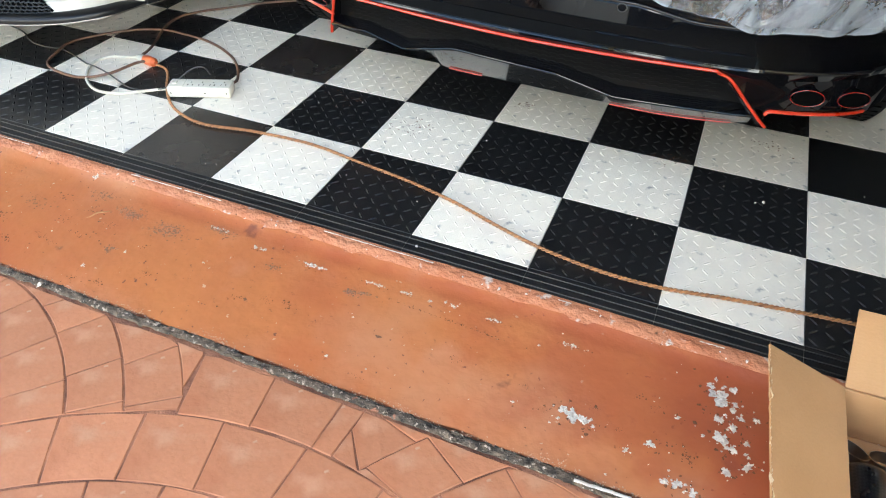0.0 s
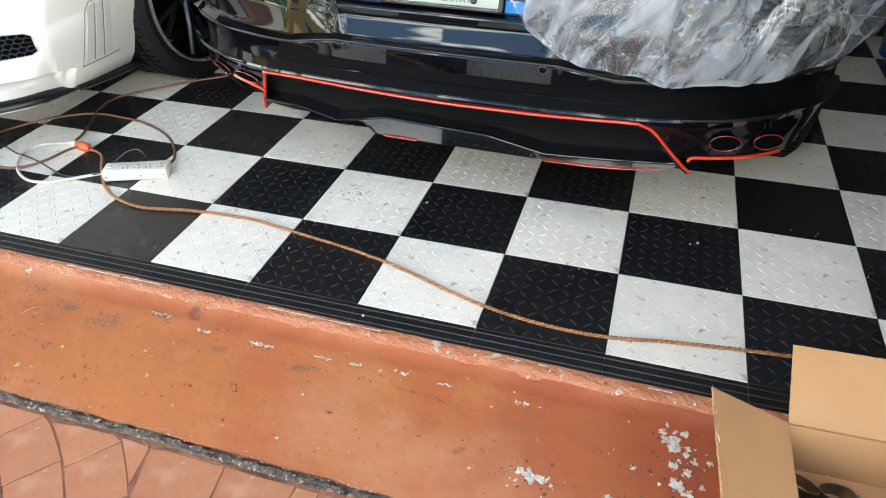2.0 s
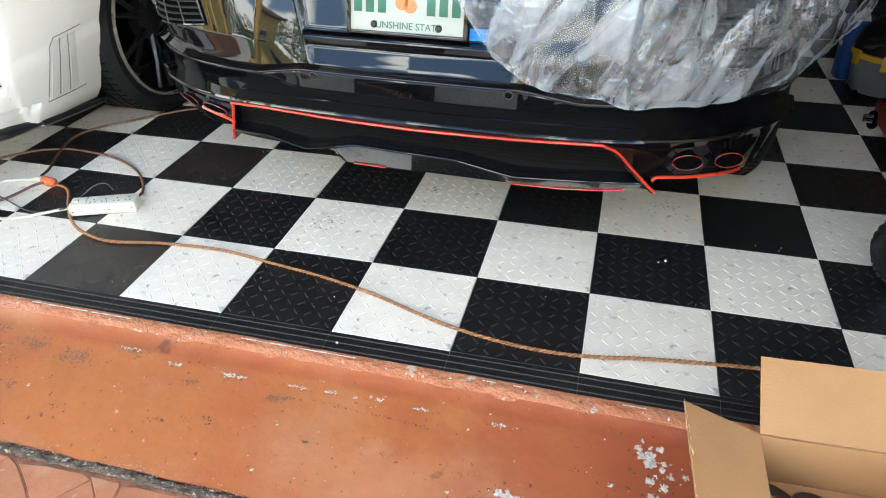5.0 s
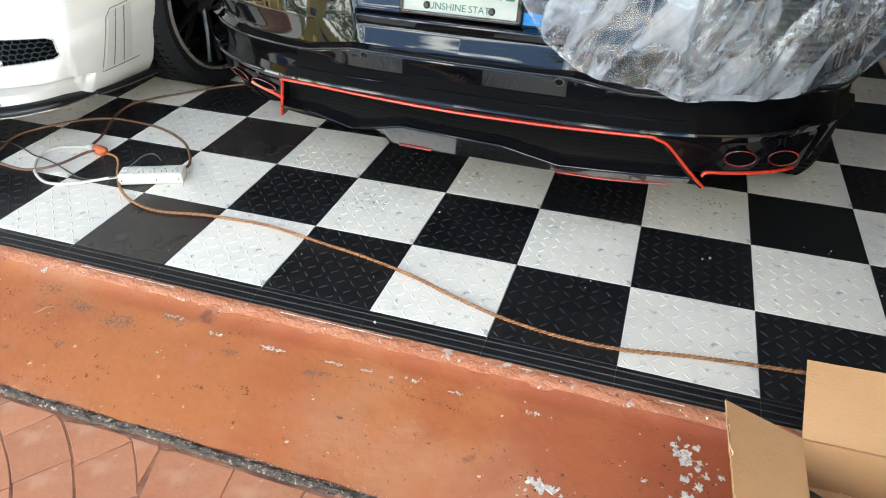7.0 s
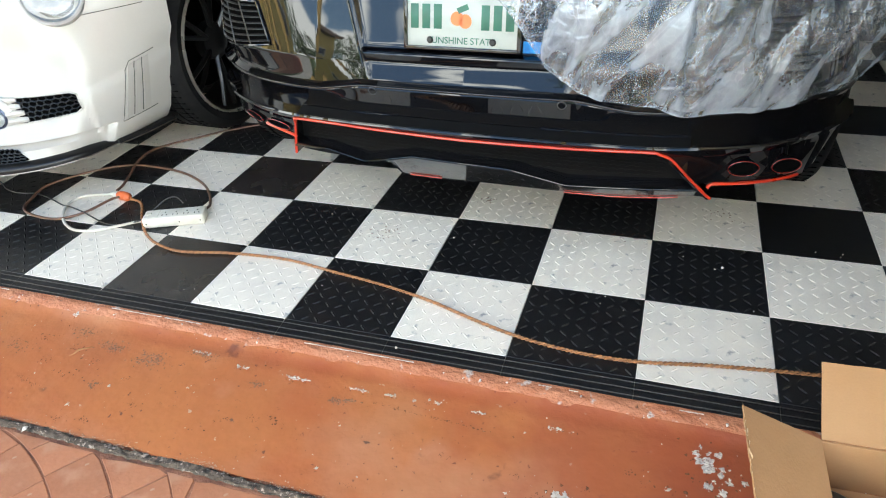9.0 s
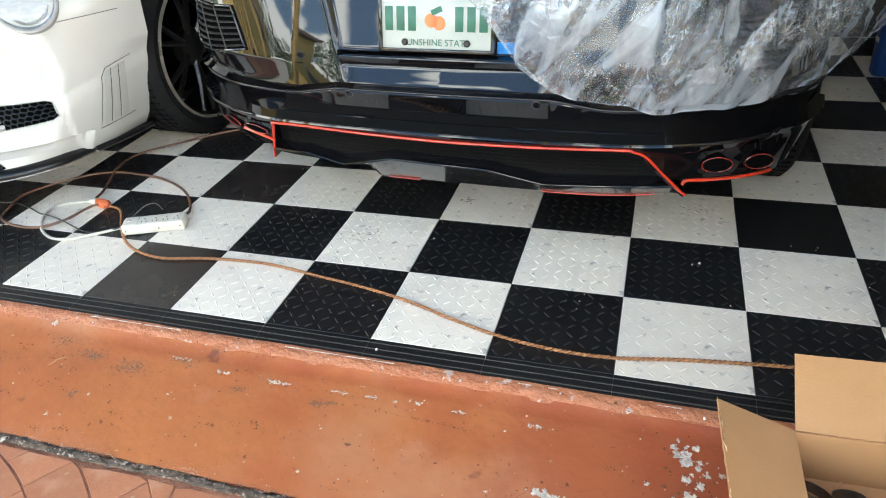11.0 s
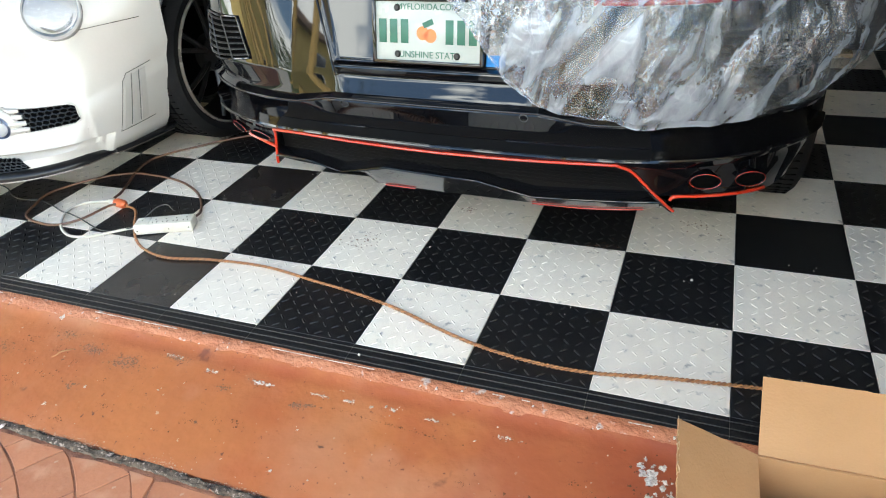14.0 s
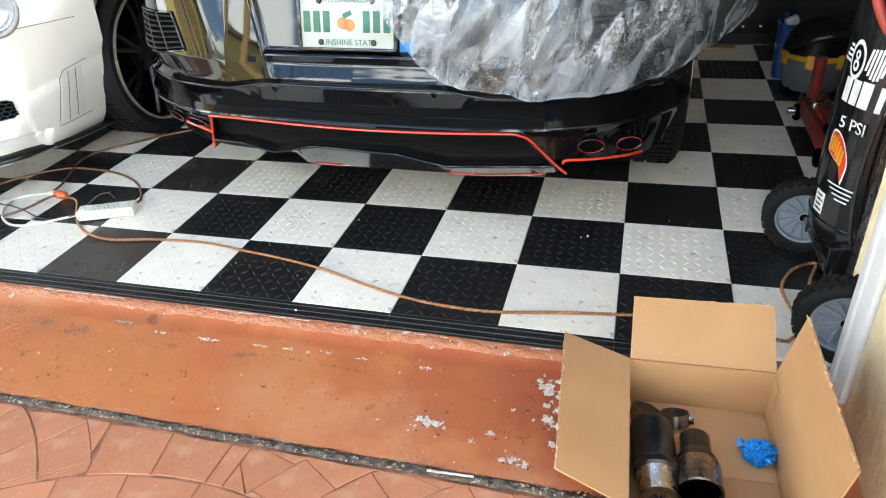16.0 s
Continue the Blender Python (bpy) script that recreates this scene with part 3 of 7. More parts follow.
def apron():
    root = thing("apron", (0, -0.26, -0.05), "sloping concrete apron under worn orange-red paint", "apron", kind="structure")

    def top(u, v):
        x, y = -3.0 + 4.5 * u, -0.452 + 0.352 * v
        yy = y + (0.006 * noise.noise((x * 14, 2, 0)) if v > 0.97 or v < 0.03 else 0)
        return (x, yy, apron_z(x, y))
    bm = sheet(top, 300, 34)
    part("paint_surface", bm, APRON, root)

    def lip(u, v):
        x, y = -3.0 + 4.5 * u, -0.101 + 0.038 * v
        z = apron_z(x, y) + (0.004 * noise.noise((x * 24, y * 60, 3)) + 0.003 * noise.noise((x * 70, y * 120, 5)) + 0.0015) * (1 - abs(2 * v - 1)) ** 0.5
        if v == 0:
            y += 0.008 * noise.noise((x * 12, 7, 0)) - 0.004
            z -= 0.003
        return (x, y, z)
    part("broken_edge", sheet(lip, 700, 8), APRON_EDGE, root, "crumbling paler edge beside the tile mat")

    def crust(u, v):
        x = -3.0 + 4.5 * u
        a = math.pi * v
        w = 0.0105 * (1 + 0.35 * noise.noise((x * 18, 0, 3)))
        y = -0.464 + 0.006 * noise.noise((x * 5, 3, 1)) - w * math.cos(a) + 0.003 * noise.noise((x * 60, v * 4, 2))
        z = -0.058 + 0.006 * math.sin(a) + 0.0045 * noise.noise((x * 45, v * 3, 8)) + 0.003 * noise.noise((x * 120, v * 6, 9))
        return (x, y, z)
    part("expansion_joint", sheet(crust, 1100, 8), CRUST, root, "blackened crusty joint with grey crumbs")
    # torn strip of white sealant lying in the joint
    pts = [(0.545 + 0.013 * i, -0.470 + 0.0006 * i + 0.0015 * noise.noise((i * 0.7, 0, 0)), -0.046) for i in range(9)]
    part("sealant_strip", tube(pts, 0.0035, 6, flat=0.5), CHIP, root, "short white strip of old sealant")
    # pale flakes and dark scabs of the worn paint
    rnd = random.Random(5)

    def flake(bm, x, y, r, n=9, h=0.0008):
        ring = []
        ph = rnd.random() * 9
        st = rnd.uniform(0.5, 1.0)
        an0 = rnd.random() * 3
        for j in range(n):
            a = 2 * math.pi * j / n
            rr = r * max(0.15, 0.72 + 0.60 * noise.noise((math.cos(a) * 1.3 + ph, math.sin(a) * 1.3, ph)) + 0.42 * noise.noise((math.cos(a) * 3.7 + ph, math.sin(a) * 3.7, ph + 5)))
            px, py = rr * math.cos(a), rr * st * math.sin(a)
            px, py = px * math.cos(an0) - py * math.sin(an0), px * math.sin(an0) + py * math.cos(an0)
            X, Y = x + px, min(-0.08, y + py)
            ring.append(bm.verts.new((X, Y, apron_z(X, Y) + h)))
        c = bm.verts.new((x, y, apron_z(x, y) + h * 2.0))
        for j in range(n):
            bm.faces.new((ring[j], ring[(j + 1) % n], c))

    pale, dark = bmesh.new(), bmesh.new()
    KNOWN = [(0.632, -0.094, 0.010), (0.182, -0.165, 0.009), (0.16, -0.16, 0.005), (0.772, -0.185, 0.021), (0.755, -0.18, 0.010), (0.80, -0.19, 0.008), (0.775, -0.235, 0.012), (0.80, -0.245, 0.010),
             (0.785, -0.275, 0.016), (0.805, -0.292, 0.012), (0.815, -0.22, 0.009), (0.70, -0.262, 0.007), (0.84, -0.21, 0.008), (0.83, -0.27, 0.007), (0.838, -0.32, 0.014), (0.80, -0.345, 0.010),
             (0.53, -0.335, 0.012), (0.505, -0.335, 0.016), (0.485, -0.33, 0.010), (0.55, -0.345, 0.006), (0.66, -0.34, 0.009), (0.62, -0.37, 0.007), (0.72, -0.40, 0.012), (0.75, -0.41, 0.010), (0.70, -0.405, 0.009),
             (0.126, -0.170, 0.005), (-0.441, -0.263, 0.005), (-0.711, -0.383, 0.006), (-0.647, -0.306, 0.006), (-0.021, -0.393, 0.005), (-0.018, -0.277, 0.004), (0.387, -0.351, 0.004), (0.394, -0.196, 0.004), (-0.922, -0.104, 0.009)]
    for x, y, r in KNOWN:
        flake(pale, x, y, r * 1.1, 40)
        for q in range(7 if r > 0.0075 else 2):
            flake(pale, x + rnd.gauss(0, r * 1.1), y + rnd.gauss(0, r * 0.8), r * rnd.uniform(0.10, 0.5), 18, 0.0009)
        if x > 0.45:
            for q in range(6):
                flake(dark, x + rnd.gauss(0, r * 1.5), y + rnd.gauss(0, r * 1.2), r * rnd.uniform(0.15, 0.5), 9, 0.0006)
    for _ in range(150):
        x = rnd.uniform(-1.6, 1.38) if rnd.random() < 0.55 else 1.38 - abs(rnd.gauss(0, 0.42))
        if x < -1.6:
            continue
        flake(pale, x, rnd.uniform(-0.45, -0.09), 0.0012 + 0.0028 * rnd.random() ** 3, 7)
    for _ in range(24):
        flake(pale, rnd.uniform(-1.6, 1.4), rnd.uniform(-0.098, -0.082), 0.002 + 0.004 * rnd.random() ** 2, 7, 0.003)
    DARK = [(-0.80, -0.30, 0.012), (-0.95, -0.20, 0.014), (-0.88, -0.27, 0.010), (-0.75, -0.245, 0.010), (-1.05, -0.32, 0.014), (-0.62, -0.27, 0.008), (-0.98, -0.38, 0.012), (-0.83, -0.215, 0.011), (-0.301, -0.327, 0.009), (-0.230, -0.305, 0.008), (-0.175, -0.303, 0.012), (-0.70, -0.425, 0.010), (-0.64, -0.412, 0.011), (-0.544, -0.341, 0.010), (0.239, -0.298, 0.008), (0.066, -0.415, 0.005), (0.399, -0.305, 0.007), (0.60, -0.33, 0.006), (0.545, -0.30, 0.005), (0.45, -0.345, 0.008),
            (0.62, -0.24, 0.010), (0.66, -0.255, 0.006), (0.72, -0.33, 0.012), (0.735, -0.35, 0.010), (0.16, -0.169, 0.004),
            (-0.88, -0.34, 0.008), (-0.85, -0.35, 0.006), (-0.91, -0.335, 0.005)]
    for x, y, r in DARK:
        for q in range(16):
            flake(dark, x + rnd.gauss(0, r * 1.3), y + rnd.gauss(0, r * 0.6), r * rnd.uniform(0.08, 0.32), 8, 0.0006)
    for _ in range(60):
        flake(dark, rnd.uniform(-1.6, 1.38), rnd.uniform(-0.45, -0.09), 0.0010 + 0.003 * rnd.random() ** 3, 7, 0.0006)
    # short pale scrapes along the worn upper strip
    for x0, x1, y in ((-0.355, -0.312, -0.172), (-0.213, -0.147, -0.170), (-0.20, -0.155, -0.176), (-0.043, 0.011, -0.170), (0.051, 0.077, -0.169), (0.262, 0.296, -0.168), (-0.50, -0.44, -0.152), (0.44, 0.50, -0.172)):
        for q in range(26):
            k = rnd.random()
            flake(pale, x0 + (x1 - x0) * k, y + rnd.gauss(0, 0.0022), rnd.uniform(0.0010, 0.0042), 9, 0.0008)
        for q in range(14):
            flake(dark, x0 + (x1 - x0) * rnd.uniform(-0.2, 1.2), y - 0.004 + rnd.gauss(0, 0.003), rnd.uniform(0.0008, 0.0026), 7, 0.0006)
    for _ in range(90):
        k = rnd.random()
        flake(dark, 0.03 + 0.29 * k, -0.197 - 0.015 * k + rnd.gauss(0, 0.0022), rnd.uniform(0.0008, 0.0026), 7, 0.0006)
    # rubbed grey scuffs
    rub = bmesh.new()
    for x, y, w, hh, cnt in ((-0.729, -0.186, 0.020, 0.010, 170), (-0.60, -0.203, 0.028, 0.011, 210), (-0.464, -0.158, 0.020, 0.004, 80), (-0.689, -0.315, 0.010, 0.009, 60), (-0.271, -0.212, 0.010, 0.004, 40), (-0.057, -0.212, 0.012, 0.006, 80), (-0.03, -0.205, 0.015, 0.003, 40), (-0.85, -0.16, 0.03, 0.01, 60), (-1.0, -0.24, 0.03, 0.012, 80)):
        for q in range(cnt):
            flake(rub, x + rnd.gauss(0, w), y + rnd.gauss(0, hh), 0.0009 + 0.0042 * rnd.random() ** 2, 8, 0.0005)
    # mortar crumbs along the joint
    crumb = bmesh.new()
    for _ in range(4200):
        x = rnd.uniform(-1.9, 1.42)
        here = noise.noise((x * 9, 5, 2))
        if here + rnd.uniform(-0.35, 0.35) < -0.05:
            continue
        flake(crumb, x, -0.4565 + abs(rnd.gauss(0, 0.0045 + 0.012 * max(0.0, here))) + 0.006 * noise.noise((x * 5, 3, 1)), 0.0005 + 0.0026 * rnd.random() ** 3, 6, 0.0014)
    tagged(part("mortar_crumbs", crumb, CRUMB, smooth=False), "pale pinkish mortar crumbs along the blackened joint", "debris", kind="stuff")
    flake(pale, -0.752, -0.474, 0.012, 4, 0.008)
    for nm, bm, mt, lb in (("paint_flakes", pale, CHIP, "pale paint and mortar flakes scattered on the apron"), ("dirt_scabs", dark, CHIP_DARK, "dark scabs of dirt stuck to the apron"), ("paint_scuffs", rub, SCUFF, "rubbed grey-brown scuffs on the apron paint")):
        tagged(part(nm, bm, mt, smooth=False), lb, "debris", kind="stuff")


apron()
pts = [(-0.829 + 0.004 * i + 0.003 * math.sin(i), -0.245 + 0.0048 * i, apron_z(-0.82, -0.245 + 0.0048 * i) + 0.002 + 0.004 * math.sin(i * 0.35)) for i in range(11)]
tagged(part("dry_leaf", tube(pts, 0.0035, 6, flat=0.4, taper=lambda t: 0.25 + 0.75 * math.sin(math.pi * t)), CARD), "curled dry brown leaf on the apron", "leaf")


# ---- garage shell ----
def shell():
    S = "structure"
    tagged(part("wall_east", box(2.2, 2.35, 0.1, 6.2, -0.2, 2.7), WALL_IN), "plain painted inner garage wall beside the compressor", "wall", kind=S)
    tagged(part("wall_west", box(-5.2, -5.05, 0.1, 6.2, -0.2, 2.7), WALL_IN), "plain painted inner garage wall", "wall", kind=S)
    tagged(part("wall_north", box(-5.2, 2.35, 6.2, 6.35, -0.2, 2.7), WALL_IN), "plain painted rear garage wall in deep shade", "wall", kind=S)
    tagged(part("ceiling", box(-5.2, 2.35, 0.1, 6.35, 2.7, 2.8), WALL_IN), "plain garage ceiling", "ceiling", kind=S)
    tagged(part("lintel", box(-5.2, 2.6, -0.17, 0.1, 2.25, 3.3), STUCCO), "yellow stucco wall over the garage opening", "wall", kind=S)
    tagged(part("wall_south_east", box(1.442, 2.6, -0.165, 0.1, -0.2, 2.25), STUCCO), "yellow stucco front wall at the garage opening", "wall", kind=S)
    tagged(part("wall_south_west", box(-5.4, -4.3, -0.165, 0.1, -0.2, 2.25), STUCCO), "yellow stucco front wall at the garage opening", "wall", kind=S)
    tagged(part("roof", box(-6.0, 3.2, -0.30, 7.0, 3.3, 3.6), ROOF), "tiled roof over the garage", "roof", kind=S)
    # wing wall beside the opening, thick stucco with a rounded uneven arris
    bm = box(1.422, 1.75, -0.95, -0.122, -0.2, 2.25, 0.014, 3)
    bmesh.ops.subdivide_edges(bm, edges=bm.edges[:], cuts=3, use_grid_fill=True)
    for v in bm.verts:
        v.co += Vector((0.004 * noise.noise(v.co * 6), 0.004 * noise.noise(v.co * 6 + Vector((5, 0, 0))), 0))
    tagged(part("wing_wall", bm, STUCCO), "rough yellow stucco wing wall beside the garage door", "wall", kind=S)
    # white door jamb board with a stop bead
    bm = box(1.414, 1.440, -0.119, -0.028, -0.02, 2.25, 0.003)
    bm = box(1.408, 1.440, -0.060, -0.030, -0.02, 2.25, 0.002, bm=bm)
    tagged(part("door_jamb_trim", bm, TRIM_WHITE), "white painted door jamb board at the garage opening", "trim", kind=S)
    tagged(part("door_jamb_track", box(1.4425, 1.462, 0.102, 0.15, -0.012, 2.2, 0.002), STEEL), "galvanised garage door track beside the opening", "trim", kind=S)


shell()


# ---- black car, seen from behind ----
XC, Y0, SLEW = 0.09, 0.398, -0.047
HALF = [(0.0, 0.0), (0.25, 0.004), (0.45, 0.016), (0.56, 0.032), (0.66, 0.062), (0.76, 0.114), (0.84, 0.180), (0.905, 0.275), (0.945, 0.40), (0.960, 0.58), (0.965, 0.9), (0.965, 1.5), (0.95, 2.6)]
INSET = [(0.20, 0.05), (0.235, 0.022), (0.26, 0.014), (0.30, 0.012), (0.368, 0.012), (0.392, -0.002), (0.398, 0.001), (0.404, 0.042), (0.43, 0.034), (0.47, 0.020), (0.497, 0.009), (0.505, 0.013), (0.513, 0.030),
         (0.54, 0.037), (0.58, 0.047), (0.62, 0.058), (0.72, 0.087), (0.80, 0.110), (0.88, 0.145), (0.95, 0.24), (0.99, 0.40)]


def outline():
    right = spline([(u, d, 0) for u, d in HALF], 14)
    pts = [Vector((-p.x, p.y, 0)) for p in right[:0:-1]] + right
    out = [Vector((XC + p.x, Y0 + p.y + SLEW * p.x, 0)) for p in pts]
    nor = []
    for i in range(len(out)):
        d = out[min(i + 1, len(out) - 1)] - out[max(i - 1, 0)]
        nor.append(Vector((-d.y, d.x, 0)).normalized())      # inwards
    return out, nor


LINE, INWARD = outline()


def crease_shift(u, z):
    k = max(0.0, 1 - abs(z - 0.505) / 0.055)
    return -0.022 * min(1.0, max(0.0, (abs(u) - 0.30) / 0.13)) * k


# middle of the boot: sloping ledge, undercut lip, plate recess
MIDDLE = [(0.513, 0.030), (0.540, 0.043), (0.556, 0.051), (0.560, 0.052), (0.563, 0.046), (0.566, 0.038), (0.579, 0.032), (0.588, 0.028), (0.591, 0.029), (0.594, 0.038), (0.597, 0.058), (0.602, 0.062), (0.65, 0.079), (0.72, 0.102), (0.80, 0.127), (0.88, 0.155), (0.95, 0.24), (0.99, 0.40)]


def recess(u, z):
    """0 on the haunches to 1 in the plate recess."""
    half = 0.285 + 0.28 * (z - 0.535)
    k = min(1.0, max(0.0, (half - abs(u)) / 0.016))
    return k * k * (3 - 2 * k) if z > 0.515 else 0.0


def depth(u, z):
    """How far the tail lies inside its plan line; the haunches stay fuller than the middle."""
    d = lerp_table(INSET, z)
    if z > 0.515:
        k = min(1.0, max(0.0, (abs(u) - 0.45) / 0.28))
        d = 0.040 + (d - 0.040) * (1 - 0.45 * k) - 0.030 * k * min(1.0, (z - 0.515) / 0.05)
    d -= 0.042 * min(1.0, max(0.0, (abs(u) - 0.86) / 0.08)) * min(1.0, max(0.0, (z - 0.27) / 0.13)) * min(1.0, max(0.0, (0.60 - z) / 0.11))
    e = recess(u, z) if abs(u) < 0.5 else 0.0
    return d + (lerp_table(MIDDLE, z) - d) * e if e else d


FRONT = [i for i in range(len(LINE)) if LINE[i].y < Y0 + 0.5]


def plan_at(x):
    """The plan line and its inward way at x, across the tail."""
    for i in FRONT:
        if LINE[i + 1].x >= x:
            k = (x - LINE[i].x) / (LINE[i + 1].x - LINE[i].x)
            return LINE[i].lerp(LINE[i + 1], k), INWARD[i].lerp(INWARD[i + 1], k).normalized()


def rear_at(i, z):
    p, n = LINE[i], INWARD[i]
    u = p.x - XC
    q = p + n * depth(u, z)
    return Vector((q.x, q.y, z + crease_shift(u, z)))


def rear(x, z, off=0.0):
    """A place on the rear surface at x, off metres proud of it."""
    if abs(x - XC) < 0.86:
        at = x
        for _ in range(4):
            p, n = plan_at(at)
            q = p + n * depth(at - XC, z)
            at = min(XC + 0.95, max(XC - 0.95, at + x - q.x))
        return Vector((q.x, q.y, z + crease_shift(at - XC, z))) - n * off
    lo = 1
    for i in range(1, len(LINE) - 1):
        if LINE[i].y < 1.0 + Y0 and LINE[i].x <= x:
            lo = i
    a, b = rear_at(lo, z), rear_at(lo + 1, z)
    k = 0.0 if abs(b.x - a.x) < 1e-6 else min(1.0, max(0.0, (x - a.x) / (b.x - a.x)))
    return a.lerp(b, k) - INWARD[lo].lerp(INWARD[lo + 1], k) * off


RED_TOP = [(-0.445, 0.377), (-0.33, 0.386), (-0.12, 0.379), (0.10, 0.374), (0.36, 0.378), (0.57, 0.384), (0.63, 0.361), (0.735, 0.252)]
LIP = [(-0.52, 0.268), (-0.45, 0.286), (-0.346, 0.290), (-0.222, 0.266), (-0.067, 0.300), (0.218, 0.293), (0.373, 0.263), (0.60, 0.272), (0.70, 0.272)]


CORNER_LEFT = [(0.50, 0.308), (0.556, 0.319), (0.60, 0.327), (0.67, 0.334), (0.75, 0.330), (0.86, 0.322)]


def red_left(z):
    return -0.445 - 0.034 * (0.377 - z) / 0.122


def in_diffuser(x, z):
    return red_left(z) < x < 0.735 and z < lerp_table(RED_TOP, x)


def louvre(parent, side):
    """Slatted corner vent."""
    def q(a, b, off):
        xl, xr = -0.752 - 0.025 * b, -0.505 - 0.038 * b
        x = xl + (xr - xl) * a
        z = 0.552 + 0.034 * a * (1 - b) + (0.138 + 0.008 * a) * b
        return rear(x if side < 0 else 2 * XC - x, z, off)
    vent = part("vent", sheet(lambda a, b: q(a, b, 0.0015), 10, 12), SLOT, parent, "slatted black corner vent")
    edge = [q(i / 12, 0, 0.004) for i in range(13)] + [q(1, j / 12, 0.004) for j in range(1, 13)] + [q(1 - i / 12, 1, 0.004) for i in range(1, 13)] + [q(0, 1 - j / 12, 0.004) for j in range(1, 12)]
    part("vent_frame", tube(edge, 0.0035, 8, closed=True), CAR_BLACK, vent)
    for k in range(7):
        b = 0.08 + 0.135 * k
        bm = sheet(lambda a, v: q(0.02 + 0.96 * a, b + 0.08 * v, 0.0035 - 0.0045 * v), 10, 3, 0.001)
        part("slat", bm, MESH_BLACK, vent)
        part("slat_edge", tube([q(0.02 + 0.96 * i / 10, b, 0.0040) for i in range(11)], 0.0008, 6), SATIN_BLACK, vent)
    for a in (0.36, 0.68):
        part("divider", tube([q(a, j / 10, 0.0035) for j in range(11)], 0.002, 6), SATIN_BLACK, vent)


def wheel_parts(parent, centre, axis, R, width, rim_r, spokes=10, body="wheel"):
    """A road wheel: axis points out of the rim face."""
    c, ax = Vector(centre), Vector(axis).normalized()
    m = along(c, c + ax)
    w = width / 2
    prof = [(rim_r, w * 0.80), (rim_r + 0.012, w * 0.98), (rim_r + 0.04, w * 1.02), (R - 0.018, w * 0.93), (R - 0.006, w * 0.84)]
    for k, g in enumerate((0.55, 0.18, -0.18, -0.55)):
        prof += [(R, w * (g + 0.13)), (R, w * (g + 0.045)), (R - 0.008, w * (g + 0.035)), (R - 0.008, w * (g - 0.035)), (R, w * (g - 0.045))]
    prof += [(R - 0.006, -w * 0.84), (R - 0.018, -w * 0.93), (rim_r + 0.04, -w * 1.02), (rim_r, -w * 0.8)]
    wheel = part(body, lathe([(rim_r + 0.002, w * 0.84), (rim_r - 0.004, w * 0.86), (rim_r - 0.012, w * 0.70), (rim_r - 0.02, -w * 0.8), (rim_r, -w * 0.86)], m, 64), RIM, parent, "gloss black alloy wheel")
    part("tyre", lathe(prof, m, 72), RUBBER, wheel, "low-profile black rubber tyre")
    grooves = None
    for j in range(72):
        for sgn in (1, -1):
            a = 2 * math.pi * (j + (0.5 if sgn < 0 else 0)) / 72
            g = box(-0.0012, 0.0012, -0.002, 0.0012, w * 0.22, w * 0.80, m=m @ Matrix.Rotation(a, 4, "Z") @ Matrix.Translation((0, R - 0.0004, 0)) @ Matrix.Diagonal((1, 1, sgn, 1)))
            grooves = merge(grooves, g)
    tagged(part("tread_sipes", grooves, SLOT, wheel, smooth=False), kind="stuff")
    part("rim_lip", lathe([(rim_r - 0.004, w * 0.90), (rim_r - 0.001, w * 1.02), (rim_r + 0.006, w * 1.05), (rim_r + 0.008, w * 0.90)], m, 64, closed=True), BRONZE, wheel, "polished rim lip")
    part("brake_disc", lathe([(0.0, -w * 0.1), (0.19, -w * 0.1), (0.19, -w * 0.2), (0.0, -w * 0.2)], m, 40), SLOT, wheel)
    part("hub", lathe([(0.0, w * 0.62), (0.03, w * 0.62), (0.05, w * 0.5), (0.075, w * 0.42), (0.08, w * 0.1), (0.0, w * 0.1)], m, 28), RIM, wheel)
    for j in range(spokes):
        a = 2 * math.pi * j / spokes
        for s in (-1, 1):
            p0 = m @ Vector((0.06 * math.cos(a), 0.06 * math.sin(a), w * 0.40))
            p1 = m @ Vector(((rim_r - 0.02) * math.cos(a + s * 0.13), (rim_r - 0.02) * math.sin(a + s * 0.13), w * 0.74))
            mid = p0.lerp(p1, 0.5) + ax * 0.006
            part("spoke", tube([p0, mid, p1], 0.013, 6, taper=lambda t: 1.0 - 0.25 * t), RIM, wheel)
    return wheel


def letters(text, size, m, name, material, parent, label=""):
    cu = bpy.data.curves.new(name, "FONT")
    cu.body, cu.size, cu.align_x, cu.align_y, cu.extrude = text, size, "CENTER", "CENTER", 0.0006
    tmp = bpy.data.objects.new("tmp", cu)
    scene.collection.objects.link(tmp)
    bpy.context.view_layer.update()
    me = bpy.data.meshes.new_from_object(tmp.evaluated_get(bpy.context.evaluated_depsgraph_get()))
    bpy.data.objects.remove(tmp)
    bm = bmesh.new()
    bm.from_mesh(me)
    bm.transform(m)
    return part(name, bm, material, parent, label, smooth=False)


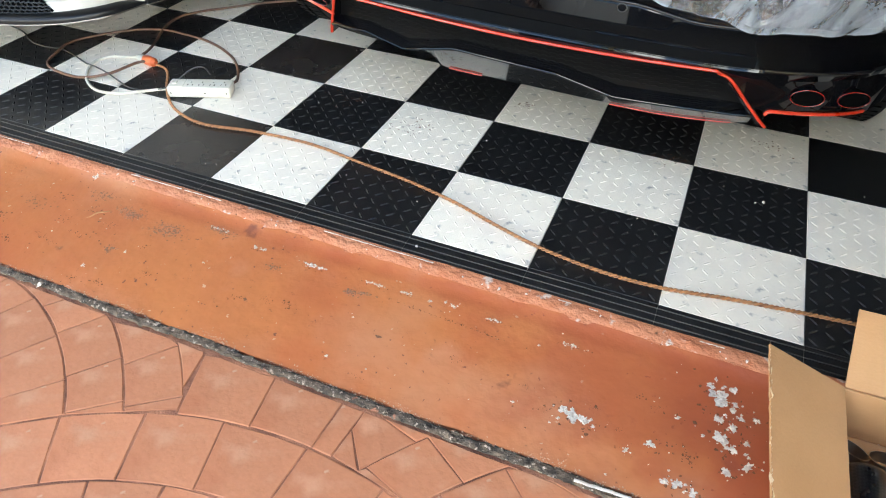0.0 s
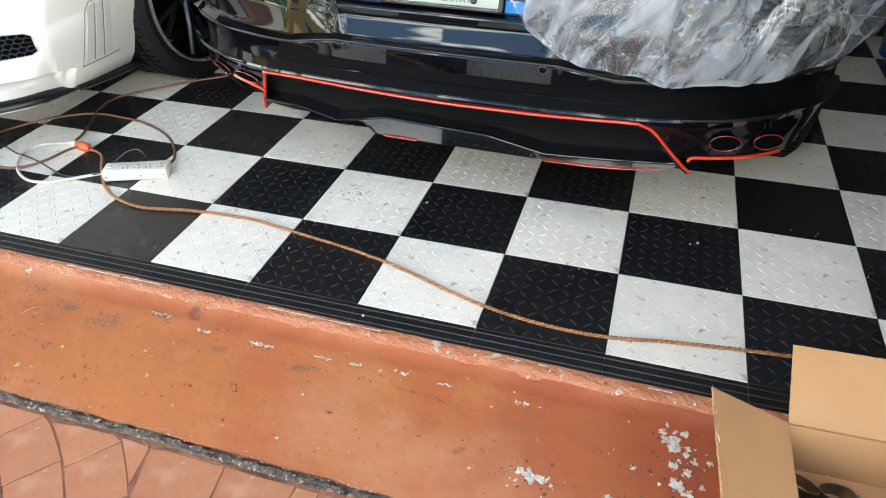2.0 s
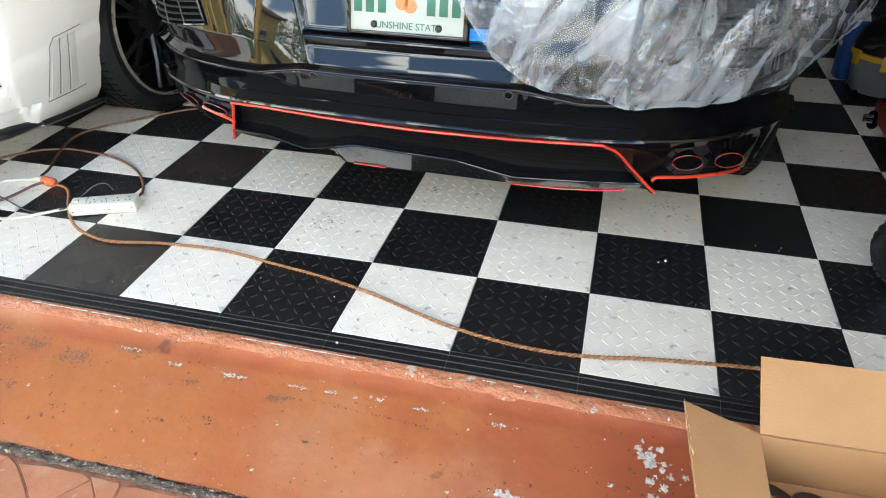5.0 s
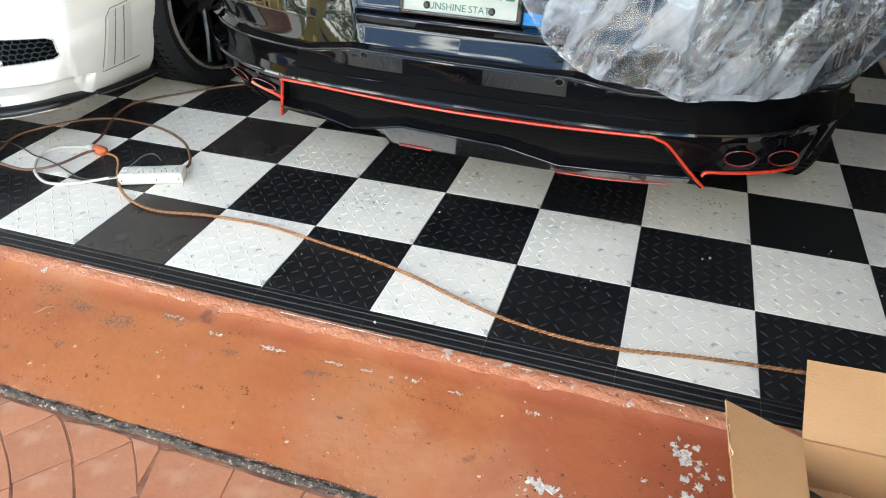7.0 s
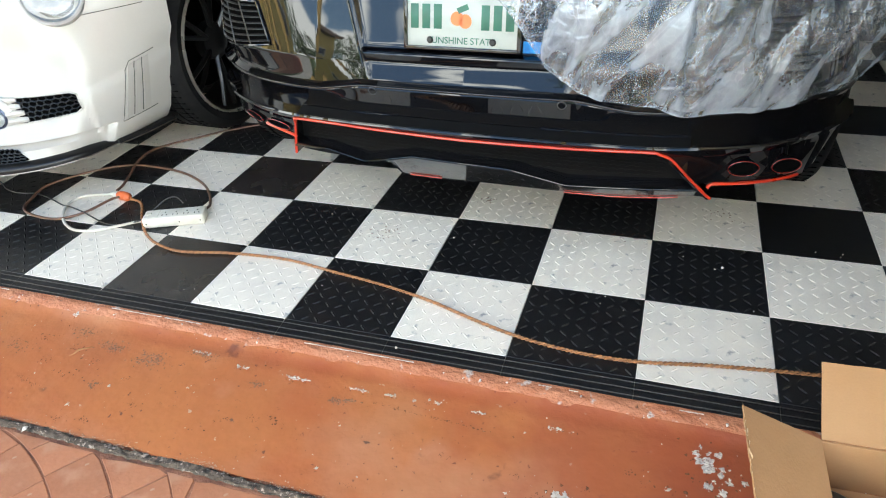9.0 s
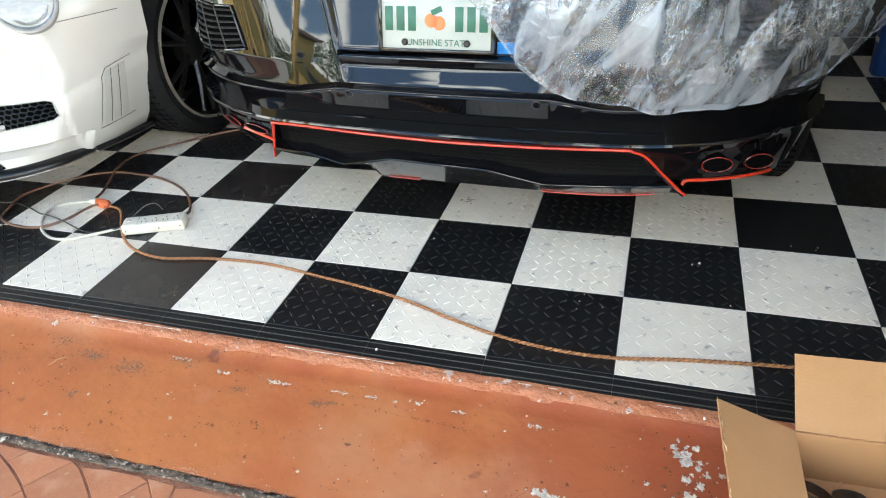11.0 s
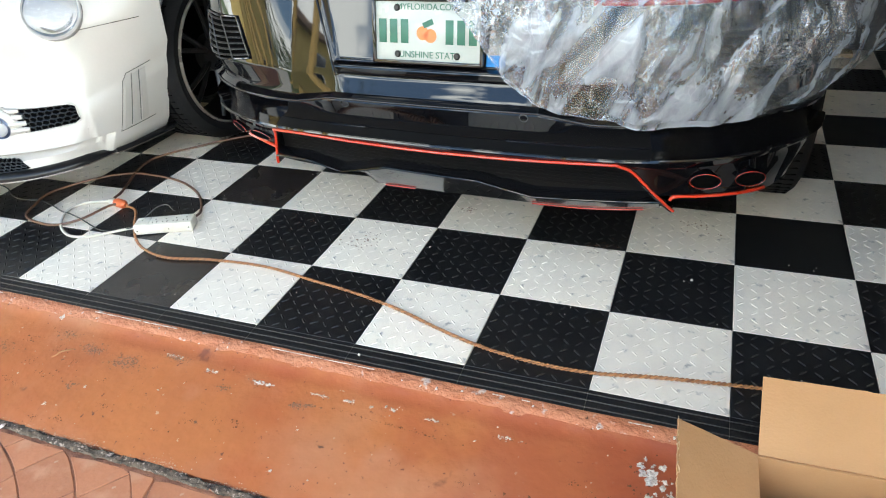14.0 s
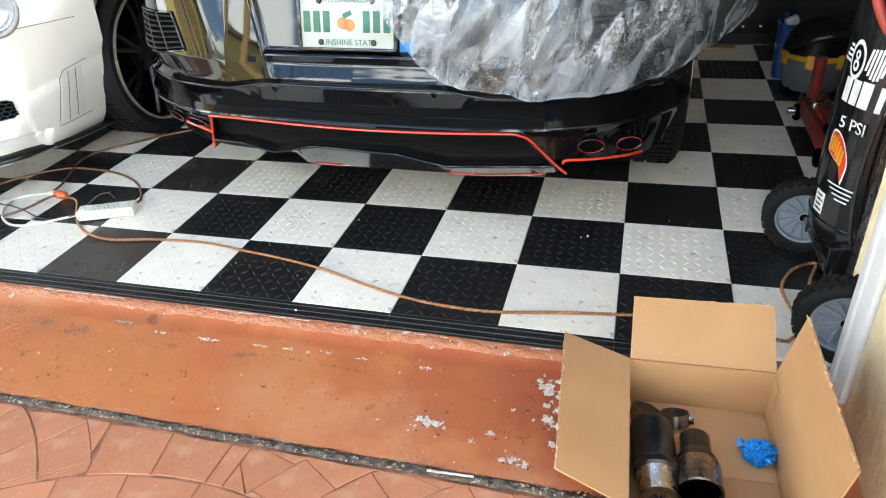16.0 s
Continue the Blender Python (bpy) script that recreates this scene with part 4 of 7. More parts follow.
def black_car():
    car = thing("black_car", (XC, 1.6, 0.0), "glossy black coupe with red pinstriped rear diffuser", "car")
    zs = [0.235, 0.25, 0.265, 0.28, 0.295, 0.31, 0.325, 0.34, 0.355, 0.37, 0.38, 0.388, 0.392, 0.398, 0.404, 0.412, 0.43, 0.45, 0.47, 0.485, 0.497, 0.501, 0.505, 0.510, 0.515, 0.522, 0.53, 0.542, 0.552, 0.557, 0.560, 0.563, 0.566, 0.572, 0.579, 0.585, 0.588, 0.591, 0.594, 0.597, 0.60, 0.607, 0.612, 0.62,
          0.65, 0.68, 0.70, 0.72, 0.75, 0.78, 0.80, 0.84, 0.88, 0.915, 0.95, 0.97, 0.99]
    # finer columns through the middle of the tail
    bm = bmesh.new()
    cols = []
    n = len(LINE)
    for i in range(n - 1):
        cols.append((i, 0.0))
        steps = 5 if abs((LINE[i].x + LINE[i + 1].x) / 2 - XC) < 0.72 else 1
        for k in range(1, steps):
            cols.append((i, k / steps))
    cols.append((n - 1, 0.0))
    grid = []
    for i, k in cols:
        j = min(i + 1, n - 1)
        p, nn = LINE[i].lerp(LINE[j], k), INWARD[i].lerp(INWARD[j], k).normalized()
        u = p.x - XC
        col = []
        for z in zs:
            pz, nz, uz = p, nn, u
            if z > 0.515 and 0.01 < abs(u) < 0.70:      # columns lean with the edge of the plate recess
                grow = 0.28 * (z - 0.535) * (abs(u) / 0.285 if abs(u) < 0.285 else (0.70 - abs(u)) / 0.415)
                uz = u + math.copysign(grow, u)
                pz, nz = plan_at(XC + uz)
            q = pz + nz * depth(uz, z)
            col.append(bm.verts.new((q.x, q.y, z + crease_shift(uz, z))))
        grid.append(col)
    for a in range(len(grid) - 1):
        for b in range(len(zs) - 1):
            vs = (grid[a][b], grid[a + 1][b], grid[a + 1][b + 1], grid[a][b + 1])
            c = sum((v.co for v in vs), Vector()) / 4
            if c.y < 0.75 and (in_diffuser(c.x, c.z) or (c.x - XC > 0.6 and c.z < 0.292 - 0.095 * (c.x - XC - 0.65)) or (XC - c.x > 0.5 and c.z < lerp_table(CORNER_LEFT, XC - c.x))):
                continue
            # wheel openings in the sides
            if c.y > 0.8 and (c.y - 1.17) ** 2 + (c.z - 0.35) ** 2 < 0.40 ** 2:
                continue
            bm.faces.new(vs)
    for v in [v for v in bm.verts if not v.link_faces]:
        bm.verts.remove(v)
    part("rear_body", bm, CAR_BLACK, car, sharp=24)
    # deck and cabin block forward of the tail
    deck = sheet(lambda a, b: (XC + (a - 0.5) * 1.5, 0.80 + 1.8 * b, 0.985 + 0.06 * math.sin(math.pi * a) + 0.28 * b * b), 16, 12, 0.02)
    part("boot_lid", deck, CAR_BLACK, car)
    part("underbody", box(XC - 0.50, XC + 0.70, 0.74, 2.6, 0.17, 0.26, 0.02), SATIN_BLACK, car)
    part("inner_body", box(XC - 0.72, XC + 0.72, 0.70, 2.6, 0.345, 0.80, 0.02), SATIN_BLACK, car)
    # diffuser recess: mesh panel, floor blade, glossy lower panel
    diff = part("diffuser", sheet(lambda a, b: rear(-0.50 + 1.22 * a, 0.255 + (lerp_table(RED_TOP, -0.50 + 1.22 * a) + 0.004 - 0.255) * b, -0.042 + 0.036 * b ** 3), 60, 10), MESH_BLACK, car, "black mesh rear diffuser with red outline")
    # raised wires of the grille
    wires = bmesh.new()
    for k in range(7):
        z0 = 0.30 + 0.0125 * k
        pts = [rear(x, z0 + 0.003 * math.sin(x * 260), -0.0385 + 0.036 * ((z0 - 0.255) / 0.12) ** 3) for x in [-0.42 + 0.008 * i for i in range(131)] if z0 < lerp_table(RED_TOP, x) - 0.006]
        if len(pts) > 3:
            tube(pts, 0.0011, 4, bm=wires)
    part("grille_web", wires, MESH_BLACK, diff)
    xs = [-0.47 + 0.0117 * i for i in range(101)]
    lip_top = bmesh.new()
    ga = []
    for x in xs:
        z = lerp_table(LIP, x) + 0.004
        p = rear(x, 0.31, -0.002)
        ga.append([lip_top.verts.new(v) for v in ((p.x, p.y + 0.050, z + 0.016), (p.x, p.y + 0.006, z + 0.004), (p.x, p.y, z), (p.x, p.y + 0.002, z - 0.006))])
    for a, b in zip(ga, ga[1:]):
        for j in range(3):
            lip_top.faces.new((a[j], b[j], b[j + 1], a[j + 1]))
    part("diffuser_blade", lip_top, CAR_BLACK, diff)
    # bead added along the lip to draw its bright highlight
    part("blade_edge", tube([rear(x, 0.31, -0.002) - Vector((0, 0.001, 0.31 - lerp_table(LIP, x) - 0.004)) for x in xs], 0.0018, 8), CAR_BLACK, diff)
    low = bmesh.new()
    ga = []
    for x in xs:
        z = lerp_table(LIP, x) + 0.004
        p = rear(x, 0.31, -0.002)
        zb = max(0.218 + 0.05 * max(0.0, abs(x - XC) - 0.40), z - 0.014 - 4.0 * max(0.0, x + 0.150) if x < 0.0 else 0.0)
        ga.append([low.verts.new(v) for v in ((p.x, p.y + 0.002, z - 0.006), (p.x, p.y + 0.052, zb + 0.004), (p.x, p.y + 0.056, zb), (p.x, p.y + 0.30, zb - 0.01))])
    for a, b in zip(ga, ga[1:]):
        for j in range(3):
            low.faces.new((a[j], b[j], b[j + 1], a[j + 1]))
    part("lower_panel", low, CARBON, diff, "glossy grey-black lower panel mirroring the tiles")
    for x0, x1 in ((-0.10, 0.0), (0.36, 0.66)):
        pts = []
        for i in range(21):
            x = x0 + (x1 - x0) * i / 20
            p = rear(x, 0.31, -0.002)
            pts.append((p.x, p.y + 0.053, 0.217 + 0.05 * max(0.0, abs(x - XC) - 0.40)))
        part("lower_pinstripe", tube(pts, 0.0016, 6), RED_LINE, diff)
    # red outline of the diffuser
    pts = [rear(red_left(0.252 + 0.125 * i / 8), 0.252 + 0.125 * i / 8, 0.002) + Vector((0, 0.012 * (1 - i / 8), 0)) for i in range(8)]
    top = [(-0.445, 0.377), (-0.435, 0.382)] + RED_TOP[1:6] + [(0.60, 0.378), (0.632, 0.360), (0.68, 0.308), (0.735, 0.248)]
    pts += [rear(p.x, p.z, 0.003) for p in spline([(x, 0, z) for x, z in top], 6)]
    part("diffuser_pinstripe", tube(pts, 0.0043, 8, flat=0.9), RED_LINE, car, "bright red pinstripe round the diffuser")
    blade = sheet(lambda a, b: rear(0.632 + 0.105 * a, 0.357 - 0.112 * a, 0.0) + Vector((-0.004, 0.07 * b, -0.002)), 10, 4, 0.004)
    part("side_blade", blade, CAR_BLACK, car)
    blade = sheet(lambda a, b: rear(red_left(0.377 - 0.122 * a), 0.377 - 0.122 * a, 0.0) + Vector((0.004 + 0.010 * b, 0.012 * a + 0.07 * b, -0.002 + 0.012 * a * b)), 10, 4, 0.004)
    part("side_blade", blade, CAR_BLACK, car)
    for sgn in (1, -1):
        # corner pinstripe and exhaust tips
        run = ((0.634, 0.283), (0.644, 0.293), (0.69, 0.290), (0.74, 0.286), (0.79, 0.281), (0.83, 0.276), (0.862, 0.272))
        if sgn < 0:
            run = ((0.543, 0.3175), (0.556, 0.322), (0.58, 0.326), (0.61, 0.330), (0.64, 0.333), (0.668, 0.335))
        pts = [rear(XC + sgn * u, z, 0.003) for u, z in run]
        part("corner_pinstripe", tube(spline(pts, 4), 0.0045, 8), RED_LINE, car)
        for u, z in (((0.708, 0.334), (0.811, 0.320)) if sgn > 0 else ((0.610, 0.346), (0.724, 0.344))):
            def oval(t, k, off):
                a = 2 * math.pi * t
                c = rear(XC + sgn * u, z, 0.010 if sgn > 0 else 0.003)
                e = (rear(XC + sgn * u + 0.03, z) - rear(XC + sgn * u - 0.03, z)).normalized().lerp(Vector((1, SLEW, 0)), 0.5 if sgn > 0 else 0.0).normalized()
                if sgn < 0:
                    e = (rear(XC - u + 0.04, z - 0.002) - rear(XC - u - 0.04, z + 0.002)).normalized()
                return c + e * ((0.037 if sgn > 0 else 0.052) * k * math.cos(a)) + Vector((0, 0, (0.0200 if sgn > 0 else 0.0105) * k * math.sin(a))) + Vector((e.y, -e.x, 0)) * off
            tip = part("exhaust_tip", sheet(lambda t, b: oval(t, 0.96 - 0.1 * b, 0.003 - 0.05 * b), 28, 4), SLOT, car, "oval black exhaust outlet with a thin red ring")
            # flat near-black disc in place of the shaded depth of the pipe
            bm = bmesh.new()
            bm.faces.new([bm.verts.new(oval(i / 28, 0.86, 0.0012)) for i in range(28)])
            part("bore", bm, SLOT, tip, smooth=False)
            part("ring", tube([oval(i / 32, 1.0, 0.003) for i in range(32)], 0.0009, 6, closed=True), RED_LENS, tip, "thin red ring")
        # brow over the exhausts
        part("brow", tube([rear(XC + sgn * (0.60 + 0.028 * i), 0.398 - 0.0005 * i, 0.003) for i in range(9)], 0.0055, 10), CAR_BLACK, car)
        louvre(car, -sgn)
        # tail lamp
        def lamp(a, b, off):
            uu = 0.42 + 0.34 * a
            return rear(XC + sgn * uu, 0.752 + 0.012 * a + (0.075 + 0.02 * a) * b, off)
        tl = part("tail_lamp", sheet(lambda a, b: lamp(a, b, 0.003 + 0.010 * math.sin(math.pi * b)), 18, 8, 0.003), SATIN_BLACK, car, "dark tail lamp with glossy red edge")
        edge = [lamp(i / 16, 0, 0.006) for i in range(17)] + [lamp(1, j / 6, 0.006) for j in range(1, 7)] + [lamp(1 - i / 16, 1, 0.006) for i in range(1, 17)] + [lamp(0, 1 - j / 6, 0.006) for j in range(1, 6)]
        part("red_edge", tube(edge, 0.007, 8, closed=True), RED_LENS, tl, "red lamp edge")
        # parking sensor
        c = rear(XC + (0.265 if sgn > 0 else -0.257), 0.4905, 0.001)
        m = along(c, c + Vector((0, -0.1, -0.025)))
        sensor = part("parking_sensor", lathe([(0.0, 0.0015), (0.0085, 0.0015), (0.0095, 0.0005), (0.0095, -0.002)], m, 24), CAR_BLACK, car)
        part("sensor_ring", lathe([(0.0098, -0.002), (0.0104, 0.0018), (0.0116, 0.0018), (0.0122, -0.002)], m, 24), SENSOR_RING, sensor, "thin grey ring")
    # thin seam under the boot and the bumper step
    for a, b, z in ((-0.32, -0.11, 0.4175), (0.30, 0.66, 0.4135)):
        part("bumper_step", tube([rear(a + (b - a) * i / 14, z - 0.02 * abs(a + (b - a) * i / 14 - XC) * (1 if a < 0 else 0.2), 0.0015) for i in range(15)], 0.0035, 6, flat=0.5), CAR_BLACK, car)
    # added matt cover between bumper and valance, hides the ledge's bright reflections
    def ledge_cover(a, b):
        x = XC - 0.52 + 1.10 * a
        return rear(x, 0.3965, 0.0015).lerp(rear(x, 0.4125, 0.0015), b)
    part("ledge_cover", sheet(ledge_cover, 80, 2), MESH_BLACK, car, "matt black cover added to keep the bumper ledge dark")
    part("boot_seam", tube([rear(XC - 0.27 + 0.54 * i / 20, 0.5925, 0.001) for i in range(21)], 0.0022, 6, flat=0.8), CAR_BLACK, car)
    # beads of body paint, added so recess edges and crease show a highlight line
    for sgn in (-1, 1):
        run = [(0.545 + 0.30 * i / 24) for i in range(25)]
        part("recess_edge", tube([rear(XC + sgn * (0.287 + 0.28 * (z - 0.535)), z, 0.0008) for z in run], 0.0032, 8), CAR_BLACK, car)
    part("crease_bead", tube([rear(XC - 0.84 + 1.68 * i / 80, 0.5035, 0.0005) for i in range(81)], 0.0038, 10), CAR_BLACK, car)
    for sx in (-1, 1):
        wheel_parts(car, (XC + sx * 0.856, 1.17, 0.352), (sx, 0, 0), 0.352, 0.27, 0.268)
    # number plate in its frame; the registration is shown as plain bars
    tilt = 12.0
    pm = pose(0.084, 0.468, 0.682, 90 - tilt, 0, -2.7)
    plate = part("number_plate", box(-0.1525, 0.1525, -0.076, 0.076, -0.001, 0.001, 0.0006, m=pm), PLATE, car, "white and green registration plate in a black frame")
    frame_bm = None
    for a, b, c, d in ((-0.158, 0.158, -0.083, -0.073), (-0.158, 0.158, 0.073, 0.083), (-0.158, -0.148, -0.083, 0.083), (0.148, 0.158, -0.083, 0.083)):
        frame_bm = box(a, b, c, d, -0.006, 0.006, 0.002, bm=frame_bm, m=pm)
    part("plate_frame", frame_bm, CAR_BLACK, plate, "glossy black plate frame")
    part("plate_bracket", box(-0.06, 0.06, -0.02, 0.05, -0.035, -0.007, 0.002, m=pm), SATIN_BLACK, plate)
    for x in (-0.085, 0.085):
        for y in (-0.058, 0.058):
            part("screw_cap", lathe([(0.0, 0.005), (0.006, 0.005), (0.009, 0.002), (0.009, 0.0)], pm @ Matrix.Translation((x, y, 0.001)), 16), SATIN_BLACK, plate)
    for x in (-0.128, -0.096, -0.064, 0.064, 0.096, 0.128):
        part("registration_bar", box(x - 0.011, x + 0.011, -0.030, 0.030, 0.001, 0.0022, 0.0005, m=pm), PLATE_GREEN, plate)
    for cx, cz in ((-0.012, -0.004), (0.010, -0.010)):
        part("fruit_print", lathe([(0.0, 0.0016), (0.017, 0.0016), (0.0175, 0.001)], pm @ Matrix.Translation((cx, cz, 0.0)), 24), PLATE_ORANGE, plate)
    part("leaf_print", box(-0.004, 0.026, 0.010, 0.024, 0.001, 0.0018, m=pm @ Matrix.Rotation(0.4, 4, "Z")), PLATE_GREEN, plate)
    letters("SUNSHINE STATE", 0.0235, pm @ Matrix.Translation((0.0, -0.0585, 0.0018)), "plate_motto", PLATE_GREEN, plate)
    letters("MYFLORIDA.COM", 0.0215, pm @ Matrix.Translation((0.0, 0.060, 0.0018)), "plate_heading", PLATE_GREEN, plate)
    # key lock and camera bump over the plate
    part("boot_handle", box(XC - 0.09, XC + 0.09, 0.40, 0.47, 0.795, 0.82, 0.008), SATIN_BLACK, car)
    return car


black_car()
tagged(part("blue_tape_strip", sheet(lambda a, b: rear(0.245 + 0.050 * a, 0.602 + 0.026 * b, 0.003 + 0.001 * math.sin(9 * a)), 12, 4, 0.0006), BLUE_TAPE), "strip of blue masking tape on the boot panel", "tape")


# ---- clear plastic film hanging over the corner of the black car ----
def film_sheet():
    tilt = {}

    def facets(p):
        """Creased paper: the lower envelope of randomly tilted planes."""
        dist, pts = noise.voronoi(p)
        best = 9.0
        for d, q in zip(dist, pts):
            key = (round(q.x, 3), round(q.y, 3))
            if key not in tilt:
                r = random.Random(hash(key))
                tilt[key] = (r.uniform(-0.9, 0.9), r.uniform(-0.9, 0.9), r.uniform(0, 0.25))
            tx, ty, c = tilt[key]
            best = min(best, c + tx * (p.x - q.x) + ty * (p.y - q.y) + 0.55 * d)
        return best

    plan = spline([(-0.06, 0.44, 0), (0.10, 0.425, 0), (0.25, 0.392, 0), (0.42, 0.366, 0), (0.60, 0.362, 0), (0.75, 0.405, 0), (0.89, 0.475, 0), (1.02, 0.60, 0), (1.12, 0.75, 0), (1.21, 0.90, 0), (1.29, 1.06, 0)], 12)
    foot = [(-0.06, 0.99), (0.05, 0.90), (0.12, 0.83), (0.18, 0.75), (0.25, 0.685), (0.31, 0.60), (0.40, 0.535), (0.50, 0.518), (0.58, 0.511), (0.65, 0.492), (0.72, 0.498), (0.82, 0.493), (0.92, 0.505), (1.02, 0.518), (1.10, 0.54), (1.18, 0.565), (1.24, 0.60), (1.30, 0.68)]
    n = len(plan) - 1

    def at(a, b):
        k = a * n
        i = min(int(k), n - 1)
        p = plan[i].lerp(plan[i + 1], k - i)
        d = plan[i + 1] - plan[i]
        out = Vector((d.y, -d.x, 0)).normalized()
        zb = lerp_table(foot, p.x) + 0.006 * noise.noise((a * 30, 0, 2))
        z = zb + (1.02 - zb) * b
        x = p.x
        # long slanting folds that run down from above, and crumples between
        s = x * 1.0 + 0.55 * (z - 0.75) * (x - 0.62)
        fold = 1 - abs(noise.noise((s * 11, z * 1.5, 0.3))) * 2.2
        fold2 = 1 - abs(noise.noise((s * 24, z * 3.0, 7.3))) * 2.2
        arc = a * 1.75
        cr = facets(Vector((arc * 15 + 0.6 * noise.noise((arc * 7, z * 7, 1)), z * 11, 0.5)))
        cr2 = facets(Vector((arc * 50 + noise.noise((arc * 17, z * 17, 5)), z * 42, 3.5)))
        amp = 1.0 if b > 0.03 else 0.6
        wild = min(1.0, max(0.15, 0.55 + 1.6 * noise.noise((arc * 2.6, z * 3.2, 9))))
        h = (0.016 * fold + 0.008 * fold2 + 0.010 * cr + 0.0150 * max(0.0, wild - 0.30) * cr2) * amp - 0.008
        belly = 0.028 * math.sin(math.pi * min(1, b * 1.4)) * min(1.0, max(0.0, (x - 0.2) / 0.3))
        lean = 0.20 * max(0.0, z - 0.72) + 0.55 * max(0.0, z - 0.86) ** 1.3
        q = Vector((x, p.y, 0)) + out * (h + belly) + Vector((-0.25 * lean * max(0.0, x - 0.5), lean, 0))
        # keep clear of the paint
        if q.x < 0.95:
            lim = rear(q.x, min(0.95, z), 0.010)
            if q.y > lim.y:
                q.y = lim.y
        return (q.x, q.y, z)
    film = thing("plastic_film", (0.6, 0.40, 0.50), "crumpled clear plastic film draped over the car's tail", "plastic film")
    part("draped_sheet", sheet(at, 420, 220), FILM, film, sharp=180)
    part("hem", tube([at(i / 220, 0.0) for i in range(221)], 0.0016, 5), FILM, film, "curled lower edge of the film")
    return film


film_sheet()


# ---- white car, seen from its front corner ----
W_SECT = [
    (0.182, [(-1.285, 0.87), (-1.305, 0.71), (-1.335, 0.565), (-1.395, 0.43), (-1.52, 0.32), (-1.75, 0.245), (-2.15, 0.205)]),
    (0.215, [(-1.262, 0.87), (-1.285, 0.715), (-1.325, 0.575), (-1.39, 0.44), (-1.52, 0.335), (-1.75, 0.26), (-2.15, 0.22)]),
    (0.235, [(-1.255, 0.87), (-1.280, 0.72), (-1.322, 0.59), (-1.385, 0.475), (-1.52, 0.375), (-1.75, 0.30), (-2.15, 0.26)]),
    (0.30, [(-1.232, 0.87), (-1.262, 0.73), (-1.312, 0.61), (-1.38, 0.51), (-1.52, 0.415), (-1.75, 0.345), (-2.15, 0.305)]),
    (0.40, [(-1.200, 0.87), (-1.242, 0.75), (-1.300, 0.64), (-1.375, 0.545), (-1.52, 0.455), (-1.75, 0.39), (-2.15, 0.35)]),
    (0.46, [(-1.178, 0.87), (-1.225, 0.765), (-1.292, 0.66), (-1.372, 0.565), (-1.52, 0.475), (-1.75, 0.41), (-2.15, 0.37)]),
    (0.52, [(-1.150, 0.87), (-1.205, 0.78), (-1.284, 0.675), (-1.37, 0.58), (-1.52, 0.49), (-1.75, 0.425), (-2.15, 0.385)]),
    (0.66, [(-1.138, 0.87), (-1.195, 0.79), (-1.278, 0.69), (-1.37, 0.60), (-1.52, 0.515), (-1.75, 0.455), (-2.15, 0.415)]),
    (0.80, [(-1.135, 0.90), (-1.200, 0.83), (-1.285, 0.75), (-1.38, 0.68), (-1.53, 0.62), (-1.76, 0.57), (-2.15, 0.54)]),
    (0.90, [(-1.16, 1.00), (-1.23, 0.96), (-1.31, 0.91), (-1.40, 0.87), (-1.55, 0.83), (-1.78, 0.80), (-2.15, 0.78)]),
]
W_ROWS = [[(z, p) for p in spline([(x, y, 0) for x, y in pts], 10)] for z, pts in W_SECT]


def nose(s, z, off=0.0):
    """A place on the white nose: s 0 at the wheel arch to 1 at the middle; off metres proud."""
    def at(s, z):
        k = min(max(s, 0.0), 1.0) * (len(W_ROWS[0]) - 1)
        i = min(int(k), len(W_ROWS[0]) - 2)
        prev = None
        for (za, _), (zb, _), ra, rb in zip(W_SECT, W_SECT[1:], W_ROWS, W_ROWS[1:]):
            if z <= zb or zb == W_SECT[-1][0]:
                t = (z - za) / (zb - za)
                a, b = ra[i][1].lerp(ra[i + 1][1], k - i), rb[i][1].lerp(rb[i + 1][1], k - i)
                q = a.lerp(b, t)
                return Vector((q.x, q.y, z))
    p = at(s, z)
    if z < 0.240 and s > 0.28:        # the chin is set back under a ledge
        p = p + Vector((-0.010, 0.020, 0)) * min(1.0, (s - 0.28) / 0.05) * min(1.0, (0.240 - z) / 0.003)
    if off:
        n = (at(s + 0.01, z) - at(s - 0.01, z)).cross(at(s, z + 0.01) - at(s, z - 0.01)).normalized()
        if n.y > 0:
            n = -n
        p = p + n * off
    return p


def nose_s(x, z):
    lo, hi = 0.0, 1.0
    for _ in range(24):
        mid = (lo + hi) / 2
        if nose(mid, z).x > x:
            lo = mid
        else:
            hi = mid
    return (lo + hi) / 2


def shoulder(s, z):
    """The lower corner of the nose stands proud of the wing below a soft crease."""
    ridge = 0.462 - 0.20 * s
    edge = 0.335 + 0.70 * (z - 0.18)
    return 0.010 * min(1.0, max(0.0, (ridge - z) / 0.034)) * min(1.0, max(0.0, (edge - s) / 0.014)) * min(1.0, max(0.0, (z - 0.160) / 0.012))


def honeycomb(parent, quad, cells):
    """Raised hexagonal web over a patch; quad(a, b, off)."""
    nu, nv = cells
    web = bmesh.new()
    for i in range(nu):
        for j in range(nv):
            ca, cb = (i + 0.5 + (0.5 if j % 2 else 0)) / (nu + 0.5), (j + 0.5) / nv
            ring = [quad(min(1, max(0, ca + 0.50 / nu * math.cos(math.pi / 6 + k * math.pi / 3))), min(1, max(0, cb + 0.62 / nv * math.sin(math.pi / 6 + k * math.pi / 3))), 0.004) for k in range(6)]
            tube(ring, 0.0022, 4, closed=True, bm=web)
    part("honeycomb", web, SATIN_BLACK, parent)


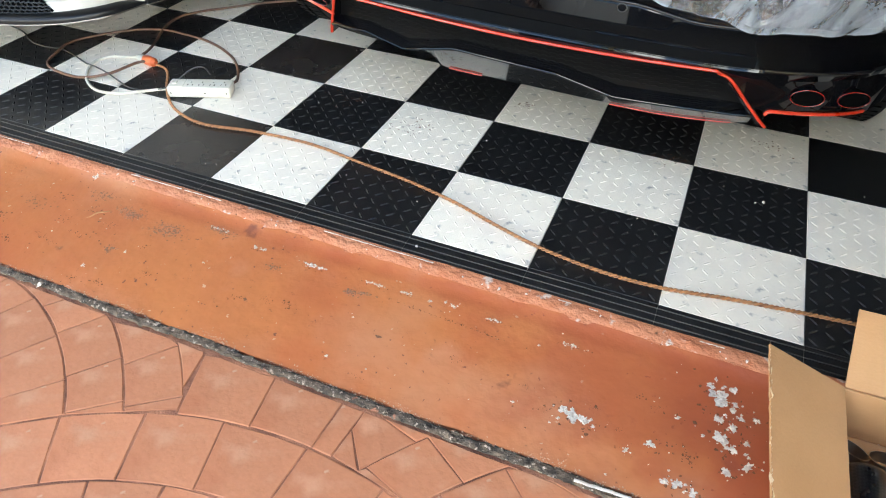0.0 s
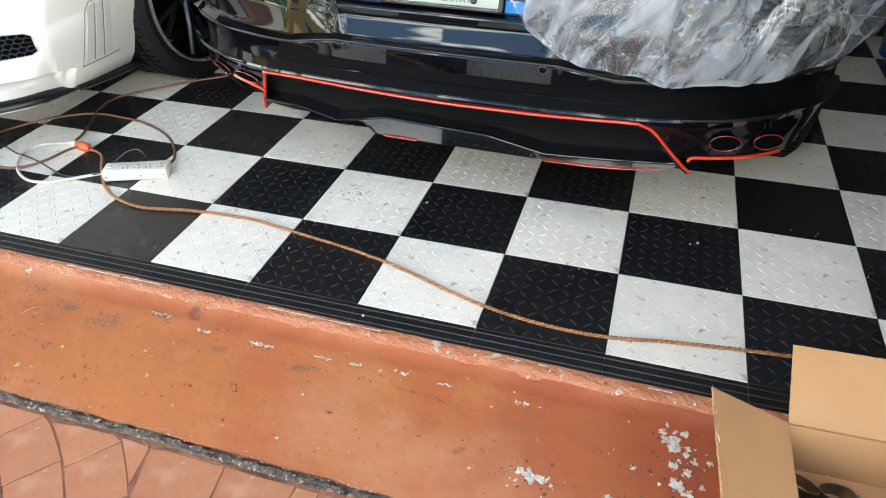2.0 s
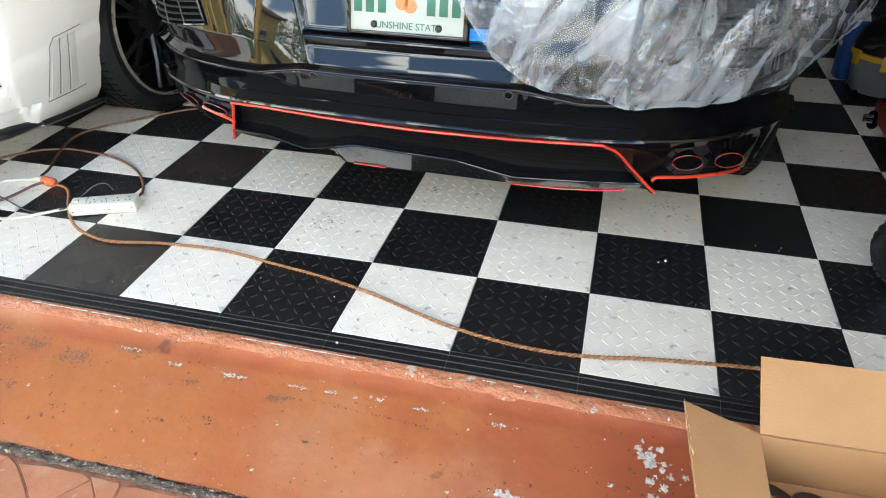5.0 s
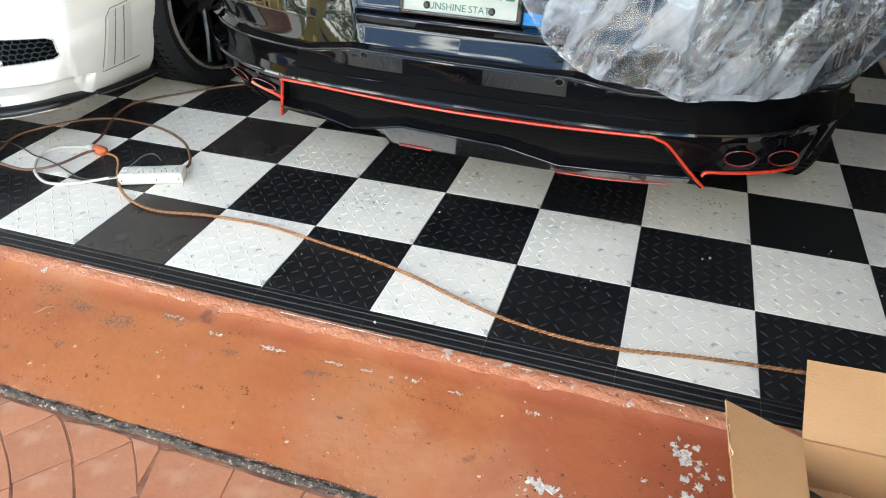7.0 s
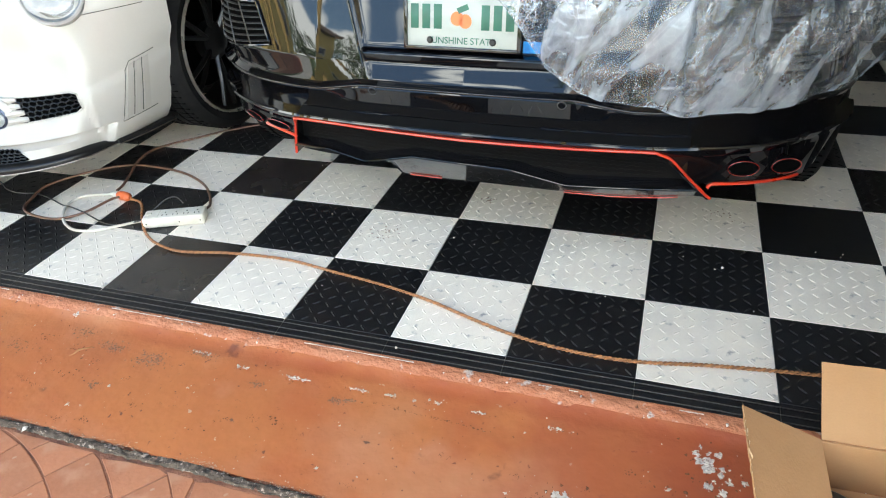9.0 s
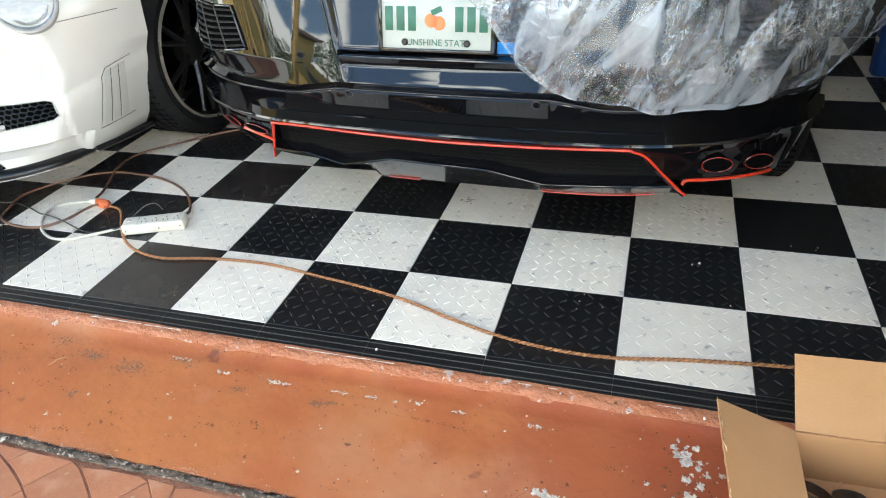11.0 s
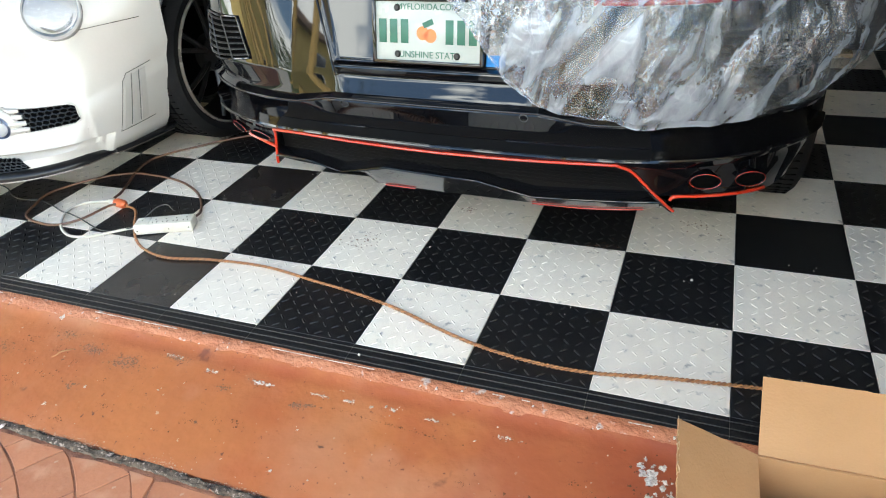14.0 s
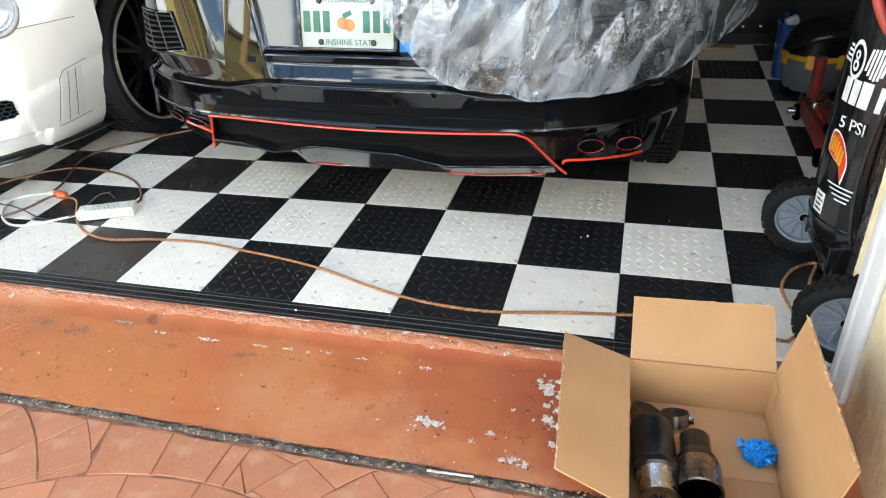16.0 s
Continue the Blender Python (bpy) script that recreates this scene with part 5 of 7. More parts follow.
def patch(parent, name, corners, label, rim=True, cells=(9, 5)):
    """A grille let into the nose; corners: x, z of bottom-near, bottom-far, top-far, top-near."""
    (xa, za), (xb, zb), (xc, zc), (xd, zd) = corners

    def quad(a, b, off):
        x = (xa + (xb - xa) * a) * (1 - b) + (xd + (xc - xd) * a) * b
        b = 0.5 + (b - 0.5) * (1.0 if a < 0.88 else 1 - 0.26 * ((a - 0.88) / 0.12) ** 2.2)
        x = (xa + (xb - xa) * a) * (1 - b) + (xd + (xc - xd) * a) * b
        z = (za + (zb - za) * a) * (1 - b) + (zd + (zc - zd) * a) * b
        return nose(nose_s(x, z), z, off)
    g = part(name, sheet(lambda a, b: quad(a, b, 0.0025), 40, 8), SLOT, parent, label)
    honeycomb(g, quad, cells)
    if rim:
        edge = [quad(i / 30, 0, 0.003) for i in range(31)] + [quad(1, j / 5, 0.003) for j in range(1, 6)] + [quad(1 - i / 30, 1, 0.003) for i in range(1, 31)] + [quad(0, 1 - j / 5, 0.003) for j in range(1, 5)]
        part("surround", tube(edge, 0.0030, 8, closed=True), CAR_WHITE, g)
        for b in (0.14, 0.40, 0.66, 0.92):
            part("fin", tube([quad(-0.20 + 0.05 * i - 0.02 * b, b, 0.008 - 0.0010 * i) for i in range(8)], 0.0125, 8, flat=0.95, taper=lambda t: 1.0 - 0.30 * t ** 3), CAR_WHITE, g)
    return g


def white_car():
    car = thing("white_car", (-2.1, 1.6, 0.0), "pearl white coupe nose with black front splitter", "car")
    zs = [0.170, 0.182, 0.19, 0.20, 0.215, 0.230, 0.2365, 0.240, 0.243, 0.255, 0.28, 0.30, 0.33, 0.36, 0.375, 0.385, 0.395, 0.405, 0.415, 0.425, 0.435, 0.445, 0.455, 0.465, 0.48, 0.50, 0.52, 0.56, 0.61, 0.66, 0.71, 0.76, 0.80, 0.83, 0.86, 0.88, 0.90]

    def skin(a, b):
        k = b * (len(zs) - 1)
        i = min(int(k), len(zs) - 2)
        z = zs[i] + (zs[i + 1] - zs[i]) * (k - i)
        return nose(a, z, shoulder(a, z))
    part("front_bumper", sheet(skin, 180, len(zs) - 1), CAR_WHITE, car, sharp=28)
    part("bonnet", sheet(lambda a, b: Vector((nose(a, 0.90).x, nose(a, 0.90).y + (2.4 - nose(a, 0.90).y) * b, 0.90 + 0.12 * math.sin(0.5 * math.pi * b) * (0.3 + 0.7 * a))), 40, 12), CAR_WHITE, car)
    # arch flange, wing and sill behind the wheel
    part("arch_return", sheet(lambda a, b: nose(0, 0.182 + 0.718 * a) + Vector((-0.10 * b, 0.012 * b, 0)), 20, 2), CAR_WHITE, car)
    C, R = (1.205, 0.362), 0.40

    def wing(a, b):
        an = radians(145) * (1.0 - a)
        y, z = C[0] + R * math.cos(an), C[1] + R * math.sin(an)
        top = 0.95
        return Vector((-1.152 - 0.02 * (1 - b), max(y, 0.876), z + (top - z) * b))
    part("front_wing", sheet(wing, 40, 8), CAR_WHITE, car)
    part("side_body", box(-1.32, -1.14, 1.61, 2.6, 0.16, 0.95, 0.02), CAR_WHITE, car)
    part("inner_body", box(-2.15, -1.46, 0.80, 2.6, 0.20, 0.86, 0.02), SATIN_BLACK, car)
    part("arch_liner", box(-1.45, -1.43, 0.84, 1.62, 0.12, 0.86), SATIN_BLACK, car)
    # black splitter with a thin bright lower bead
    lipz = 0.160

    def lip(a, b):
        base = 0.2405 - 0.0585 * min(1.0, max(0.0, (a - 0.30) / 0.10))
        p = nose(a, base, -0.006)
        q = nose(a, base, 0.006 + 0.024 * min(1.0, max(0.0, (a - 0.30) / 0.12)))
        e = p.lerp(q, min(1.0, b * 1.6)) if b < 0.625 else q
        top = 0.172 + 0.014 * min(1.0, max(0.0, (a - 0.30) / 0.10))
        return Vector((e.x, e.y, top - (top - lipz) * min(1.0, b * 1.2) ** 2 - (0.006 if b > 0.9 else 0)))
    sp = part("splitter", sheet(lip, 80, 10), SATIN_BLACK, car, "satin black front splitter close to the floor")
    part("splitter_floor", sheet(lambda a, b: Vector((lip(a, 1).x - 0.15 * b, lip(a, 1).y + 0.30 * b, lipz - 0.006)), 60, 2, 0.004), SATIN_BLACK, sp)
    part("splitter_bead", tube([lip(i / 60, 1) + Vector((0, 0, 0.002)) for i in range(61)], 0.0022, 6), CLAMP, sp, "thin grey bead")
    # grilles
    patch(car, "upper_grille", [(-1.500, 0.300), (-1.350, 0.309), (-1.361, 0.377), (-1.545, 0.384)], "black honeycomb grille beside the fog lamp", cells=(8, 5))
    patch(car, "lower_grille", [(-1.70, 0.184), (-1.475, 0.185), (-1.51, 0.222), (-1.70, 0.230)], "black honeycomb lower intake", rim=False, cells=(12, 4))
    # fog lamp
    c = nose(nose_s(-1.585, 0.330), 0.330)
    d = nose(nose_s(-1.585, 0.330), 0.330, 0.1) - c
    d.z = 0.0
    m = along(c + d * 0.02, c + d)
    fog = part("fog_lamp", lathe([(0.040, 0.012), (0.056, 0.010), (0.066, 0.0), (0.068, -0.04)], m, 36), CAR_WHITE, car, "round fog lamp with a blue-tinted lens")
    part("bezel", lathe([(0.034, 0.012), (0.039, 0.018), (0.044, 0.014), (0.043, 0.008)], m, 36, closed=True), LAMP_RING, fog, "dark blue lamp ring")
    part("reflector", lathe([(0.0, -0.006), (0.022, 0.0), (0.039, 0.011)], m, 32), LAMP_BOWL, fog)
    part("lens", lathe([(0.0, 0.022), (0.015, 0.021), (0.030, 0.016), (0.039, 0.011), (0.039, 0.009), (0.0, 0.015)], m, 32), LENS, fog)
    # headlamp
    c = nose(nose_s(-1.380, 0.688), 0.688)
    d = nose(nose_s(-1.380, 0.688), 0.688, 0.1) - c
    m = along(c - d * 0.10, c + d) @ Matrix.Scale(0.92, 4)
    hl = part("headlamp", lathe([(0.098, 0.010), (0.104, 0.014), (0.110, 0.010), (0.108, -0.03)], m, 48, closed=True), LAMP_RIM, car, "round headlamp with a projector ring")
    part("bowl", lathe([(0.0, -0.035), (0.03, -0.034), (0.07, -0.02), (0.099, 0.008)], m, 48), LAMP_BOWL, hl)
    part("inner_ring", lathe([(0.066, -0.004), (0.070, 0.004), (0.076, 0.004), (0.079, -0.004)], m, 44), SEAM, hl)
    part("projector_ring", lathe([(0.028, -0.012), (0.034, 0.004), (0.042, 0.006), (0.048, -0.012)], m, 40), CHROME, hl)
    part("projector", lathe([(0.0, 0.004), (0.014, 0.0), (0.027, -0.012)], m, 32), LENS, hl)
    part("cover", lathe([(0.0, 0.034), (0.04, 0.030), (0.08, 0.018), (0.099, 0.008), (0.097, 0.006), (0.078, 0.015), (0.04, 0.027), (0.0, 0.031)], m, 48), LENS, hl)
    # panel seam from the headlamp to the arch
    part("panel_seam", tube([nose(0.47 - 0.33 * i / 24, 0.612 + 0.010 * i / 24, 0.0004) for i in range(25)], 0.0010, 5), SLOT, car)
    # slotted side vent

    def vq(a, b, off):
        a = max(a, 0.10 * max(0.0, (b - 0.88) / 0.12) ** 2)
        s = 0.238 - 0.175 * a * (1 - b) - 0.140 * a * b + 0.012 * (1 - b)
        z = 0.232 + 0.200 * b + 0.016 * a * (1 - b) + 0.028 * a * b
        return nose(max(0.004, s), z, off + shoulder(s, z))
    edge = [vq(1 - i / 8, 0, 0.001) for i in range(9)] + [vq(0, j / 8, 0.001) for j in range(1, 9)] + [vq(i / 8, 1, 0.001) for i in range(1, 9)]
    vent = part("side_vent", tube(edge, 0.0013, 6), VENT_LINE, car, "white slotted corner vent")
    for k in range(3):
        a0 = 0.06 + 0.26 * k
        part("louvre", sheet(lambda a, b: vq(a0 + 0.22 * a, 0.06 + 0.88 * b, 0.001 + 0.006 * (1 - a)), 5, 8, 0.002), CAR_WHITE, vent)
        if k == 2:
            continue
        part("slot", tube([vq(a0 + 0.235, 0.05 + 0.09 * i, 0.002) for i in range(11)], 0.0016, 5), VENT_LINE, vent)
    wheel_parts(car, (-1.295, 1.225, 0.362), (1, -0.05, 0), 0.362, 0.27, 0.285, spokes=7)
    return car


white_car()


# ---- open cardboard box with exhaust parts, on the apron ----
BOX_AT, BOX_TURN, BOX_TILT = (1.112, -0.368, -0.043), 1.8, 2.6
BW, BD, BH, BT = 0.305, 0.39, 0.132, 0.004


def torn_panel(p0, p1, p2, p3, thick, seed, n=26):
    """A cardboard panel p0-p1 hinge, p3-p2 free edge, its free edge ragged."""
    p0, p1, p2, p3 = (Vector(p) for p in (p0, p1, p2, p3))
    nor = (p1 - p0).cross(p3 - p0).normalized()

    def at(u, v):
        a, b = p0.lerp(p1, u), p3.lerp(p2, u)
        rag = 0.0022 * noise.noise((u * 30, seed, 0)) + 0.0012 * noise.noise((u * 90, seed, 3)) if v == 1 else 0
        q = a.lerp(b, v + rag / max(0.01, (b - a).length))
        return q + nor * (0.004 * math.sin(math.pi * v) * noise.noise((u * 2, seed, 5)) + 0.0007 * noise.noise((u * 9, v * 9, seed)))
    return sheet(at, n, 10, thick)


def cardboard_box():
    bx = thing("cardboard_box", BOX_AT, "open brown cardboard box with flaps folded out", "box", turn=BOX_TURN, tilt=BOX_TILT)
    w, d = BW / 2, BD / 2
    L = dict(local=True)
    part("bottom", box(-w, w, -d, d, 0.0, BT, 0.001), CARD, bx, **L)
    # inner bottom flaps meeting in the middle
    part("bottom_flap", box(-w + 0.005, w - 0.005, -d + 0.005, -0.002, BT, BT * 1.6, 0.0008), CARD, bx, **L)
    part("bottom_flap", box(-w + 0.005, w - 0.005, 0.002, d - 0.005, BT, BT * 1.6, 0.0008), CARD, bx, **L)
    part("left_wall", box(-w - BT, -w, -d, d, 0.0, BH, 0.001), CARD, bx, **L)
    part("right_wall", box(w, w + BT, -d, d, 0.0, BH, 0.001), CARD, bx, **L)
    part("back_wall", box(-w, w, d - BT, d, BT, BH, 0.001), CARD, bx, **L)
    part("front_wall", box(-w, w, -d, -d + BT, BT, BH, 0.001), CARD, bx, **L)
    part("left_flap", torn_panel((-w, -d, BH), (-w, d, BH), (-w - 0.147, d - 0.002, BH + 0.062), (-w - 0.134, -d + 0.010, BH + 0.068), BT, 1), CARD, bx, "flap folded outwards, frayed edge", **L)
    part("right_flap", torn_panel((w, d, BH), (w, -d, BH), (w + 0.033, -d + 0.012, BH + 0.161), (w + 0.029, d - 0.002, BH + 0.163), BT, 2), CARD, bx, "flap standing nearly upright, frayed edge", **L)
    part("back_flap", torn_panel((w, d, BH), (-w, d, BH), (-w + 0.002, d + 0.131, BH + 0.074), (w + 0.002, d + 0.131, BH + 0.079), BT, 3), CARD, bx, "flap folded back", **L)
    part("front_flap", torn_panel((-w, -d, BH), (w, -d, BH), (w, -d - 0.13, BH + 0.02), (-w, -d - 0.13, BH + 0.02), BT, 4), CARD, bx, **L)
    # crease beads, glued corner tab and the frayed paper along two flap edges
    part("crease", tube([(-w, d - BT - 0.001, BH), (0, d - BT - 0.001, BH - 0.001), (w, d - BT - 0.001, BH)], 0.0012, 6), CARD, bx, **L)
    part("corner_tab", box(w - 0.0015, w - 0.0005, d - 0.045, d - BT, 0.012, BH - 0.006), CARD, bx, **L)
    rnd = random.Random(3)
    for q0, q1 in (((-w - 0.134, -d + 0.010, BH + 0.068), (-w - 0.147, d, BH + 0.062)), ((w + 0.033, -d + 0.012, BH + 0.161), (w + 0.029, d, BH + 0.163))):
        bm = bmesh.new()
        q0, q1 = Vector(q0), Vector(q1)
        for k in range(46):
            c = q0.lerp(q1, (k + rnd.random()) / 46)
            s = 0.0015 + 0.003 * rnd.random() ** 2
            vs = [bm.verts.new(c + Vector((rnd.uniform(-s, s), s * 2.4 * math.cos(a), s * math.sin(a)))) for a in (0.3, 2.0, 3.6, 5.1)]
            bm.faces.new(vs)
        part("frayed_edge", bm, CARD_EDGE, bx, "pale frayed paper", smooth=False, **L)
    return bx


cardboard_box()
BOXM = pose(*BOX_AT, BOX_TILT, 0, BOX_TURN)


def in_box(x, y, z):
    """A place in the box: x, y from its middle, z above its floor."""
    return BOXM @ Vector((x, y, BT * 1.6 + z))


def exhaust_parts():
    # silencer with a carbon sleeve and a bright end
    p0, p1 = in_box(-0.103, 0.078, 0.0455), in_box(-0.088, -0.14, 0.0455)
    m = along(p0, p1)
    s = thing("carbon_silencer", p0 - Vector((0, 0, 0.045)), "carbon fibre exhaust silencer with polished end, in the box", "silencer")
    part("sleeve", lathe([(0.0, 0.0), (0.036, 0.0), (0.043, 0.006), (0.045, 0.014), (0.045, 0.110), (0.043, 0.115)], m, 40), WEAVE, s, "dark carbon weave sleeve")
    part("collar", lathe([(0.043, 0.113), (0.0455, 0.115), (0.0455, 0.128), (0.040, 0.133)], m, 40), SATIN_BLACK, s)
    part("end_piece", lathe([(0.040, 0.133), (0.0375, 0.136), (0.0375, 0.182), (0.036, 0.185), (0.034, 0.183), (0.010, 0.181), (0.009, 0.173), (0.0, 0.173)], m, 40), STEEL, s, "polished steel end")
    p0, p1 = in_box(-0.012, 0.066, 0.034), in_box(-0.014, -0.11, 0.0465)
    m = along(p0, p1)
    t = thing("exhaust_tip", p0 - Vector((0, 0, 0.034)), "black exhaust tail pipe with polished flared mouth", "exhaust tip")
    part("inlet", lathe([(0.026, 0.004), (0.0285, 0.0), (0.031, 0.003), (0.031, 0.046), (0.034, 0.054), (0.043, 0.072), (0.0445, 0.082)], m, 40), SATIN_BLACK, t, "black tapered inlet")
    part("mouth", lathe([(0.0445, 0.082), (0.0455, 0.084), (0.0455, 0.138), (0.0475, 0.144), (0.0475, 0.150), (0.044, 0.152), (0.0405, 0.146), (0.040, 0.085), (0.0, 0.08)], m, 44), STEEL, t, "polished flared mouth")
    part("bore", lathe([(0.0398, 0.142), (0.0392, 0.088), (0.0, 0.086)], m, 40), SLOT, t, "near-black bore")
    part("slot_mark", box(-0.004, 0.004, -0.0325, -0.0305, 0.018, 0.040, m=m @ Matrix.Rotation(0.6, 4, "Z")), STEEL, t)
    # two band clamps
    for x, y, r, lean in ((-0.112, 0.132, 0.031, 14), (-0.048, 0.128, 0.029, -6)):
        c = in_box(x, y, 0.012)
        cl = thing("band_clamp", c - Vector((0, 0, 0.012)), "steel band clamp lying in the box", "clamp", group="band clamps in the box")
        mm = Matrix.Translation(c) @ pose(0, 0, 0.008, -24, lean, 0)
        part("band", lathe([(r, -0.0145), (r + 0.0018, -0.0145), (r + 0.0018, 0.0145), (r, 0.0145)], mm, 40, closed=True), CLAMP, cl)
        part("bolt", tube([mm @ Vector((r + 0.006, -0.016, 0)), mm @ Vector((r + 0.006, 0.018, 0))], 0.003, 8), STEEL, cl)
        part("trunnion", box(r, r + 0.012, -0.010, -0.003, -0.009, 0.009, 0.001, m=mm), STEEL, cl)
        part("trunnion", box(r, r + 0.012, 0.004, 0.011, -0.009, 0.009, 0.001, m=mm), STEEL, cl)
    # ball of blue masking tape
    c = in_box(0.118, 0.056, 0.024)
    bm = bmesh.new()
    bmesh.ops.create_icosphere(bm, subdivisions=4, radius=0.024)
    for v in bm.verts:
        n = v.co.normalized()
        k = 0.95 + 0.40 * noise.noise(n * 2.3) + 0.34 * (1 - 2.4 * abs(noise.noise(n * 4.2 + Vector((3, 1, 2))))) + 0.12 * noise.noise(n * 11)
        v.co = Vector((n.x * 1.15, n.y, n.z * 0.9)) * 0.024 * k
        v.co.z = max(v.co.z, -0.0235)
    for a, s in ((0.3, 1), (2.6, -1)):
        tail = sheet(lambda u, v: Vector(((0.018 + 0.030 * u) * math.cos(a), (0.018 + 0.030 * u) * math.sin(a), 0)) + Vector((-math.sin(a), math.cos(a), 0)) * (v - 0.5) * 0.022 + Vector((0, 0, 0.004 + 0.006 * math.sin(7 * u + 5 * v))), 8, 5, 0.0006)
        bm = merge(bm, tail)
    bm.transform(Matrix.Translation(c))
    tagged(part("tape_ball", bm, BLUE_TAPE, smooth=False), "crumpled ball of blue masking tape in the box", "tape")


exhaust_parts()


# ---- cords and power strip on the tiles ----
def even(pts, step):
    """The same line in equal steps."""
    out, left = [pts[0]], step
    for a, b in zip(pts, pts[1:]):
        d, done = (b - a).length, 0.0
        while d - done >= left:
            done += left
            out.append(a.lerp(b, done / d))
            left = step
        left -= d - done
    return out


def twisted(pts, r, pitch, phase):
    """A strand that winds round the line pts."""
    out, run = [], 0.0
    for i, p in enumerate(pts):
        d = (pts[min(i + 1, len(pts) - 1)] - pts[max(i - 1, 0)]).normalized()
        side = d.cross(Vector((0, 0, 1))).normalized()
        up = side.cross(d)
        an = 2 * math.pi * run / pitch + phase
        out.append(p + side * r * math.cos(an) + up * r * math.sin(an))
        if i + 1 < len(pts):
            run += (pts[i + 1] - p).length
    return out


def cords():
    def lay(pts, z):
        return [(x, y, z if len(r) == 0 else r[0]) for x, y, *r in pts]
    z = 0.0065
    long_run = [(-1.222, 0.480), (-1.165, 0.470), (-1.120, 0.435, 0.010), (-1.060, 0.360, 0.010), (-0.985, 0.285), (-0.903, 0.238), (-0.795, 0.217), (-0.640, 0.243), (-0.445, 0.252), (-0.260, 0.224), (-0.103, 0.198), (0.047, 0.161), (0.191, 0.110),
                (0.322, 0.071), (0.468, 0.049), (0.604, 0.050), (0.758, 0.076), (0.909, 0.095), (1.014, 0.105), (1.10, 0.112), (1.305, 0.062), (1.341, 0.073), (1.370, 0.129), (1.357, 0.204), (1.348, 0.297), (1.379, 0.378), (1.421, 0.424), (1.457, 0.437), (1.431, 0.359), (1.421, 0.321)]
    c = thing("extension_cord", (0.047, 0.161, 0), "long twisted orange extension cord lying across the tiles", "cord")
    run = even(spline(lay(long_run, z), 22), 0.0035)
    for k, mt in enumerate((CORD, CORD_DARK)):
        part("strand", tube(twisted(run, 0.0024, 0.023, math.pi * k), 0.0029, 7), mt, c, "worn orange strand" if k == 0 else "dirty brown strand")
    plug = tube([(-1.205, 0.478, 0.013), (-1.215, 0.479, 0.013), (-1.245, 0.484, 0.013), (-1.262, 0.487, 0.013)], 0.0165, 12, taper=lambda t: (0.45, 1.0, 1.05, 0.85)[min(3, int(t * 3.01))])
    part("connector", plug, PLUG, c, "orange moulded connector")
    w = thing("cream_cord", (-1.30, 0.35, 0), "cream flex from the power strip to the orange connector", "cord")
    part("cable", tube(spline(lay([(-1.285, 0.490, 0.012), (-1.34, 0.488), (-1.40, 0.462), (-1.418, 0.41), (-1.392, 0.350), (-1.335, 0.290), (-1.26, 0.252), (-1.19, 0.258), (-1.125, 0.300), (-1.06, 0.350), (-1.012, 0.352, 0.014)], 0.006), 12), 0.0050, 8), CORD_WHITE, w)
    part("plug", tube([(-1.262, 0.487, 0.013), (-1.270, 0.488, 0.013), (-1.292, 0.490, 0.013), (-1.300, 0.490, 0.013)], 0.0135, 10, taper=lambda t: (0.8, 1.0, 0.8, 0.4)[min(3, int(t * 3.01))]), CORD_WHITE, w)
    b = thing("brown_cord", (-1.3, 0.5, 0), "dirty brown cord looped on the tiles beside the power strip", "cord")
    part("cable", tube(spline(lay([(-1.225, 0.482, 0.016), (-1.262, 0.448, 0.016), (-1.29, 0.345, 0.016), (-1.374, 0.299), (-1.484, 0.302), (-1.560, 0.335), (-1.592, 0.40), (-1.618, 0.50), (-1.557, 0.606), (-1.470, 0.690), (-1.375, 0.728), (-1.275, 0.727), (-1.180, 0.715), (-1.089, 0.685), (-1.000, 0.635), (-0.935, 0.575), (-0.887, 0.508), (-0.862, 0.455, 0.02)], 0.006), 14), 0.0048, 8), CORD_BROWN, b)
    d = thing("brown_cord", (-1.35, 0.8, 0), "brown cord running back under the cars", "cord")
    part("cable", tube(spline(lay([(-1.285, 0.505, 0.018), (-1.305, 0.56, 0.012), (-1.345, 0.64), (-1.40, 0.76), (-1.410, 0.86), (-1.36, 0.945), (-1.30, 1.005), (-1.21, 1.10), (-1.08, 1.20), (-0.90, 1.32)], 0.006), 12), 0.0048, 8), CORD_BROWN, d)
    k = thing("thin_black_cord", (-1.4, 0.4, 0), "thin black flex curling over the tiles to the power strip", "cord")
    part("cable", tube(spline(lay([(-1.95, 0.52), (-1.85, 0.495), (-1.76, 0.448), (-1.690, 0.433), (-1.60, 0.440), (-1.52, 0.420), (-1.440, 0.390), (-1.377, 0.370, 0.014), (-1.29, 0.342, 0.018), (-1.197, 0.318), (-1.14, 0.312), (-1.10, 0.328), (-1.055, 0.35, 0.012), (-1.03, 0.392, 0.03), (-1.00, 0.428, 0.055), (-0.965, 0.445, 0.06), (-0.93, 0.432, 0.048)], 0.0045), 12), 0.0028, 6), CORD_BLACK, k)
    # power strip
    p = thing("power_strip", (-0.935, 0.382, 0.0), "yellowed six-way power strip lying on a tile", "power strip", turn=22.5)
    part("case", box(-0.102, 0.102, -0.031, 0.031, 0.0012, 0.038, 0.005, 3), STRIP, p, local=True)
    part("end_panel", box(-0.096, -0.050, -0.026, 0.026, 0.0375, 0.0395, 0.0008), STRIP, p, "stained switch panel", local=True)
    part("switch", box(-0.092, -0.074, -0.008, 0.008, 0.0395, 0.043, 0.0015), STRIP, p, local=True)
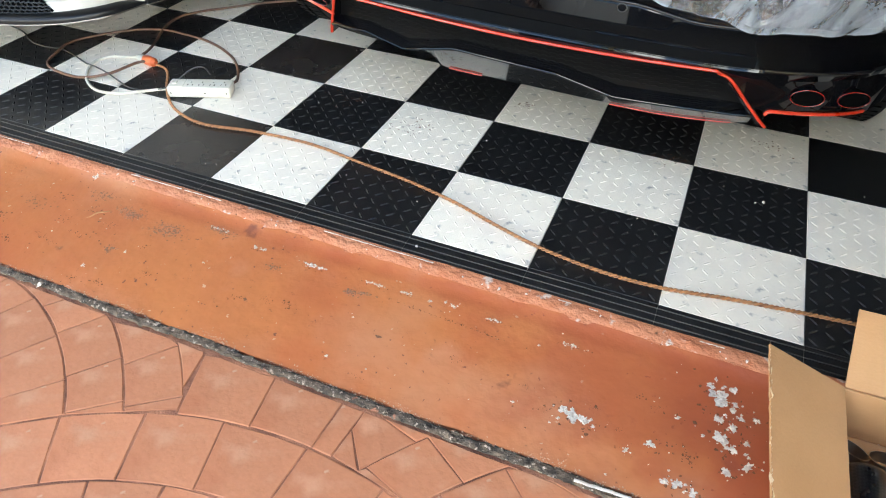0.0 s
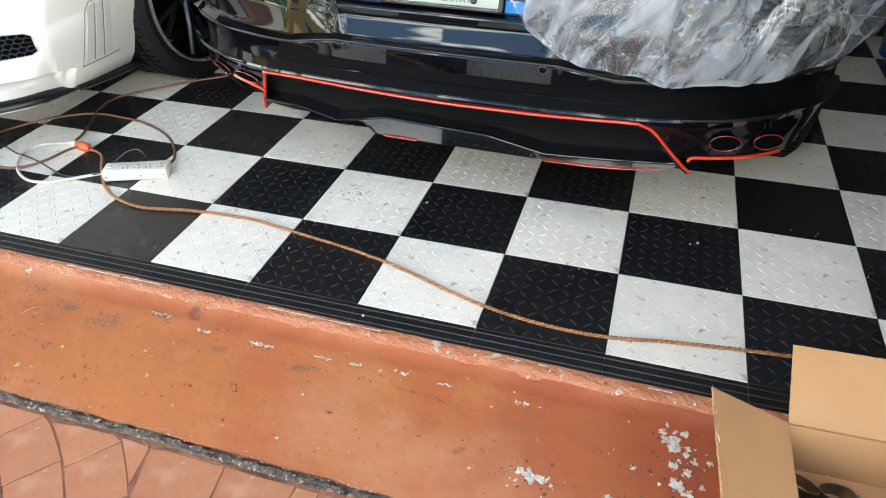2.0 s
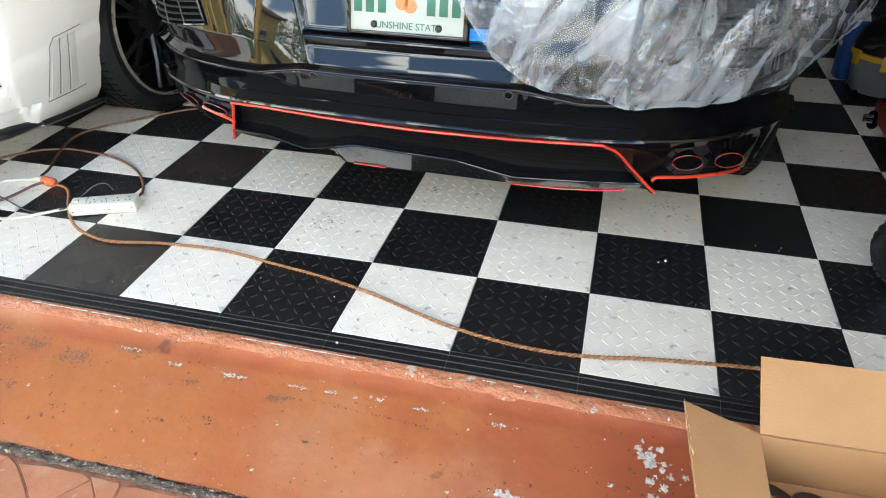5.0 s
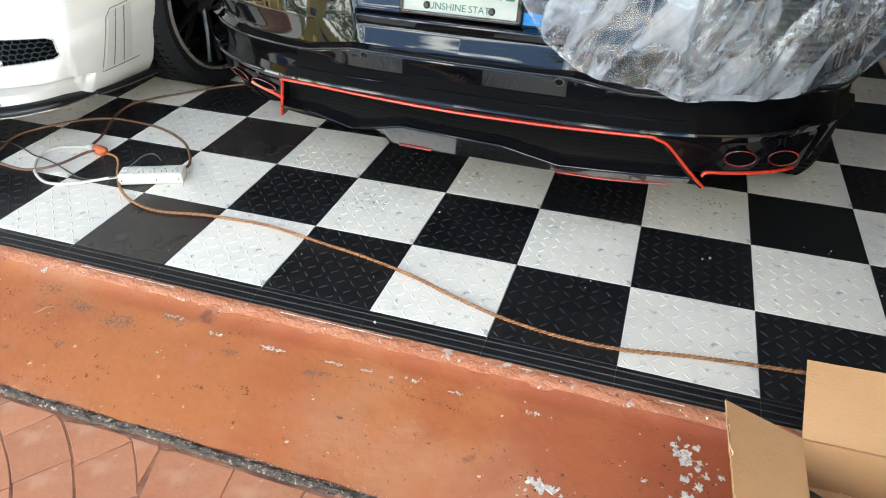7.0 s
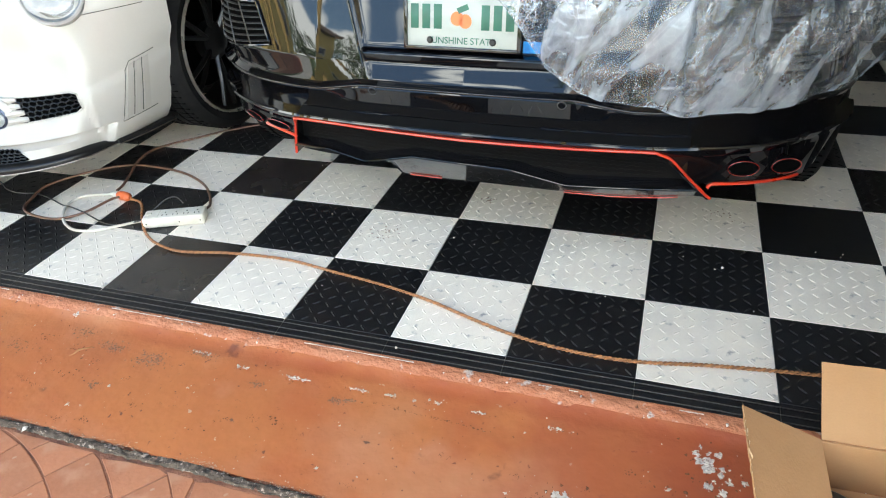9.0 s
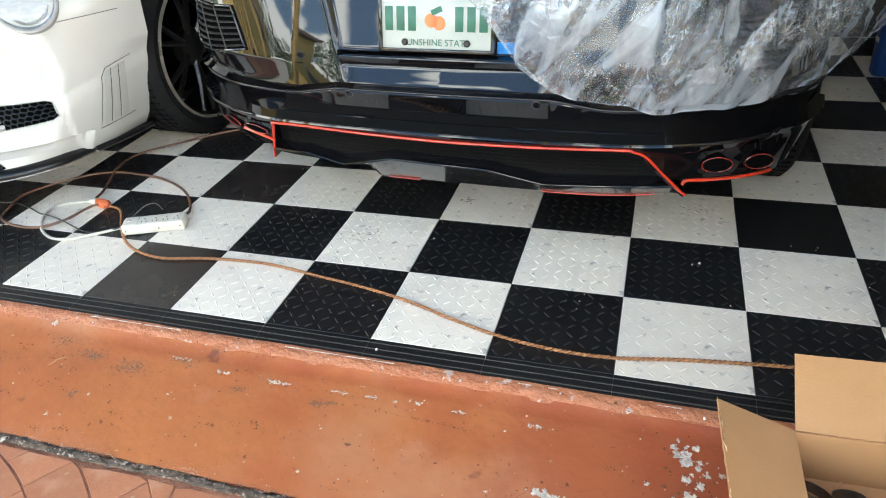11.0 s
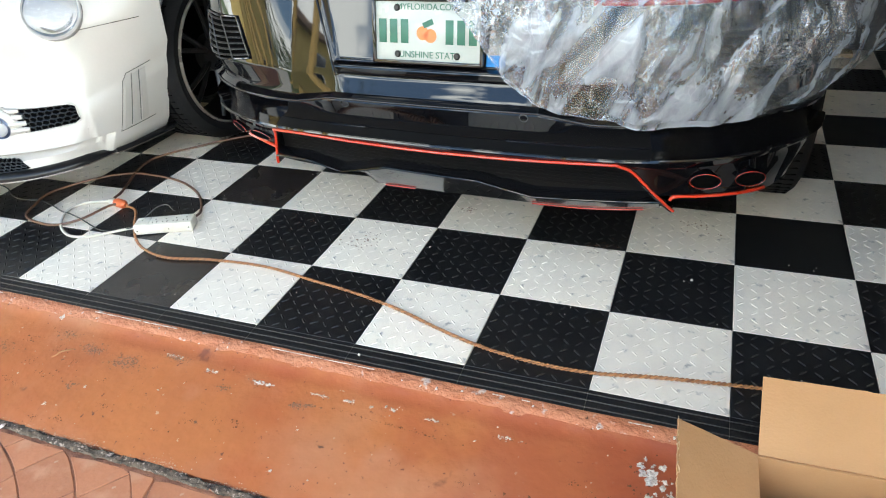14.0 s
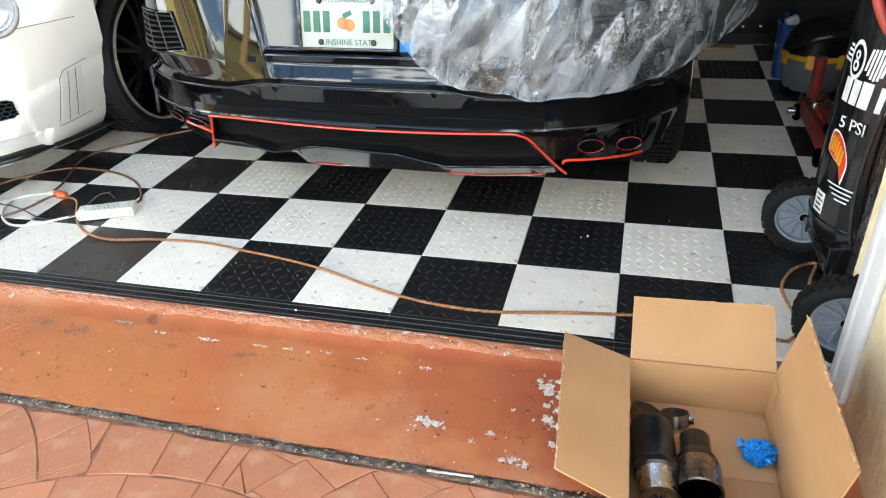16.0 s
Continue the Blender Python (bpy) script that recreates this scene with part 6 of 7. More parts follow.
    for i in range(4):
        x = -0.028 + 0.036 * i
        part("socket", box(x - 0.010, x - 0.0075, -0.016, -0.008, 0.0378, 0.0386), SLOT, p, local=True, smooth=False)
        part("socket", box(x + 0.0045, x + 0.007, -0.016, -0.008, 0.0378, 0.0386), SLOT, p, local=True, smooth=False)
        part("socket", lathe([(0.0, 0.0), (0.0028, 0.0)], pose(x - 0.0015, 0.006, 0.0384), 10), SLOT, p, local=True, smooth=False)
    for x in (-0.09, 0.02, 0.09):
        part("screw", lathe([(0.0, 0.0006), (0.0025, 0.0004), (0.0025, 0)], pose(x, -0.0315, 0.018, 90), 10), SLOT, p, local=True)


cords()


# ---- air compressor ----
def barrow_wheel(parent, c, axis, R=0.114, wd=0.056):
    m = along(c, Vector(c) + Vector(axis))
    w = wd / 2
    tyre = part("wheel", lathe([(R * 0.66, w * 0.8), (R * 0.72, w * 0.98), (R * 0.9, w * 0.95), (R * 0.96, w * 0.75), (R * 0.965, 0), (R * 0.96, -w * 0.75), (R * 0.9, -w * 0.95), (R * 0.72, -w * 0.98), (R * 0.66, -w * 0.8)], m, 48, closed=True), RUBBER, parent, "knobbly black tyre on a grey plastic hub")
    knobs = None
    for j in range(30):
        a = 2 * math.pi * j / 30
        for s in (-1, 1):
            mm = m @ Matrix.Rotation(a + (0.105 if s > 0 else 0), 4, "Z") @ Matrix.Translation((0, R * 0.955, s * w * 0.48)) @ Matrix.Rotation(s * 0.5, 4, "Y")
            knobs = box(-0.0085, 0.0085, -0.006, R * 0.045, -w * 0.42, w * 0.42, 0.0015, 1, bm=knobs, m=mm)
    part("tread", knobs, RUBBER, tyre)
    hub = part("hub", lathe([(0.0, w * 0.55), (0.016, w * 0.55), (0.018, w * 0.2), (R * 0.60, w * 0.42), (R * 0.62, w * 0.78), (R * 0.68, w * 0.86), (R * 0.70, w * 0.6), (R * 0.66, -w * 0.7), (0.0, -w * 0.7)], m, 48), GREY_HUB, tyre, "grey ribbed plastic hub")
    for j in range(14):
        a = 2 * math.pi * j / 14
        pts = [m @ Vector((r * math.cos(a + 0.5 * (r / R)), r * math.sin(a + 0.5 * (r / R)), w * 0.50)) for r in (0.020, 0.035, 0.05, 0.064, R * 0.61)]
        part("rib", tube(pts, 0.0030, 5), GREY_HUB, tyre)
    part("axle_cap", lathe([(0.0, w * 0.9), (0.006, w * 0.9), (0.010, w * 0.7), (0.013, w * 0.5)], m, 18), SLOT, tyre)


TC, TR = Vector((1.583, 0.43, 0)), 0.178


def tank_at(x_turn, z, off=0.0008):
    """A place on the tank; degrees round from its camera-side left, height z."""
    a = radians(x_turn)
    return Vector((TC.x + (TR + off) * math.cos(a), TC.y + (TR + off) * math.sin(a), z))


def tank_print(parent, name, a0, a1, z0, z1, material, label="", shear=0.0, n=8):
    bm = sheet(lambda u, v: tank_at(a0 + (a1 - a0) * u, z0 + (z1 - z0) * v + shear * u, 0.0009), n, 4)
    return part(name, bm, material, parent, label)


def compressor():
    c = thing("air_compressor", (TC.x, TC.y, 0), "upright black air compressor tank on two wheels", "compressor")
    m = Matrix.Translation(TC)
    part("tank", lathe([(0.0, 0.065), (0.06, 0.068), (0.12, 0.085), (0.158, 0.115), (0.174, 0.150), (TR, 0.19), (TR, 1.02), (0.172, 1.07), (0.14, 1.12), (0.06, 1.145), (0.0, 1.147)], m, 64), TANK, c, "glossy black steel tank")
    part("weld_seam", lathe([(TR - 0.001, 0.188), (TR + 0.0022, 0.192), (TR - 0.001, 0.196)], m, 64), TANK, c)
    part("foot_ring", lathe([(0.12, 0.0), (0.125, 0.0), (0.128, 0.09), (0.122, 0.09)], m, 40, closed=True), TANK, c)
    for y, s in ((0.022, -1), (0.525, -1)):
        barrow_wheel(c, (1.430 if y < 0.3 else 1.420, y, 0.114), (-0.18, s, 0))
    part("axle", tube([(1.430, 0.022, 0.114), (1.420, 0.525, 0.114)], 0.008, 10), STEEL, c)
    for y in (0.20, 0.45):
        part("axle_bracket", box(1.41, 1.50, y - 0.008, y + 0.008, 0.105, 0.20, 0.004), TANK, c)
    # printed decals as plain shapes; camera-side directions run from about 180 to 270 degrees
    def decal(name, outline, material, parent, label="", off=0.0010):
        """A flat print on the tank from turn and height pairs, bent with the steel."""
        bm = bmesh.new()
        ring = [bm.verts.new(tank_at(p.x, p.y, off)) for p in outline]
        mid = bm.verts.new(tank_at(sum(p.x for p in outline) / len(outline), sum(p.y for p in outline) / len(outline), off))
        for q0, q1 in zip(ring, ring[1:] + ring[:1]):
            bm.faces.new((q0, q1, mid))
        return part(name, bm, material, parent, label, smooth=False)

    def disc_line(a0, z0, ra, rz, n=28):
        return [Vector((a0 + ra * math.cos(2 * math.pi * i / n), z0 + rz * math.sin(2 * math.pi * i / n), 0)) for i in range(n)]

    def slab(a0, a1, z0, z1, lean, n=6):
        low = [Vector((a0 + (a1 - a0) * i / n, z0, 0)) for i in range(n + 1)]
        return low + [Vector((p.x + lean, z1, 0)) for p in low[::-1]]
    badge = decal("wing_badge", disc_line(198, 0.617, 8.6, 0.047), STICKER, c, "white winged round badge shape")
    decal("badge_centre", disc_line(198, 0.617, 6.6, 0.036), TANK, badge, off=0.0015)
    for dz, k in ((0.012, 0.8), (-0.013, 1.0)):
        decal("badge_ring", disc_line(198, 0.617 + dz, 3.4 * k, 0.014 * k), STICKER, badge, off=0.0020)
        decal("badge_eye", disc_line(198, 0.617 + dz, 1.5 * k, 0.006 * k), TANK, badge, off=0.0025)
    for k in range(9):
        a0 = 207.5 + 2.9 * k
        decal("feather", slab(a0, a0 + 2.1, 0.600 - 0.030 * math.sin(0.36 * k) + 0.0018 * k * k * 0.5, 0.652 + 0.0015 * k, 3.5, 3), STICKER, badge)
    for k in range(4):
        decal("feather", slab(190 - 0.2 * k, 184 - 2.0 * k, 0.640 - 0.012 * k, 0.647 - 0.012 * k, 0.0, 3), STICKER, badge)
    # the large white maker's mark, as plain leaning blocks
    for a0, wd, hh in ((189, 8.5, 0.060), (199.2, 8.0, 0.062), (208.6, 9.6, 0.064), (224.0, 8.6, 0.062), (234.5, 3.0, 0.012)):
        decal("logo_block", slab(a0, a0 + wd, 0.512, 0.512 + hh, 1.6), STICKER, c, "large white leaning logo block")
    # working pressure
    tm = Matrix.Translation(tank_at(210, 0.464, 0.001)) @ Matrix.Rotation(radians(209 + 90), 4, "Z") @ Matrix.Rotation(radians(90), 4, "X")
    letters("5 PSI", 0.042, tm, "pressure_text", STICKER, c)
    def swoosh(q, lift=0.0):
        pts = [(188, 0.392), (190, 0.440), (197, 0.449), (204, 0.438), (210, 0.414), (214.0, 0.384), (214.6, 0.356), (212.5, 0.318), (211.0, 0.346), (206, 0.366), (199, 0.376), (193, 0.383)]
        mid = Vector((203, 0.398, 0))
        return [mid + (p - mid) * q + Vector((0, lift - 0.010, 0)) for p in spline([(x, y, 0) for x, y in pts], 4, closed=True)]
    flame = decal("flame_decal", swoosh(1.0), STICKER, c, "orange and red flame-shaped decal with a white outline")
    decal("flame_band", swoosh(0.90), RED_LINE, flame, off=0.0014)
    for k in range(6):
        a0 = 190.0 + 3.2 * k
        z0 = 0.386 + 0.004 * math.sin(k) - 0.0016 * k * k * 0.5
        decal("flame_tongue", slab(a0, a0 + 2.5, z0 - 0.006, z0 + 0.036, 0.8, 3), YELLOW if k % 3 else ORANGE_PRINT, flame, off=0.0018)
    for k in range(4):
        tank_print(c, "small_print_bar", 199 + 4 * k, 226 - k, 0.302 - 0.012 * k, 0.306 - 0.012 * k, STICKER)
    lab = tank_print(c, "square_label", 187, 201, 0.205, 0.265, STICKER, "white square label with dark bars")
    for k in range(4):
        tank_print(lab, "label_bar", 188.5, 199.5 - 2 * (k % 2), 0.212 + 0.013 * k, 0.219 + 0.013 * k, SLOT)
    # hanging black flex and red air hose
    part("power_flex", tube(spline([tank_at(250, 1.00, 0.02), tank_at(246, 0.85, 0.03), tank_at(238, 0.66, 0.028), tank_at(232, 0.46, 0.03), tank_at(232, 0.30, 0.032), tank_at(238, 0.18, 0.03), tank_at(250, 0.13, 0.02)], 10), 0.0055, 8), CORD_BLACK, c, "black power flex hanging down the tank")
    part("air_hose", tube(spline([tank_at(190, 1.03, 0.02), tank_at(198, 0.93, 0.03), tank_at(207, 0.83, 0.035), tank_at(217, 0.75, 0.04), tank_at(232, 0.69, 0.04), tank_at(252, 0.66, 0.04), tank_at(275, 0.70, 0.04)], 10), 0.011, 10), RED_HOSE, c, "red rubber air hose")
    part("motor_cover", box(TC.x - 0.16, TC.x + 0.16, TC.y - 0.14, TC.y + 0.14, 1.14, 1.36, 0.05, 4), SATIN_BLACK, c)
    part("handle", tube(spline([(1.76, 0.30, 1.05), (1.84, 0.30, 1.2), (1.84, 0.44, 1.24), (1.84, 0.58, 1.2), (1.76, 0.58, 1.05)], 6), 0.013, 10), TANK, c)


compressor()


# ---- things at the back of the garage ----
def back_things():
    j = thing("floor_jack", (1.63, 1.42, 0), "red hydraulic floor jack on the tiles", "jack")
    for x in (1.585, 1.675):
        part("side_plate", box(x - 0.006, x + 0.006, 1.10, 1.64, 0.035, 0.105, 0.004), RED_PAINT, j)
    part("lift_arm", box(1.605, 1.655, 1.15, 1.50, 0.07, 0.12, 0.008), RED_PAINT, j)
    part("saddle", lathe([(0.0, 0.0), (0.045, 0.0), (0.05, 0.018), (0.04, 0.014), (0.0, 0.012)], pose(1.63, 1.17, 0.12), 24), SLOT, j)
    part("pump_block", box(1.598, 1.662, 1.46, 1.62, 0.04, 0.125, 0.008), STEEL, j)
    part("handle_socket", tube([(1.615, 1.56, 0.10), (1.608, 1.53, 0.14)], 0.026, 14), STEEL, j)
    part("handle", tube([(1.608, 1.53, 0.13), (1.604, 1.51, 0.21), (1.600, 1.50, 0.285), (1.600, 1.50, 0.295)], 0.023, 14), RED_PAINT, j, "red padded handle")
    for x in (1.575, 1.685):
        for y in (1.13, 1.60):
            part("castor", lathe([(0.0, -0.012), (0.03, -0.012), (0.035, -0.006), (0.035, 0.006), (0.03, 0.012), (0.0, 0.012)], pose(x, y, 0.035, 0, 90, 0), 20), SLOT, j)
    part("release_knob", lathe([(0.0, 0.03), (0.014, 0.028), (0.018, 0.0), (0.0, 0.0)], pose(1.56, 1.57, 0.05, 0, -90, 0), 14), CHROME, j)
    VX, VY = 1.69, 1.985

    def near_vac(x, y, z):
        return Vector((VX + 0.72 * (x - 1.80), VY + 0.72 * (y - 2.00), 0.85 * z))
    v = thing("shop_vacuum", (VX, VY, 0), "grey shop vacuum with yellow latch band and black head", "vacuum")
    m = pose(VX, VY, 0.0) @ Matrix.Diagonal((0.72, 0.72, 0.85, 1))
    part("tub", lathe([(0.0, 0.028), (0.16, 0.028), (0.172, 0.045), (0.195, 0.19), (0.197, 0.20), (0.0, 0.20)], m, 40), VAC_GREY, v)
    part("latch_band", lathe([(0.197, 0.196), (0.207, 0.200), (0.207, 0.222), (0.197, 0.226)], m, 40, closed=True), YELLOW, v, "yellow latch band")
    for a in (200, 250, 300):
        part("latch", box(-0.024, 0.024, -0.218, -0.198, 0.165, 0.235, 0.005, m=m @ Matrix.Rotation(radians(a - 270), 4, "Z")), YELLOW, v)
    part("head", lathe([(0.20, 0.226), (0.195, 0.26), (0.17, 0.32), (0.12, 0.37), (0.06, 0.395), (0.0, 0.40)], m, 40), MESH_BLACK, v, "black motor head")
    part("hose_port", tube([near_vac(1.66, 1.88, 0.28), near_vac(1.60, 1.83, 0.285)], 0.022, 16), SATIN_BLACK, v)
    part("hose", tube(spline([near_vac(*q) for q in ((1.60, 1.83, 0.285), (1.70, 1.74, 0.33), (1.84, 1.72, 0.36), (1.98, 1.80, 0.37), (2.02, 1.92, 0.40), (1.94, 2.02, 0.41))], 12), 0.016, 10, lobes=0), SATIN_BLACK, v)
    for a in (30, 150, 210, 330):
        part("castor", lathe([(0.0, -0.01), (0.022, -0.01), (0.024, 0), (0.022, 0.01), (0.0, 0.01)], m @ pose(0.15 * math.cos(radians(a)), 0.15 * math.sin(radians(a)), 0.024, 90, 0, a), 16), SLOT, v)
    b = thing("blue_bin", (1.600, 2.20, 0), "tall narrow blue plastic bin beside the vacuum", "bin")

    def wall(u, v):
        a = 2 * math.pi * u
        k = 0.047 + 0.008 * v
        sx, sy = math.copysign(abs(math.cos(a)) ** 0.6, math.cos(a)), math.copysign(abs(math.sin(a)) ** 0.6, math.sin(a))
        return Vector((1.600 + k * sx, 2.20 + k * sy * 1.2, 0.255 * v))
    part("body", sheet(wall, 32, 6, 0.003), BLUE_BIN, b)
    part("rim", tube([wall(i / 32, 1) for i in range(32)], 0.006, 6, closed=True), BLUE_BIN, b)
    part("floor_panel", box(1.56, 1.64, 2.155, 2.245, 0.002, 0.008), BLUE_BIN, b)
    part("label_bar", box(1.5475, 1.5495, 2.175, 2.225, 0.14, 0.16), STICKER, b)
    br = thing("scrub_brush", (1.60, 2.20, 0.008), "cream bristle brush with a blue handle standing in the bin", "brush")
    part("handle", tube([(1.60, 2.21, 0.010), (1.588, 2.205, 0.15), (1.572, 2.20, 0.30)], 0.011, 10), BLUE_BIN, br, "blue plastic handle")
    part("bristles", box(-0.030, 0.030, -0.016, 0.016, 0.0, 0.055, 0.010, 3, m=pose(1.612, 2.195, 0.235, 8, -24, 10)), CORD_WHITE, br, "cream bristle head")
    k = thing("black_cabinet", (1.62, 2.88, 0), "low black cabinet with small bright knobs", "cabinet")
    part("body", box(1.26, 2.15, 2.72, 3.2, 0.06, 0.36, 0.006), DARK_CAB, k)
    for x in (1.262, 1.708):
        d = part("door", box(x + 0.004, x + 0.436, 2.703, 2.72, 0.075, 0.345, 0.003), DARK_CAB, k)
        for q in (x + 0.19, x + 0.28):
            part("knob", lathe([(0.0, 0.016), (0.007, 0.014), (0.008, 0.006), (0.004, 0.0)], pose(q, 2.703, 0.115, 90), 14), CHROME, d, "small bright knob")
    part("plinth", box(1.28, 2.12, 2.75, 3.2, 0.0, 0.06), DARK_CAB, k)
    part("top", box(1.25, 2.16, 2.69, 3.2, 0.36, 0.378, 0.003), DARK_CAB, k)
    w = thing("wooden_board", (1.33, 2.64, 0), "short pale wooden board lying on the tiles", "board")
    part("board", box(1.235, 1.42, 2.60, 2.685, 0.001, 0.022, 0.003), WOOD, w)
    g = thing("clear_tub", (1.72, 2.85, 0.378), "cloudy plastic tub with a red lid band", "tub")
    part("tub_body", lathe([(0.0, 0.0), (0.11, 0.0), (0.118, 0.01), (0.135, 0.16), (0.137, 0.19), (0.0, 0.192)], pose(1.72, 2.85, 0.379), 32), surface("cloudy_plastic", (0.40, 0.43, 0.46), 0.4, scale=20), g)
    part("lid_band", lathe([(0.120, 0.006), (0.128, 0.006), (0.129, 0.026), (0.122, 0.026)], pose(1.72, 2.85, 0.379), 32, closed=True), RED_PAINT, g, "dull red band")
    # rag on the floor
    tagged(part("paper_scrap", sheet(lambda u, v: (1.585 + 0.035 * u + 0.006 * v, 2.30 - 0.02 + 0.03 * v - 0.2, 0.004 + 0.006 * abs(math.sin(5 * u + 3 * v))), 8, 6, 0.0005), STICKER), "crumpled scrap of white paper on a tile", "paper")


back_things()


# ---- across the road: what the paint and glass mirror ----
def leaf_cards(bm, c, rx, rz, count, size, rnd):
    for _ in range(count):
        d = Vector((rnd.gauss(0, 1), rnd.gauss(0, 1), rnd.gauss(0, 1))).normalized() * (0.55 + 0.5 * rnd.random())
        p = Vector(c) + Vector((d.x * rx, d.y * rx, d.z * rz))
        a, b = Vector((rnd.gauss(0, 1), rnd.gauss(0, 1), rnd.gauss(0, 1))).normalized(), Vector((rnd.gauss(0, 1), rnd.gauss(0, 1), rnd.gauss(0, 1))).normalized()
        s = size * rnd.uniform(0.6, 1.3)
        bm.faces.new([bm.verts.new(p + a * s), bm.verts.new(p + b * s * 0.5), bm.verts.new(p - a * s), bm.verts.new(p - b * s * 0.5)])


def palm(x, y, h, seed):
    rnd = random.Random(seed)
    t = thing("palm_tree", (x, y, -0.22), "tall palm with a pale ringed trunk", "tree", group="palms across the road")
    lean = Vector((rnd.uniform(-0.5, 0.5), rnd.uniform(-0.4, 0.4), 0))
    top = Vector((x, y, h)) + lean
    pts = [Vector((x, y, -0.25)).lerp(top, i / 24) + lean * 0.15 * math.sin(math.pi * i / 24) for i in range(25)]
    part("trunk", tube(pts, 0.19, 12, taper=lambda q: 1.25 - 0.45 * q + 0.05 * math.sin(q * 130)), TRUNK, t)
    bm = bmesh.new()
    for k in range(22):
        a, up = k * 2.4, rnd.uniform(-0.5, 0.9)
        spine = [top + Vector((math.cos(a) * 2.4 * s, math.sin(a) * 2.4 * s, up * 1.6 * s - 1.9 * s * s)) for s in [i / 9 for i in range(10)]]
        for i in range(9):
            d = (spine[i + 1] - spine[i]).normalized()
            side = d.cross(Vector((0, 0, 1))).normalized()
            for sgn in (-1, 1):
                for q in (0.0, 0.5):
                    p = spine[i].lerp(spine[i + 1], q)
                    e = p + side * sgn * (0.55 - 0.03 * i) + d * 0.25 + Vector((0, 0, -0.18))
                    bm.faces.new([bm.verts.new(p), bm.verts.new(p + d * 0.08), bm.verts.new(e)])
    part("crown", bm, LEAF, t, smooth=False)


def tree(x, y, h, r, seed):
    rnd = random.Random(seed)
    t = thing("broadleaf_tree", (x, y, -0.22), "leafy green tree across the road", "tree", group="trees across the road")
    part("trunk", tube([(x, y, -0.25), (x + 0.1, y, h * 0.3), (x, y + 0.1, h * 0.55)], 0.22, 10, taper=lambda q: 1.2 - 0.6 * q), TRUNK, t)
    bm = bmesh.new()
    for k in range(14):
        c = (x + rnd.gauss(0, r * 0.5), y + rnd.gauss(0, r * 0.5), h * 0.68 + rnd.gauss(0, h * 0.14))
        leaf_cards(bm, c, r * 0.42, r * 0.34, 170, 0.16, rnd)
    part("crown", bm, LEAF, t, smooth=False)


def neighbourhood():
    h = thing("neighbour_house", (-3.0, -26.0, -0.22), "cream stucco house across the road", "house")
    part("wall", box(-11.0, 3.5, -32.0, -23.5, -0.25, 3.1, 0.02), HOUSE_WALL, h)
    bm = bmesh.new()
    v = [bm.verts.new(p) for p in ((-11.8, -32.8, 3.05), (4.3, -32.8, 3.05), (4.3, -22.7, 3.05), (-11.8, -22.7, 3.05), (-7.0, -27.7, 5.0), (-0.5, -27.7, 5.0))]
    for f in ((0, 1, 5, 4), (1, 2, 5), (2, 3, 4, 5), (3, 0, 4), (0, 3, 2, 1)):
        bm.faces.new([v[i] for i in f])
    part("roof", bm, ROOF, h, smooth=False)
    for x in (-9.0, -5.8, 0.9):
        w = part("window", box(x - 0.8, x + 0.8, -23.5, -23.44, 0.8, 2.1, 0.01), TRIM_WHITE, h)
        part("pane", box(x - 0.72, x - 0.03, -23.44, -23.425, 0.88, 2.02), GLASS_DARK, w)
        part("pane", box(x + 0.03, x + 0.72, -23.44, -23.425, 0.88, 2.02), GLASS_DARK, w)
    g = thing("side_house", (-24.0, -14.0, -0.22), "sunlit golden stucco house along the road", "house")
    part("wall", box(-30.0, -18.5, -21.0, -11.0, -0.25, 6.0, 0.02), SUNNY_WALL, g)
    part("roof", box(-30.6, -17.9, -21.6, -10.4, 6.0, 6.3, 0.05), ROOF, g)
    for y in (-19.0, -15.0):
        w = part("window", box(-18.5, -18.44, y - 0.8, y + 0.8, 0.8, 2.1, 0.01), TRIM_WHITE, g)
        part("pane", box(-18.44, -18.425, y - 0.72, y + 0.72, 0.88, 2.02), GLASS_DARK, w)
        w = part("window", box(-18.5, -18.44, y - 0.8, y + 0.8, 3.7, 5.0, 0.01), TRIM_WHITE, g)
        part("pane", box(-18.44, -18.425, y - 0.72, y + 0.72, 3.78, 4.92), GLASS_DARK, w)
    part("door", box(-2.9, -1.9, -23.5, -23.45, -0.2, 2.0, 0.01), WOOD, h)
    for x, y, hh, s in ((-11.3, -10.8, 11.5, 4), (-12.9, -10.6, 12.0, 5), (-14.0, -10.5, 11.0, 6), (-15.6, -11.0, 12.5, 7), (-17.4, -10.4, 11.5, 8), (-3.5, -20.5, 13.0, 2), (3.6, -19.0, 12.0, 3)):
        palm(x, y, hh, s)
    for x, y, hh, r, s in ((8.0, -24.0, 6.0, 3.0, 11), (-12.5, -21.0, 4.8, 2.4, 12), (-9.2, -21.8, 4.4, 2.2, 15), (-15.8, -22.5, 5.6, 2.6, 16), (13.5, -27.0, 7.5, 3.6, 13), (-22.0, -26.0, 7.0, 3.6, 14)):
        tree(x, y, hh, r, s)
    rnd = random.Random(9)
    bm = bmesh.new()
    for k in range(60):
        leaf_cards(bm, (-10.5 + 0.24 * k, -22.8, 0.25), 0.5, 0.45, 70, 0.11, rnd)
    tagged(part("hedge", bm, LEAF, smooth=False), "clipped green hedge before the house", "hedge", kind="stuff")


neighbourhood()


